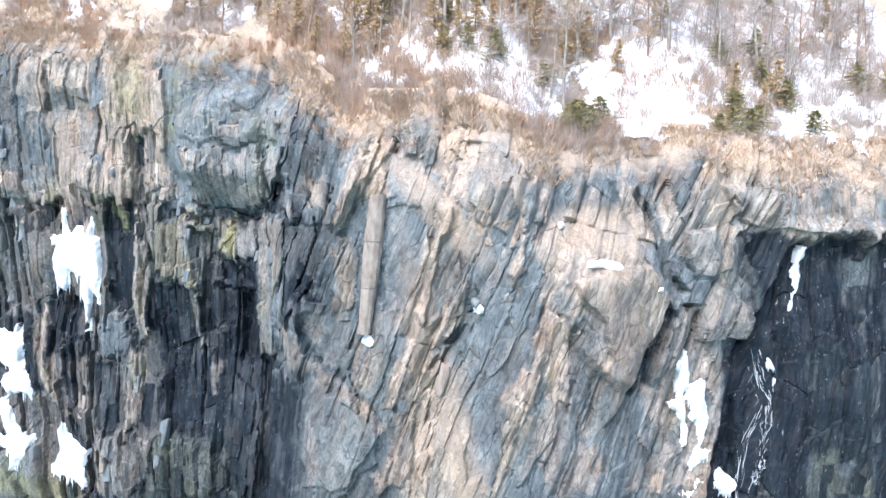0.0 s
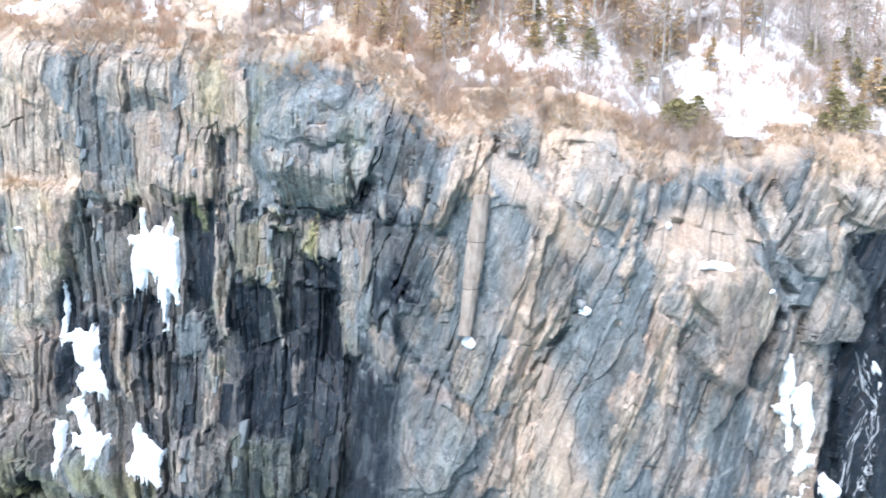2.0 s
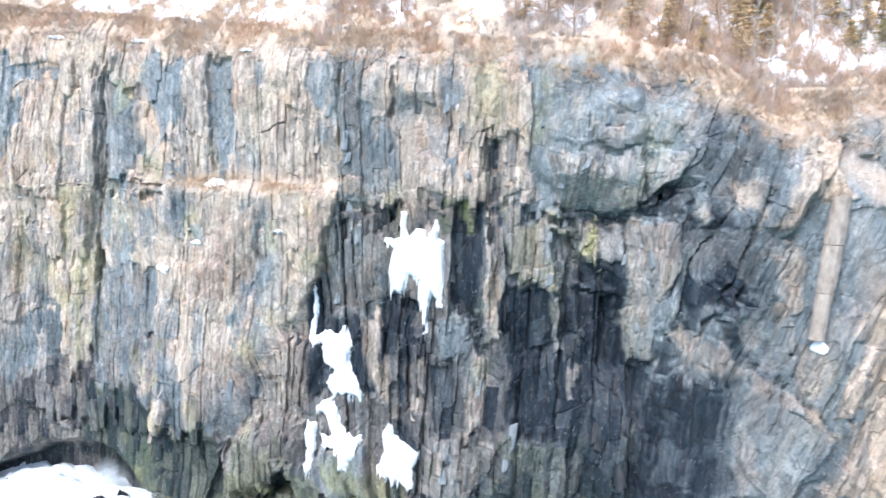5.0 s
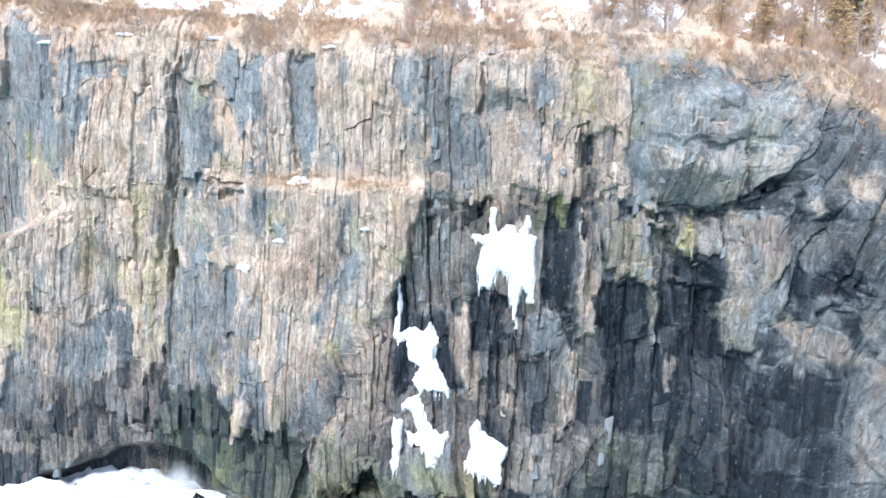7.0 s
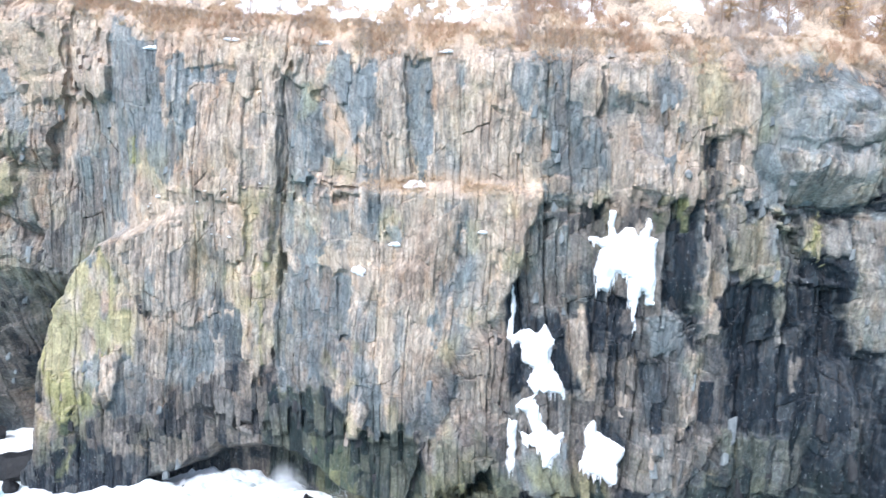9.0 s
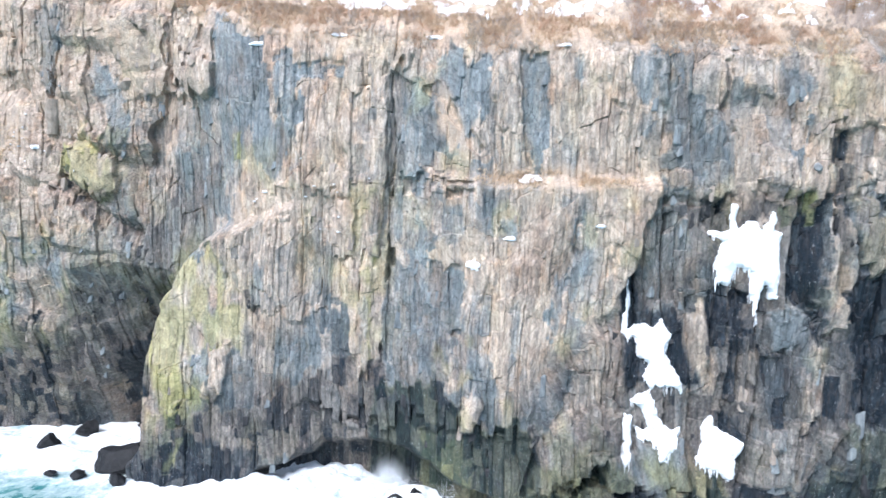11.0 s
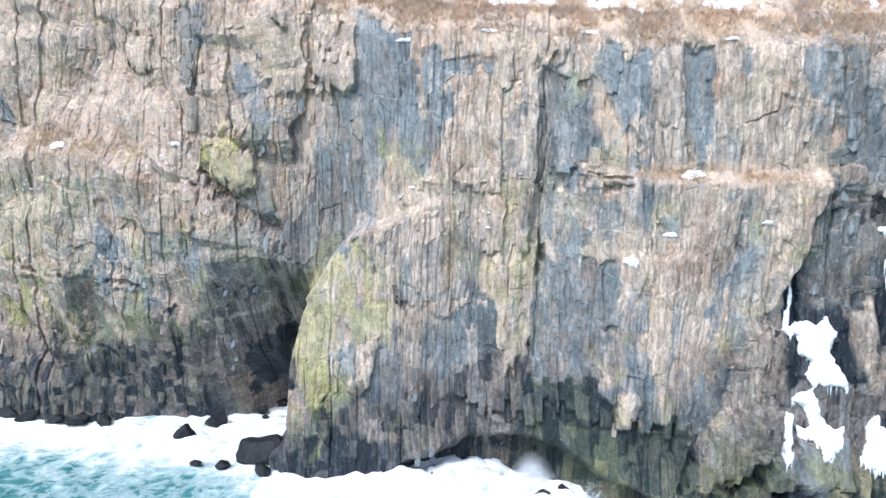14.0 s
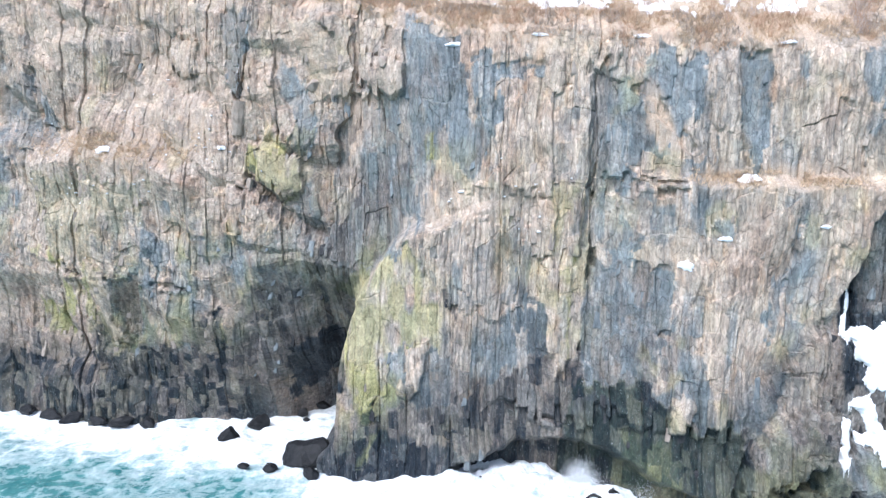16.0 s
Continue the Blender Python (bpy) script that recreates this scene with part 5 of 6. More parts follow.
def plain_material(name, c1, c2, scale=6.0, rough=0.85, spec=0.2, stretch=(1, 1, 1), bump=0.03):
    k = Mat(name)
    n = k.noise(scale, 6, 0.65, stretch)
    k.bump(n, 0.8, bump)
    return k.done(k.ramp(n, [(0.28, c1), (0.72, c2)]), rough, spec)


ROCK, GROUND, SNOW = rock_material(), ground_material(), snow_material()
ICE = snow_material("ice", (0.90, 0.92, 0.94))
ICE.node_tree.nodes["Principled BSDF"].inputs["Roughness"].default_value = 0.3
WATER = water_material()


# ---- mesh helpers ----
def grid_object(name, x, y, z, mat, parent=None, keep=None, smooth=False, **attrs):
    """A sheet of quads from three arrays of one shape; attrs are values for its points."""
    rows, cols = x.shape
    idx = np.arange(rows * cols).reshape(rows, cols)
    quads = np.stack([idx[:-1, :-1], idx[:-1, 1:], idx[1:, 1:], idx[1:, :-1]], -1).reshape(-1, 4)
    if keep is not None:
        quads = quads[keep.ravel()]
        used = np.unique(quads)
        back = np.zeros(rows * cols, int)
        back[used] = np.arange(len(used))
        quads = back[quads]
        x, y, z = (v.ravel()[used] for v in (x, y, z))
    me = bpy.data.meshes.new(name)
    me.vertices.add(x.size)
    me.vertices.foreach_set("co", np.stack([x, y, z], -1).astype(np.float32).ravel())
    me.loops.add(quads.size)
    me.loops.foreach_set("vertex_index", quads.astype(np.int32).ravel())
    me.polygons.add(len(quads))
    me.polygons.foreach_set("loop_start", np.arange(0, quads.size, 4, dtype=np.int32))
    me.polygons.foreach_set("use_smooth", np.full(len(quads), smooth))
    for key, value in attrs.items():
        if value.ndim == 3:
            a = me.attributes.new(key, "FLOAT_COLOR", "POINT")
            a.data.foreach_set("color", value.astype(np.float32).ravel())
        else:
            a = me.attributes.new(key, "FLOAT", "POINT")
            a.data.foreach_set("value", value.astype(np.float32).ravel())
    me.materials.append(mat)
    me.update(calc_edges=True)
    me.validate()
    ob = new(name, me)
    ob.parent = parent
    return ob


def part(name, bm, material, parent=None, label="", smooth=False):
    """Links a bmesh as one mesh object."""
    me = bpy.data.meshes.new(name)
    bm.to_mesh(me)
    bm.free()
    me.materials.append(material)
    if smooth:
        me.polygons.foreach_set("use_smooth", np.full(len(me.polygons), True))
    ob = new(name, me)
    ob.parent = parent
    if label:
        ob["label"] = label
    return ob


def at_cliff(x, z):
    return float(cliff(np.array([float(x)]), np.array([float(z)]))[0])


# ---- the cliff ----
STEP = 0.09
CUTS = [(-124, -82, "weathered grey and tan cliff wall above a sea cave"), (-82, -60, "pale jointed rock buttress stained with yellow lichen"),
        (-60, -39, "pale tan columnar rock buttress with a grassy ledge"), (-39, -15, "dark wet cliff recess under a jointed overhang"),
        (-15, 9, "blue-grey dipping rock slabs with tan ribs"), (9, 27, "wet rock recess darkened with painted shade beside a rounded buttress")]


FACES = {}


def build_cliff():
    for a, b, label in CUTS:
        even = np.linspace(a, b, 2000)
        arc = np.concatenate([[0], np.cumsum(np.hypot(np.diff(even), np.clip(0.9 * np.diff(curve(PLAN, even)), -0.03, 0.03)))])
        cols = np.interp(np.linspace(0, arc[-1], int(arc[-1] / STEP) + 1), arc, even)
        v = np.linspace(0, 1, int(43 / STEP))[:, None]
        lean = 0.34 * step(-15, -9, cols) * (1 - step(9, 14, cols))
        top = curve(RIM, cols + lean * 6.5)[None, :] + 1.2
        z = -2.5 + (top + 2.5) * v
        x = cols[None, :] + lean[None, :] * (z - 25)
        y, u, w, calm, tone, dark, lich, soil, value, run = cliff(x, z, True)
        one = np.ones_like(x)
        bed = np.stack([u, y, w, one], -1)
        # sideways relief on the flank of the recess
        flank = 0.35 * step(-18, -16.5, x) * (1 - step(-13.2, -12.2, x))
        away = curve(PLAN, x)
        x = x + 0.9 * flank * facets(away + 0.2 * z, z + 0.4 * away, 1.1, 2.2, 90, 0.8, 0.25, 2.5)[0] + 0.7 * flank * facets(away, z, 0.5, 1.0, 95, 0.4, 0.25, 2.5)[0]
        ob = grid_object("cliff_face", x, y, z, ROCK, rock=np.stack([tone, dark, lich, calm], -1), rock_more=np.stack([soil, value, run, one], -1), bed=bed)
        FACES[a] = tagged(ob, label, "cliff", kind="structure")
    for a, b in ((-220, -124), (27, 120)):
        cols = np.linspace(a, b, 120)
        v = np.linspace(0, 1, 60)[:, None]
        z = -2.5 + (curve(RIM, cols)[None, :] + 2.85) * v
        x = np.broadcast_to(cols[None, :], z.shape).copy()
        y, u, w, calm, tone, dark, lich, soil, value, run = cliff(x, z, True)
        one = np.ones_like(x)
        bed = np.stack([u, y, w, one], -1)
        ob = grid_object("cliff_face", x, y, z, ROCK, rock=np.stack([tone, dark, lich, calm], -1), rock_more=np.stack([soil, value, run, one], -1), bed=bed)
        tagged(ob, "jointed grey cliff running on along the coast", "cliff", kind="structure")


build_cliff()


# ---- the slope above the rim ----
EDGE_X = np.arange(-230.0, 130.0, 0.5)
EDGE_Y = np.convolve(np.pad(cliff(EDGE_X, curve(RIM, EDGE_X) - 0.2), 4, "edge"), np.ones(9) / 9, "valid") + 0.35


def slope(x, s):
    """The place of the ground at x, s metres (measured level) behind the rim: y and z."""
    rim = curve(RIM, x)
    rise = 1.02 * np.minimum(s, 26) + 0.1 * np.maximum(s - 26, 0) * (s < 120) + 9.4 * (s >= 120)
    z = rim - 0.1 + rise + 1.2 * (fbm(x * 0.4, s * 0.4, 61) - 0.5) * np.clip(0.4 + s * 0.5, 0, 1.5) + 0.5 * (fbm(x * 1.6, s * 1.6, 62) - 0.5)
    return np.interp(x, EDGE_X, EDGE_Y) + s, z


def build_ground():
    xs = np.concatenate([np.linspace(-1500, -225, 12), np.linspace(-215, -126, 40), np.linspace(-124, 27, 500), np.linspace(29, 125, 40), np.linspace(150, 1500, 12)])
    ss = np.concatenate([[-1.6, -0.8, -0.4], np.linspace(0, 20, 90), np.linspace(21, 120, 40), [200, 400, 900, 2000]])
    x, s = np.meshgrid(xs, ss)
    y, z = slope(x, np.maximum(s, 0))
    y = np.where(s < 0, y - s * 0.2, y)
    z = np.where(s < 0, z + s * 1.2, z)
    tagged(grid_object("ground", x, y, z, GROUND, smooth=True), "steep slope of dead brown grass and soil above the cliff", "ground", kind="structure")


build_ground()


# ---- the sea ----
def build_sea():
    xs = np.concatenate([[-3000, -900, -400], np.arange(-170, 40, 0.3), [120, 500, 3000]])
    ys = np.concatenate([[-3000, -900, -300, -150], np.concatenate([np.arange(-75, -12, 0.6), np.arange(-12, 30, 0.25)]), [60, 200]])
    x, y = np.meshgrid(xs, ys)
    shore = np.minimum(curve(PLAN, x), np.where((x > -84) & (x < -64), curve(SLAB_PLAN, x), 99))
    d = shore - y
    near = np.exp(-np.maximum(d, 0) / 5.0)
    wave = 0.5 * (fbm(x * 0.12, y * 0.2, 71) - 0.5) + 0.35 * (fbm(x * 0.5, y * 0.5, 72) - 0.5)
    z = wave + near * ((0.5 + 0.6 * step(-98, -84, x) + 2.6 * spot(x, y, -66, 0, 8, 5, 0.7) + 1.0 * spot(x, y, -98, 11, 8, 5, 0.7)) * fbm(x * 0.35, y * 0.4, 73) + (0.6 + 0.7 * spot(x, y, -66, 0, 8, 5, 0.7)) * (fbm(x * 0.6, y * 0.9, 74, 4) - 0.45) * 1.3) - 0.35 * near
    z = np.where((d < 0) & (x < -76), np.minimum(z, 0.5 + 0.4 * (fbm(x * 0.6, y * 0.6, 77) - 0.5)), z)
    far = (np.abs(x + 65) > 110) | (y < -76) | (y > 29)
    z = np.where(far, -0.1, z)
    foam = -0.02 + 0.74 * np.exp(-np.maximum(d - 4, 0) / 5.5) + 0.5 * (fbm(x * 0.1, y * 0.14, 75) - 0.5) + 0.25 * (fbm(x * 0.4, y * 0.4, 76) - 0.5)
    tagged(grid_object("sea", x, y, z, WATER, smooth=True, foam=foam), "turquoise sea churned to white foam below the cliff", "sea", kind="structure")


build_sea()


# ---- ice, snow and stones on the cliff ----
def tube(bm, pts, radii, sides=6, cap=True):
    """A tapered tube through points."""
    rings = []
    for n, (p, r) in enumerate(zip(pts, radii)):
        p, r = Vector(p), float(r)
        way = Vector(pts[min(n + 1, len(pts) - 1)]) - Vector(pts[max(n - 1, 0)])
        way = way.normalized() if way.length > 1e-6 else Vector((0, 0, 1))
        side = way.cross(Vector((0.31, 0.9, 0.2))).normalized()
        other = way.cross(side)
        rings.append([bm.verts.new(p + r * (math.cos(2 * math.pi * k / sides) * side + math.sin(2 * math.pi * k / sides) * other)) for k in range(sides)])
    for a, b in zip(rings, rings[1:]):
        for k in range(sides):
            bm.faces.new((a[k], a[(k + 1) % sides], b[(k + 1) % sides], b[k]))
    if cap:
        bm.faces.new(rings[0][::-1])
        bm.faces.new(rings[-1])


def icefall(label, outlines, rng, name="icefall", hang=1.0):
    """Frozen seepage: a lumpy sheet over the rock for each outline of corners (x, z), with icicles along its lower edge."""
    base = new(name)
    tagged(base, label, "icefall")
    for outline in outlines:
        poly = np.array(outline, float)
        (xa, za), (xb, zb) = poly.min(0) - 0.3, poly.max(0) + 0.3
        x, z = np.meshgrid(np.arange(xa, xb, 0.06), np.arange(za, zb, 0.06))
        d = within(x + 0.5 * (fbm(x * 1.6, z * 1.1, 191, 4) - 0.5), z + 0.5 * (fbm(x * 1.5, z * 1.4, 192, 4) - 0.5), poly) + 0.22 * (fbm(x * 5, z * 1.6, 193, 3) - 0.5)
        rock = cliff(x, z)
        y = rock
        for axis in (0, 1):
            y = np.minimum.reduce([np.roll(y, k, axis) for k in (-2, -1, 0, 1, 2)])
        for axis in (0, 1, 0, 1):
            y = sum(np.roll(y, k, axis) for k in range(-3, 4)) / 7
        grow = step(0.0, 0.3, d)
        y = rock * (1 - grow) + y * grow + 0.06 - 0.34 * np.sqrt(np.clip(d / 0.45, 0, 1)) - grow * (0.22 * (fbm(x * 3.5, z * 0.7, 194, 4) - 0.3) + 0.14 * (fbm(x * 2, z * 2, 195, 3) - 0.5))
        keep = (d[1:, 1:] > 0) & (d[:-1, :-1] > 0)
        part_ob = grid_object("ice_sheet", x, y, z, ICE, base, keep=keep, smooth=True)
        part_ob["label"] = "lumpy white ice sheet"
        for k in range(1, keep.shape[1] - 1):
            if rng.random() > 0.3 * hang:
                continue
            low = np.flatnonzero(keep[:, k])
            if not len(low):
                continue
            low = int(low[0] if rng.random() < 0.6 else rng.choice([int(v) for v in low if not keep[max(v - 1, 0), k]]))
            long = rng.uniform(0.15, 0.9) * hang
            r = rng.uniform(0.025, 0.07)
            top = (x[low, k], y[low, k] - 0.02, z[low, k] + 0.25)
            bm = bmesh.new()
            tube(bm, [top, (top[0] + rng.uniform(-0.03, 0.03), top[1] - 0.03, top[2] - 0.25 - 0.5 * long), (top[0], top[1] - 0.03, top[2] - 0.25 - long)], [r * 1.2, r * 0.75, 0.006], 6)
            part("icicle", bm, ICE, base, smooth=True)


def snow_patch(x, z, w, h, rng, label="small patch of old snow lying on a rock ledge"):
    """A lump of snow that follows the rock under it."""
    nx, nz = 25, 13
    a, b = np.meshgrid(np.linspace(-1, 1, nx), np.linspace(-1, 1, nz))
    s = rng.random() * 99
    rag = 0.75 + 0.5 * vn(a * 2.2 + s, b * 2.2, 91)
    r = np.sqrt(a ** 2 + b ** 2)
    xs, zs = x + a * w / 2 * rag, z + b * h / 2 * rag - 0.12 * h * a ** 2
    ys = cliff(xs, zs)
    thick = 0.34 * np.sqrt(np.clip(1.2 - r, 0, 1)) - 0.08
    ob = grid_object("snow_patch", xs, np.minimum(ys, ys.mean() + 0.2) - thick, zs, SNOW, keep=(r - 0.4 * vn(a / (r + 0.01) + s, b / (r + 0.01) + s, 92))[1:, 1:] < 0.66, smooth=True)
    tagged(ob, label, "snow patch", "snow on the ledges")


rng = random.Random(5)
icefall("thick white icefall with long icicles in a dark recess", [
    [(-33.0, 26.7), (-32.6, 26.7), (-32.3, 24.8), (-31.8, 25.3), (-31.1, 25.3), (-30.9, 24.7), (-30.4, 26.2), (-30.1, 26.1), (-30.0, 24.7), (-29.5, 24.6), (-29.5, 21.4), (-29.6, 19.5), (-30.0, 19.3), (-30.3, 20.7), (-30.6, 20.0), (-30.7, 17.4), (-31.0, 17.3), (-31.4, 21.3), (-32.3, 21.7), (-32.6, 20.4), (-33.1, 20.2), (-33.7, 20.5), (-33.8, 22.8), (-33.4, 23.7), (-34.2, 24.1), (-34.1, 24.5), (-32.9, 24.6)]], rng)
icefall("ragged white icefall winding down dark wet rock", [
    [(-39.9, 20.6), (-39.6, 20.3), (-39.6, 18.7), (-39.8, 16.3), (-38.6, 16.9), (-37.9, 16.6), (-37.3, 17.3), (-36.6, 16.3), (-36.9, 14.5), (-35.8, 12.3), (-35.7, 11.2), (-36.3, 11.9), (-37.6, 12.0), (-38.0, 11.2), (-37.4, 10.1), (-37.0, 8.8), (-36.3, 8.4), (-35.6, 8.9), (-35.7, 8.3), (-36.2, 7.5), (-36.8, 6.1), (-37.4, 6.1), (-37.4, 7.3), (-38.9, 7.6), (-39.1, 8.6), (-38.0, 8.4), (-38.6, 9.7), (-39.6, 10.5), (-39.0, 11.3), (-38.1, 11.6), (-38.6, 12.7), (-38.2, 13.6), (-39.2, 14.2), (-39.3, 15.5), (-40.3, 15.9), (-40.2, 16.5)],
    [(-40.1, 9.6), (-39.3, 9.4), (-39.4, 8.1), (-39.4, 7.2), (-39.6, 6.0), (-39.9, 5.4), (-40.4, 6.1), (-40.1, 7.4), (-40.3, 8.6)]], rng)
icefall("broad white ice curtain near the cliff foot", [[(-33.4, 10.0), (-32.9, 8.9), (-32.2, 8.7), (-30.9, 8.1), (-31.2, 7.5), (-31.6, 6.6), (-31.3, 4.8), (-32.1, 4.6), (-32.7, 5.4), (-33.6, 5.3), (-34.4, 6.2), (-34.0, 7.4), (-34.0, 9.0)]], rng)
icefall("braided white ice on a grey rock buttress", [
    [(8.3, 19.9), (8.7, 20.2), (8.9, 20.8), (9.2, 20.6), (9.4, 18.8), (10.2, 19.0), (10.5, 16.3), (10.2, 15.2), (10.7, 15.0), (9.7, 13.8), (9.5, 14.1), (9.9, 15.2), (9.5, 16.9), (9.3, 18.5), (9.1, 17.4), (9.5, 15.9), (9.2, 14.9), (9.0, 15.3), (9.1, 16.4), (8.0, 17.6), (8.6, 17.9), (8.4, 19.2)],
    [(11.2, 13.3), (11.8, 13.8), (12.5, 12.9), (12.6, 11.8), (11.7, 12.0)],
    [(9.1, 12.5), (9.6, 12.8), (10.4, 13.5), (10.1, 12.9), (9.5, 12.5), (9.1, 12.3)]], rng, hang=0.4)
icefall("single long white icicle hanging under an overhang", [[(15.1, 26.2), (15.3, 26.7), (15.9, 26.6), (15.75, 25.4), (15.55, 24.2), (15.3, 22.9), (15.15, 22.9), (15.25, 24.5)]], rng, hang=0.3)
icefall("small strip of ice beside a trickling stream", [[(14.0, 20.0), (14.2, 20.3), (14.7, 19.6), (14.8, 18.4), (14.6, 18.3), (14.6, 19.2)]], rng, hang=0.3)

for x, z, w, h in ((-47.9, 28.3, 2.2, 0.8), (-49.5, 23.5, 1.1, 0.5), (-52.3, 21.3, 1.2, 0.9), (-42.5, 24.7, 0.9, 0.35), (3.7, 25.6, 2.0, 0.55), (-8.8, 20.7, 0.7, 0.8),
                   (-70.6, 26.8, 0.7, 0.35), (-108.9, 30.5, 2.2, 0.8), (-94.8, 30.7, 0.8, 0.5), (1.5, 27.5, 0.6, 0.4), (6.8, 24.3, 0.6, 0.3), (-2.8, 22.9, 0.7, 0.5)):
    snow_patch(x, z, w, h, rng)
for x, z in ((-64, 40.4), (-71.5, 39.8), (-45.5, 38.6), (-55.8, 39.9)):
    snow_patch(x, z, 1.6, 0.4, rng, "thin strip of snow below the cliff rim")
for _ in range(60):
    x, z = rng.choice(((-113, 33), (-112, 24), (-114, 28), (-106, 35), (-110, 26), (-100, 33), (-68, 25), (-100, 30)))
    x, z = x + rng.gauss(0, 5), z + rng.gauss(0, 3)
    snow_patch(x, z, rng.uniform(0.15, 0.4), rng.uniform(0.1, 0.2), rng, "crumb of snow caught on the rock")


def stone_material(name, dark, pale):
    return plain_material(name, dark, pale, 2.5, 0.88, 0.2, (1, 1, 0.5), 0.08)


STONE_TAN = stone_material("tan_stone", (0.22, 0.175, 0.14), (0.46, 0.39, 0.33))
STONE_GREY = stone_material("grey_stone", (0.13, 0.14, 0.145), (0.36, 0.37, 0.37))
STONE_WET = plain_material("wet_black_stone", (0.004, 0.005, 0.006), (0.022, 0.023, 0.026), 2.0, 0.62, 0.25, (1, 1, 1), 0.1)


def chunk(bm, sx, sy, sz, rng, rough=0.16, cuts=9, fine=3):
    """An angular stone about the origin: a ball cut by random planes."""
    out = bmesh.ops.create_icosphere(bm, subdivisions=fine, radius=1.0)
    planes = []
    for _ in range(cuts):
        d = Vector((rng.gauss(0, 1), rng.gauss(0, 1), rng.gauss(0, 1))).normalized()
        planes.append((d, rng.uniform(0.55, 0.85)))
    for v in out["verts"]:
        for d, h in planes:
            over = v.co.dot(d) - h
            if over > 0:
                v.co -= d * over
        v.co *= 1 + rough * noise.noise(v.co * 1.7 + Vector((sx * 7, sy * 5, 0))) + 0.35 * rough * noise.noise(v.co * 5.1 + Vector((sy * 7, sx * 5, 0)))
        v.co.x, v.co.y, v.co.z = v.co.x * sx, v.co.y * sy, v.co.z * sz


def stone_pillar(x1, z1, x2, z2, w, label, segments, mat, rng):
    """A leaning column of stone drums against the cliff."""
    base = new("stone_pillar")
    tagged(base, label, "rock pillar")
    ya, yb = (min(at_cliff(x + d, z) for d in (-0.5, 0, 0.5)) - 0.1 for x, z in ((x1, z1), (x2, z2)))
    for k in range(segments):
        t0, t1 = k / segments, (k + 1) / segments
        bm = bmesh.new()
        ring = []
        for t in np.linspace(t0 + 0.002, t1 - 0.002, 7):
            x, z = x1 + (x2 - x1) * t, z1 + (z2 - z1) * t
            y = ya + (yb - ya) * t
            end = 0.99 if abs(t - t0) < 0.01 or abs(t - t1) < 0.01 else 1.0
            ww = w * (0.42 + 0.14 * math.sin(math.pi * min(1, t * 1.1 + 0.12))) * end
            pts = ((-1, 0.5), (-0.95, -0.05), (-0.55, -0.5), (0.1, -0.62), (0.7, -0.42), (1, 0.0), (1, 0.5))
            ring.append([bm.verts.new((x + px * ww + rng.uniform(-0.03, 0.03), y + py * 0.45 + rng.uniform(-0.03, 0.03), z)) for px, py in pts])
        for a, b in zip(ring, ring[1:]):
            for n in range(len(a) - 1):
                bm.faces.new((a[n], b[n], b[n + 1], a[n + 1]))
        bm.faces.new(ring[0][::-1])
        bm.faces.new(ring[-1])
        bmesh.ops.recalc_face_normals(bm, faces=bm.faces)
        part("stone", bm, mat, base)


stone_pillar(-8.4, 28.8, -9.0, 21.0, 0.9, "smooth tan sandstone pillar standing against blue-grey slabs", 3, STONE_TAN, rng)
stone_pillar(-92.8, 35.2, -93.5, 31.9, 1.3, "pale upright standing stone wedged in a cliff gully", 2, STONE_TAN, rng)


def rock_block(x, z, sx, sz, mat, label, rng, tilt=0.0, deep=0.7):
    bm = bmesh.new()
    chunk(bm, sx, deep, sz, rng, 0.1, 12)
    ob = part("rock_block", bm, mat)
    ob.matrix_world = pose(x, at_cliff(x, z) + deep * 0.15, z, 0, tilt, rng.uniform(-15, 15))
    tagged(ob, label, "rock", "loose blocks on the cliff")


for x, z, sx, sz, m, t in ((-2.9, 23.2, 0.35, 0.35, 1, 0), (-4.6, 18.8, 0.4, 1.1, 0, 12), (-93.8, 30.3, 0.4, 0.9, 0, 10),
                           (-28.0, 29.4, 0.35, 0.4, 1, 0), 
                           (-85.2, 36.6, 0.9, 0.6, 0, -10), (-78.0, 38.6, 0.7, 0.7, 0, 0)):
    rock_block(x, z, sx, sz, (STONE_TAN, STONE_GREY)[m], ("tan angular rock block set in the cliff", "grey angular rock block set in the cliff")[m], rng, t, 0.5 + 0.25 * sx)


# ---- rocks in the surf ----
def sea_rock(x, y, sx, sy, sz, rng):
    bm = bmesh.new()
    chunk(bm, sx, sy, sz, rng, 0.2, 16, 3)
    ob = part("sea_rock", bm, STONE_WET)
    ob.matrix_world = pose(x, y, 0.3 + 0.2 * sz, 0, 0, rng.uniform(-40, 40)) @ Matrix.Scale(1.2 if sx > 2.4 else 0.92, 4)
    tagged(ob, "black wet boulder standing in white surf", "rock", "boulders in the surf")


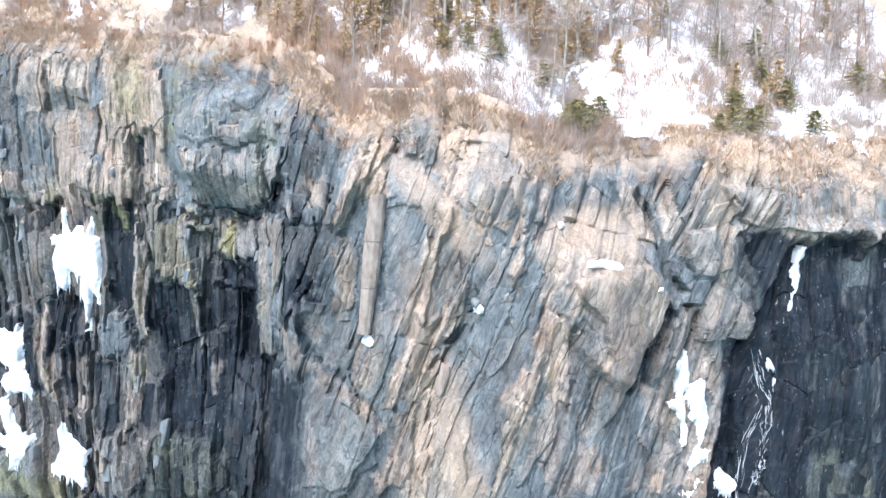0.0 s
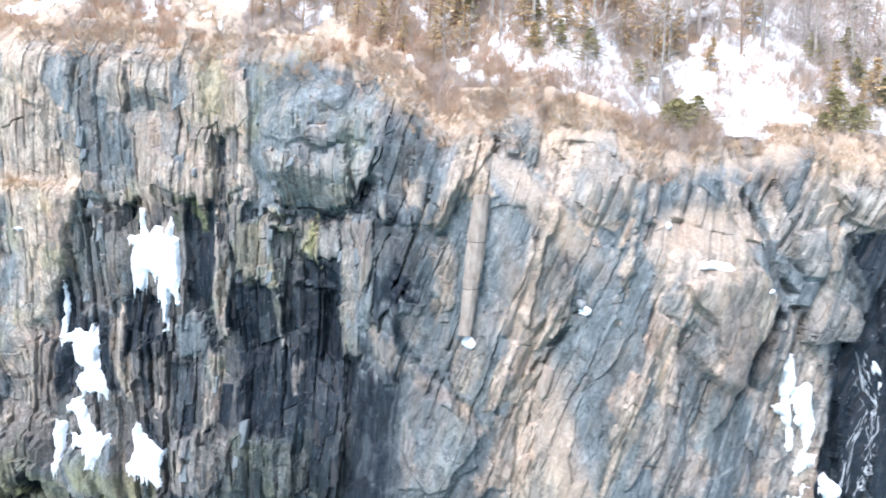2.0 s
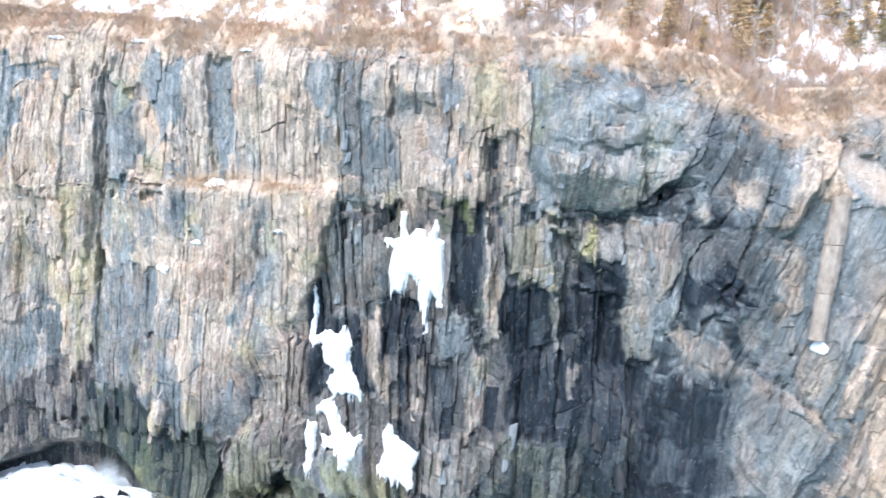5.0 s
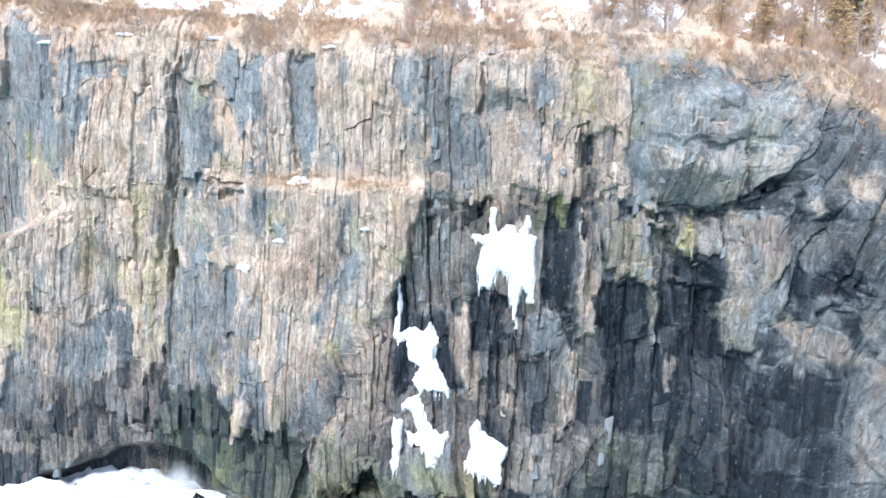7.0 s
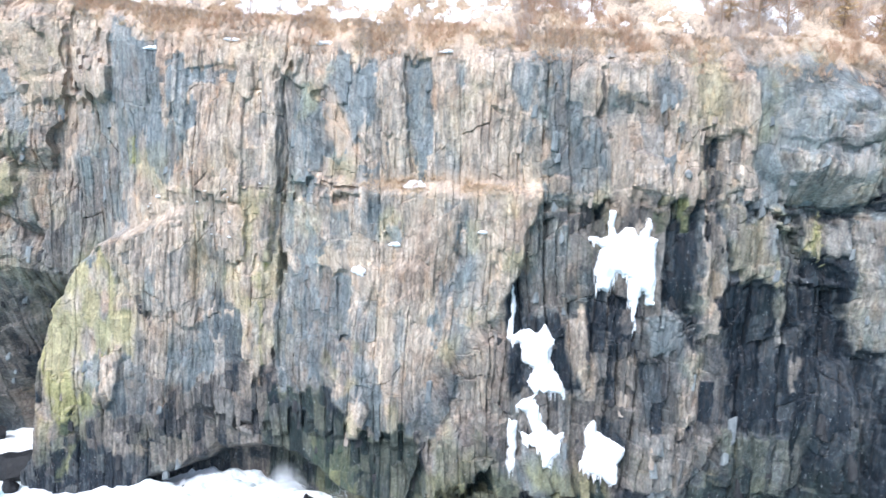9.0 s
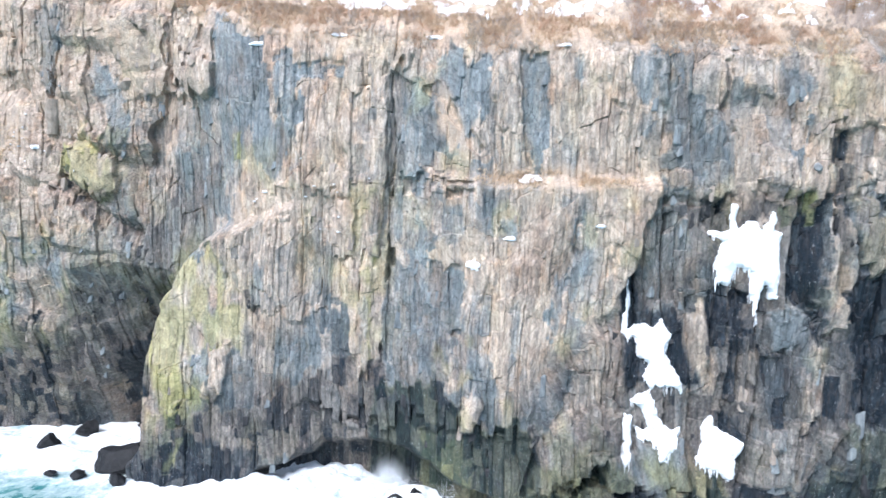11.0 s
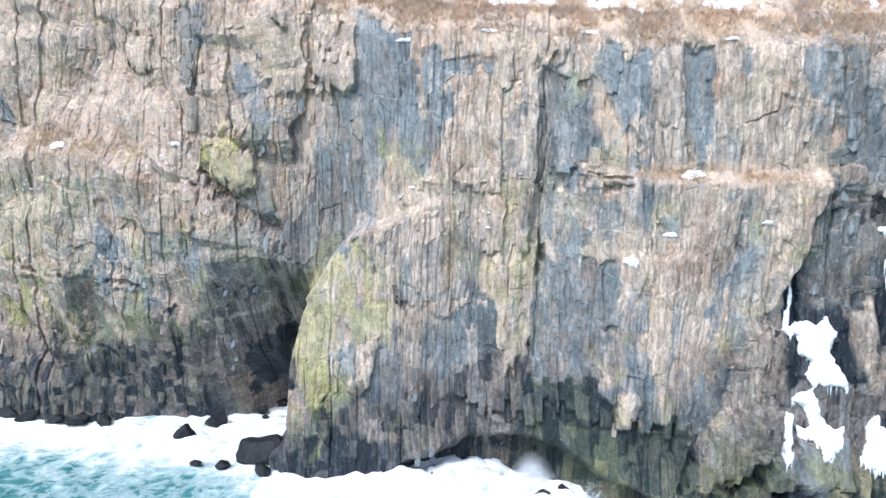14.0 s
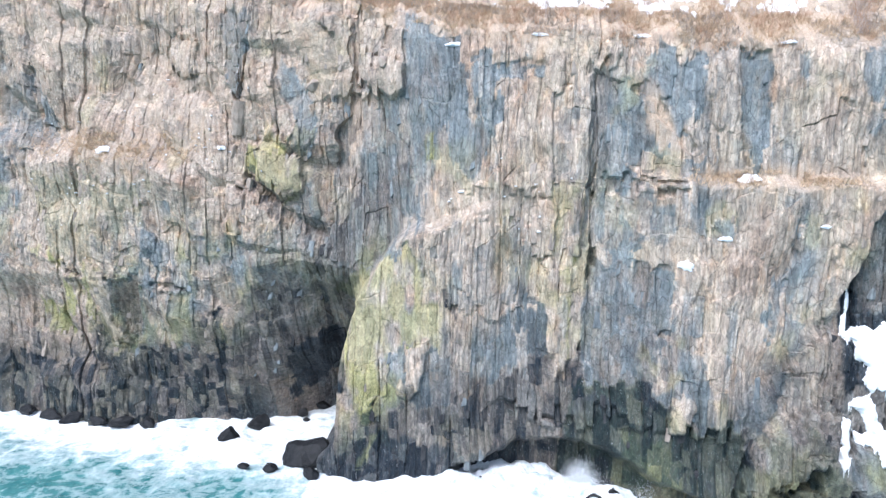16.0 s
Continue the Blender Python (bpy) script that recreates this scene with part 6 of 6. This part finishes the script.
for x, y, sx, sy, sz in ((-93.2, 18.0, 1.9, 1.5, 1.5), (-92.8, 12.6, 1.5, 1.3, 1.5), (-94.8, 8.9, 1.4, 1.2, 1.5), (-85.3, 5.2, 2.5, 1.9, 2.2), (-90.4, 19.4, 0.9, 0.8, 0.5), (-89.0, 16.8, 0.8, 0.6, 0.6),
                         (-88.3, 2.7, 1.0, 0.8, 0.5), (-91.0, 2.9, 0.8, 0.6, 0.35), (-84.2, 1.6, 0.9, 0.8, 1.0), (-87.4, 19.4, 1.1, 0.9, 0.6), (-88.2, 15.0, 0.6, 0.5, 0.4), (-66.4, 0.0, 0.9, 0.8, 0.8),
                         (-64.7, 1.6, 0.8, 0.7, 0.9), (-67.8, 0.9, 1.1, 0.9, 0.9), (-91.6, 22.0, 0.9, 0.8, 0.6), (-58.6, -1.2, 1.0, 0.8, 1.1), (-57.0, -0.9, 0.8, 0.7, 1.2),
                         (-121.0, 14.6, 1.8, 0.9, 0.8), (-117.6, 13.9, 2.0, 0.9, 0.9), (-114.2, 13.0, 1.8, 0.8, 1.0), (-111.3, 12.6, 1.6, 0.8, 0.9), (-108.4, 12.4, 1.7, 0.8, 0.7), (-105.4, 12.4, 1.5, 0.8, 0.8),
                         (-102.4, 14.8, 1.5, 0.9, 0.8)):
    sea_rock(x, y, sx, sy, sz, rng)


# ---- melt stream and spray ----
def trickle(points, label, rng, wide=0.22):
    """Thin broken strands of water that run down along a line of points."""
    bm = bmesh.new()
    line = np.array(points, float)
    t = np.linspace(0, len(line) - 1, 40)
    px, pz = np.interp(t, range(len(line)), line[:, 0]), np.interp(t, range(len(line)), line[:, 1])
    for _ in range(70):
        a = rng.randrange(0, 37)
        n = min(40 - a, rng.randrange(2, 6))
        off, pts = rng.gauss(0, wide), []
        for k in range(a, a + n):
            off += rng.uniform(-0.06, 0.06)
            pts.append((px[k] + off, at_cliff(px[k] + off, pz[k]) - 0.03, pz[k]))
        r = rng.uniform(0.004, 0.017)
        tube(bm, pts, [r * (0.3 + 0.9 * math.sin(math.pi * (k + 0.5) / n)) * rng.uniform(0.5, 1.2) for k in range(n)], 5)
    tagged(part("trickle", bm, FOAM), label, "waterfall")


FOAM = snow_material("white_water", (0.80, 0.83, 0.86))
trickle([(13.3, 20.6), (13.9, 18.6), (14.3, 17.6), (13.2, 15.4), (12.9, 12.5), (12.4, 9.5)], "thin white stream of meltwater over black rock", rng)
trickle([(14.2, 17.4), (14.0, 14.5), (13.6, 12.8)], "thin white thread of meltwater over black rock", rng, 0.15)
trickle([(-93.1, 39.0), (-93.2, 37.2), (-93.4, 35.4)], "thin white meltwater thread in a cliff gully", rng, 0.08)


def spray(x, y, w, h, count, seed, label):
    """A burst of droplets and torn foam thrown up by a wave."""
    r = np.random.default_rng(seed)
    t = r.random(count) ** 1.6
    a = r.normal(0, 1, count)
    c = np.stack([x + a * w * (0.35 + 0.65 * t), y + r.normal(0, 0.5, count), 0.1 + t * h * np.exp(-0.35 * a * a)], -1)
    size = (0.006 + 0.026 * r.random(count) ** 3) * (1.15 - t)
    tet = np.array([(1, 1, 1), (1, -1, -1), (-1, 1, -1), (-1, -1, 1)], float)
    turn = np.linalg.qr(r.normal(size=(count, 3, 3)))[0]
    v = c[:, None, :] + np.einsum("ij,njk->nik", tet, turn) * size[:, None, None] * np.array([1, 1, 1.5])
    f = (np.arange(count)[:, None, None] * 4 + np.array([(0, 1, 2), (0, 3, 1), (0, 2, 3), (1, 3, 2)])[None]).reshape(-1, 3)
    me = bpy.data.meshes.new("spray")
    me.from_pydata(v.reshape(-1, 3).tolist(), [], f.tolist())
    me.materials.append(FOAM)
    tagged(new("spray", me), label, "spray", kind="stuff")


spray(-53.4, 0.6, 1.1, 3.8, 30000, 1, "burst of white spray against the rock foot")
spray(-59.4, 1.6, 1.5, 3.2, 30000, 2, "burst of white spray against the rock foot")


# ---- snow on the slope ----
def build_snow_cover():
    xs, ss = np.arange(-123, 26.9, 0.2), np.arange(0.0, 15, 0.16)
    x, s = np.meshgrid(xs, ss)
    y, z = slope(x, s)
    want = 0.2 + 0.4 * spot(x, s, -2.0, 4.5, 4.0, 2.6) + 0.24 * spot(x, s, 7.2, 2.8, 2.2, 4.6) + 0.3 * spot(x, s, 14.5, 7, 3, 3) + 0.16 * step(-20, -8, x) + 0.2 * step(9, 13, x) * step(0.6, 2, s)
    want += 0.2 * step(-38, -44, x) + 0.12 * spot(x, s, -33, 4, 3, 4) + 0.04 + 0.1 * step(-30, -24, x) * (1 - step(-14, -9, x))
    want -= 0.5 * (1 - step(0.2, 1.8, s)) * (1 - spot(x, s, 7.5, 0.5, 1.8, 2)) * (1 - 0.8 * spot(x, s, 13, 0.8, 5, 2.5))
    m = want + 1.4 * (fbm(x * 0.35, s * 0.5, 65) - 0.5) + 1.15 * (fbm(x * 1.5, s * 1.6, 66) - 0.5) + 0.09 * step(-8, -4, x) + 0.06 * step(10, 13, x) + 0.25 * spot(x, s, 9.5, 6, 2.5, 2.5)
    z = z + np.clip((m - 0.5) * 0.7, -0.12, 0.3) + 0.05
    mid = (m[:-1, :-1] + m[1:, 1:]) / 2
    ob = grid_object("snow_cover", x, y - 0.05, z, SNOW, keep=mid > 0.46, smooth=True)
    tagged(ob, "patchy white snow on the slope between the trees", "snow", kind="stuff")


build_snow_cover()

# ---- plants ----
BARK_GREY = plain_material("grey_bark", (0.22, 0.185, 0.16), (0.52, 0.46, 0.40), 9, 0.9, 0.1, (1, 1, 0.3), 0.02)
BARK_BROWN = plain_material("brown_bark", (0.18, 0.12, 0.085), (0.44, 0.32, 0.23), 9, 0.9, 0.1, (1, 1, 0.3), 0.02)
TWIG = plain_material("bare_twigs", (0.36, 0.30, 0.265), (0.70, 0.61, 0.545), 3, 0.9, 0.1)
TWIG_RUST = plain_material("rusty_twigs", (0.38, 0.24, 0.16), (0.70, 0.51, 0.37), 3, 0.9, 0.1)
NEEDLE = plain_material("spruce_needles", (0.20, 0.19, 0.09), (0.50, 0.43, 0.22), 3, 0.8, 0.15)
NEEDLE_DRY = plain_material("dry_needles", (0.42, 0.29, 0.15), (0.74, 0.56, 0.34), 3, 0.8, 0.15)
STRAW = plain_material("straw_grass", (0.44, 0.32, 0.21), (0.76, 0.60, 0.44), 2, 0.9, 0.1)
STRAW_GREY = plain_material("grey_grass", (0.33, 0.27, 0.22), (0.61, 0.535, 0.46), 2, 0.9, 0.1)


def bare_tree(h, rng, bark, twig, label):
    """A leafless tree: a crooked trunk, limbs, and a crown of fine twigs."""
    base = new("bare_tree")
    tagged(base, label, "tree", "trees on the slope")
    bm, fine = bmesh.new(), bmesh.new()
    n, pts, lean = 9, [], (rng.uniform(-0.1, 0.1), rng.uniform(-0.08, 0.04))
    x = y = 0.0
    for k in range(n):
        t = k / (n - 1)
        x, y = x + rng.uniform(-0.05, 0.05) * h * 0.2, y + rng.uniform(-0.05, 0.05) * h * 0.2
        pts.append(Vector((x + lean[0] * h * t, y + lean[1] * h * t, -0.4 + (h + 0.4) * t)))
    r0 = 0.011 * h + 0.02
    tube(bm, pts, [r0 * (1.15 - t) + 0.006 for t in np.linspace(0, 1, n)], 6)
    for k in range(int(13 + 2 * h)):
        t = rng.uniform(0.22, 0.98)
        p = pts[int(t * (n - 1))].lerp(pts[min(n - 1, int(t * (n - 1)) + 1)], t * (n - 1) % 1)
        ang, ln = rng.uniform(0, 6.28), h * rng.uniform(0.10, 0.26) * (1.25 - t)
        way = Vector((math.cos(ang), math.sin(ang), rng.uniform(0.0, 0.7)))
        limb = [p, p + way * ln * 0.5 + Vector((0, 0, 0.03 * ln)), p + way * ln + Vector((rng.uniform(-0.1, 0.1), 0, 0.18)) * ln]
        rr = r0 * 0.42 * (1.2 - t)
        tube(bm, limb, [rr, rr * 0.7, rr * 0.3], 4, False)
        for _ in range(9):
            q = limb[0].lerp(limb[2], rng.uniform(0.25, 1.0))
            w2 = (way + Vector((rng.gauss(0, 0.7), rng.gauss(0, 0.7), rng.gauss(0.15, 0.5)))).normalized() * ln * rng.uniform(0.3, 0.7)
            side = w2.cross(Vector((rng.gauss(0, 1), rng.gauss(0, 1), 0.3))).normalized() * (0.008 + 0.0012 * h)
            a, b2, c = fine.verts.new(q - side), fine.verts.new(q + side), fine.verts.new(q + w2)
            fine.faces.new((a, b2, c))
            for _ in range(2):
                q2 = q + w2 * rng.uniform(0.3, 0.9)
                w3 = (w2 + Vector((rng.gauss(0, 0.6), rng.gauss(0, 0.6), rng.gauss(0, 0.6))) * w2.length) * 0.5
                fine.faces.new((fine.verts.new(q2 - side * 0.7), fine.verts.new(q2 + side * 0.7), fine.verts.new(q2 + w3)))
    part("trunk", bm, bark, base, smooth=True)
    part("crown", fine, twig, base, "bare fine twigs")
    return base


def conifer(h, rng, needle, label, spread=0.3):
    """A small wind-worn spruce: trunk and tiers of drooping sprays."""
    base = new("spruce")
    tagged(base, label, "tree", "trees on the slope")
    bm, green = bmesh.new(), bmesh.new()
    tube(bm, [(0, 0, -0.4), (0.03, 0, h * 0.5), (0.0, 0.02, h)], [0.02 * h + 0.02, 0.014 * h, 0.006], 6)
    z = 0.1 * h
    while z < h:
        t = z / h
        for _ in range(9):
            if rng.random() < 0.45:
                continue
            ang, ln = rng.uniform(0, 6.28), h * spread * (1.05 - t) * rng.uniform(0.3, 1.25)
            way = Vector((math.cos(ang), math.sin(ang), rng.uniform(-0.35, 0.25)))
            tube(bm, [(0, 0, z), Vector((0, 0, z)) + way * ln], [0.012, 0.004], 3, False)
            for _ in range(13):
                q = Vector((0, 0, z)) + way * ln * rng.uniform(0.15, 1.0)
                w = Vector((way.x + rng.gauss(0, 0.55), way.y + rng.gauss(0, 0.55), rng.gauss(-0.1, 0.4))).normalized() * rng.uniform(0.10, 0.24) * (0.7 + 0.12 * h)
                sd = w.cross(Vector((rng.gauss(0, 1), rng.gauss(0, 1), rng.gauss(0, 1)))).normalized() * 0.035
                green.faces.new([green.verts.new(p) for p in (q - sd, q + w * 0.5 - sd, q + w, q + sd)])
        z += 0.055 * h * rng.uniform(0.6, 1.4)
    part("trunk", bm, BARK_BROWN, base, smooth=True)
    part("crown", green, needle, base)
    return base


def on_slope(x, s):
    y, z = slope(np.array([float(x)]), np.array([float(s)]))
    return float(y[0]), float(z[0])


def plant_trees():
    rng = random.Random(21)
    kinds = [bare_tree(6.5, rng, BARK_GREY, TWIG, "leafless grey-barked tree on the snowy slope"), bare_tree(8.0, rng, BARK_GREY, TWIG, "tall leafless grey tree on the snowy slope"),
             bare_tree(5.0, rng, BARK_BROWN, TWIG_RUST, "leafless tree with rusty brown twigs"), bare_tree(3.2, rng, BARK_GREY, TWIG, "low leafless shrubby tree above the cliff"),
             bare_tree(4.0, rng, BARK_BROWN, TWIG_RUST, "small leafless tree with rusty twigs"),
             conifer(2.2, rng, NEEDLE, "small ragged green spruce with snow about it", 0.62), conifer(1.5, rng, NEEDLE, "low spreading green spruce at the rim", 1.05),
             conifer(4.2, rng, NEEDLE_DRY, "spruce with brown dying needles", 0.28), conifer(2.6, rng, NEEDLE_DRY, "small spruce with dry brown needles", 0.34)]
    spots = []
    for x, s, k in ((-1.2, 4.6, 1), (1.6, 3.2, 0), (-7.2, 4.2, 0), (3.6, 4.8, 1), (5.2, 6.0, 0), (6.4, 6.8, 1), (7.4, 6.6, 0), (9.2, 6.2, 0), (12.8, 4.8, 1), (14.0, 7.5, 0), (0.8, 5.8, 7), (2.9, 5.4, 7),
                    (3.2, 1.0, 6), (2.6, 1.2, 6), (4.6, 1.3, 6), (12.4, 2.0, 5), (11.2, 1.0, 6), (12.1, 1.3, 6), (13.1, 1.0, 6), (14.0, 1.6, 6), (12.8, 1.9, 6), (16.6, 3.0, 5), (15.6, 4.6, 6), (17.8, 1.4, 6), (-2.2, 2.6, 3), (2.4, 2.4, 0), (-9.4, 4.4, 8), (-10.6, 5.4, 7)):
        spots.append((x, s, k))
    for _ in range(22):
        spots.append((rng.uniform(-9, 10), rng.uniform(3.6, 9), rng.choice((7, 8, 8, 8, 5))))
    for _ in range(4):
        spots.append((rng.gauss(3.4, 0.6), rng.uniform(0.7, 1.7), 6))
    for _ in range(80):
        spots.append((rng.uniform(-27, -9), rng.uniform(1.6, 9.5), rng.choice((2, 2, 4, 4, 2, 8, 3, 3, 4, 7))))
    for _ in range(80):
        spots.append((rng.uniform(11.5, 25), rng.uniform(2.6, 11), rng.choice((3, 3, 4, 0, 5, 3, 4, 3, 3, 8))))
    for _ in range(60):
        spots.append((rng.uniform(-10, 11), rng.uniform(5.0, 12), rng.choice((0, 3, 1, 2, 0, 8, 3))))
    for _ in range(26):
        spots.append((rng.uniform(-44, -27), rng.uniform(2.5, 9), rng.choice((2, 4, 4, 3, 8))))
    for n, (x, s, k) in enumerate(spots):
        y, z = on_slope(x, s)
        size = rng.uniform(0.8, 1.2)
        m = pose(x, y, z, rng.uniform(-4, 4), rng.uniform(-5, 5), rng.uniform(0, 360)) @ Matrix.Scale(size, 4)
        ob = copy_thing(kinds[k], m)
    for k in kinds:
        for ob in (*k.children_recursive, k):
            bpy.data.objects.remove(ob)


plant_trees()


def blades(name, label, category, mat, x, y, z, per, height, width, lean, seed):
    """Many thin blades or twigs standing in tufts on the slope, as one object."""
    r = np.random.default_rng(seed)
    n = len(x) * per
    px, py, pz = (np.repeat(v, per) + r.normal(0, 0.12, n) * (1 if i < 2 else 0.3) for i, v in enumerate((x, y, z)))
    h = height * np.repeat(0.6 + 0.8 * r.random(len(x)), per) * (0.4 + 0.8 * r.random(n))
    ang = r.random(n) * 2 * np.pi
    out = lean * (0.2 + r.random(n)) * h
    tip = np.stack([px + np.cos(ang) * out, py + np.sin(ang) * out - 0.15 * h, pz + h * (0.55 + 0.45 * r.random(n))], -1)
    w = width * (0.6 + 0.8 * r.random(n))
    ang2 = r.random(n) * np.pi
    off = np.stack([np.cos(ang2) * w, np.sin(ang2) * w, 0 * w], -1)
    root = np.stack([px, py, pz - 0.05], -1)
    v = np.stack([root - off, root + off, tip], 1).reshape(-1, 3)
    me = bpy.data.meshes.new(name)
    me.vertices.add(3 * n)
    me.vertices.foreach_set("co", v.astype(np.float32).ravel())
    me.loops.add(3 * n)
    me.loops.foreach_set("vertex_index", np.arange(3 * n, dtype=np.int32))
    me.polygons.add(n)
    me.polygons.foreach_set("loop_start", np.arange(0, 3 * n, 3, dtype=np.int32))
    me.materials.append(mat)
    me.update(calc_edges=True)
    tagged(new(name, me), label, category, kind="stuff")


def build_undergrowth():
    r = np.random.default_rng(31)

    def spread(count, deep, clump, seed):
        x, s = r.uniform(-122, 26, count * 3), deep * r.random(count * 3) ** 1.3 - 0.5
        keep = (fbm(x * clump, s * clump, seed) > 0.47) & ((x < 6) | (s > 3) | (rnd(x * 91.7, s, 3) < 0.4)) & ((deep < 11 - 1e-3) | (x > -40) | (s > 3.5) | (rnd(x * 37.7, s, 4) < 0.1)) & ((x < 9) | (s > 1.6) | (rnd(x * 51.3, s, 5) < 0.35))
        return x[keep][:count], s[keep][:count]

    def cling(count, low, seed):
        x, d = r.uniform(-122, 26, count * 4), low * r.random(count * 4) ** 1.5
        keep = (fbm(x * 0.5, d * 0.6, seed) > 0.44 + 0.12 * d / low) & ((x < 9) | (rnd(x * 43.1, d, 6) < 0.5))
        x, z = x[keep][:count], (curve(RIM, x) + 0.9 - d)[keep][:count]
        return x, cliff(x, z) - 0.02, z

    def ledge(count, x1, x2, z1, z2, seed):
        x, z = r.normal((x1 + x2) / 2, (x2 - x1) / 3.4, count), r.normal((z1 + z2) / 2, (z2 - z1) / 3, count)
        keep = fbm(x * 0.6, z * 0.9, seed) > 0.46
        x, z = x[keep], z[keep]
        return x, cliff(x, z) - 0.02, z

    for label, name, mat, (x, s), per, h, w, lean, seed in (
            ("tufts of dead straw-coloured grass above the rim", "dead_grass", STRAW, spread(20000, 9, 0.35, 51), 7, 0.4, 0.03, 0.8, 32),
            ("tufts of dead grey-brown grass above the rim", "dead_grass", STRAW_GREY, spread(9000, 11, 0.3, 52), 7, 0.45, 0.03, 0.8, 33),
            ("low leafless brush with rusty twigs on the slope", "brush", TWIG_RUST, spread(3600, 11, 0.25, 53), 26, 1.1, 0.016, 0.55, 34),
            ("low leafless grey brush on the slope", "brush", TWIG, spread(4200, 12, 0.22, 54), 26, 1.2, 0.016, 0.55, 35)):
        blades(name, label, "grass" if name == "dead_grass" else "brush", mat, x, *slope(x, s), per, h, w, lean, seed)
    x, s = np.concatenate([r.uniform(-9, 26, 2600), r.uniform(11, 26, 1600)]), 0.8 + 11 * r.random(4200)
    keep = fbm(x * 0.5, s * 0.5, 68) > 0.42
    blades("brush", "thin leafless grey brush standing in the snow", "brush", TWIG, x[keep], *slope(x[keep], s[keep]), 11, 1.2, 0.014, 0.6, 41)
    blades("dead_grass", "dead grass hanging over the cliff edge", "grass", STRAW, *cling(5500, 2.6, 55), 7, 0.42, 0.03, 1.0, 36)
    blades("dead_grass", "grey dead grass hanging over the cliff edge", "grass", STRAW_GREY, *cling(4500, 3.2, 56), 7, 0.42, 0.03, 1.0, 37)
    blades("brush", "brown twigs hanging over the cliff edge", "brush", TWIG_RUST, *cling(1100, 3.5, 57), 18, 0.8, 0.016, 0.9, 38)
    blades("dead_grass", "dead grass on a ledge of the pale buttress", "grass", STRAW, *ledge(900, -51, -41, 27.7, 28.7, 58), 7, 0.35, 0.03, 1.0, 39)
    blades("dead_grass", "dead grass on the ledge of the far wall", "grass", STRAW, *ledge(1500, -116, -98, 29.3, 32.5, 59), 7, 0.35, 0.03, 1.0, 40)


build_undergrowth()


# ---- single blocks that stand proud of the jointed faces ----
def block_mesh(rng, mat):
    """An upright angular block about one metre high with chipped corners."""
    bm = bmesh.new()
    bmesh.ops.create_cube(bm, size=1.0)
    for v in bm.verts:
        v.co.x = v.co.x * (0.5 + rng.uniform(-0.2, 0.12)) + 0.12 * v.co.z
        v.co.y = v.co.y * (0.5 + rng.uniform(-0.22, 0.12)) + 0.2 * v.co.z
        v.co.z = v.co.z + rng.uniform(-0.24, 0.2)
    bmesh.ops.bevel(bm, geom=list(bm.edges), offset=0.06, segments=1, affect="EDGES")
    me = bpy.data.meshes.new("stone_block")
    bm.to_mesh(me)
    bm.free()
    me.materials.append(mat)
    return me


def varied_stone(name, dark, pale):
    k = Mat(name)
    n, fine = k.noise(2.2, 7, 0.7, (1.6, 1.6, 0.4)), k.noise(9, 5, 0.7)
    col = k.ramp(n, [(0.28, dark), (0.75, pale)])
    shade = k.ramp(k.n("ObjectInfo").outputs["Random"], [(0.0, (0.78, 0.78, 0.78)), (1.0, (1.15, 1.13, 1.1))])
    k.bump(k.math("ADD", n, k.math("MULTIPLY", fine, 0.6)), 0.7, 0.06)
    return k.done(k.mix(1.0, col, shade, "MULTIPLY"), 0.88, 0.2)


def build_blocks():
    rng = random.Random(77)
    kinds = [[block_mesh(rng, m) for _ in range(5)] for m in (
        varied_stone("block_tan", (0.18, 0.148, 0.122), (0.50, 0.44, 0.385)), varied_stone("block_blue", (0.09, 0.105, 0.118), (0.30, 0.33, 0.34)), varied_stone("block_black", (0.012, 0.014, 0.018), (0.075, 0.076, 0.08)))]
    for a, b, count in ((-124, -82, 120), (-82, -60, 50), (-60, -39, 50), (-39, -15, 110), (9, 27, 25)):
        home = FACES[a]
        xs, zs = np.array([rng.uniform(a, b) for _ in range(count)]), np.array([rng.uniform(3, 1) for _ in range(count)])
        zs = 2.5 + (curve(RIM, xs) - 5.0) * np.array([rng.random() for _ in range(count)])
        y, u, v, calm, tone, dark, lich, soil, value, run = cliff(xs, zs, True)
        for x, z, yy, t, d in zip(xs, zs, y, tone, dark):
            kind = 2 if d > 0.5 else 0 if t > 0.5 else 1
            ob = new("stone_block", rng.choice(kinds[kind]))
            w = rng.uniform(0.45, 1.0)
            lean = -18 if x > -13 else rng.uniform(-4, 4)
            ob.matrix_world = pose(x, yy + 0.24 * w, z, rng.uniform(-5, 5), -lean, rng.uniform(-14, 14)) @ Matrix.Diagonal((w * 1.25, w * 1.1, w * rng.uniform(0.9, 2.2), 1))
            ob.parent = home


build_blocks()
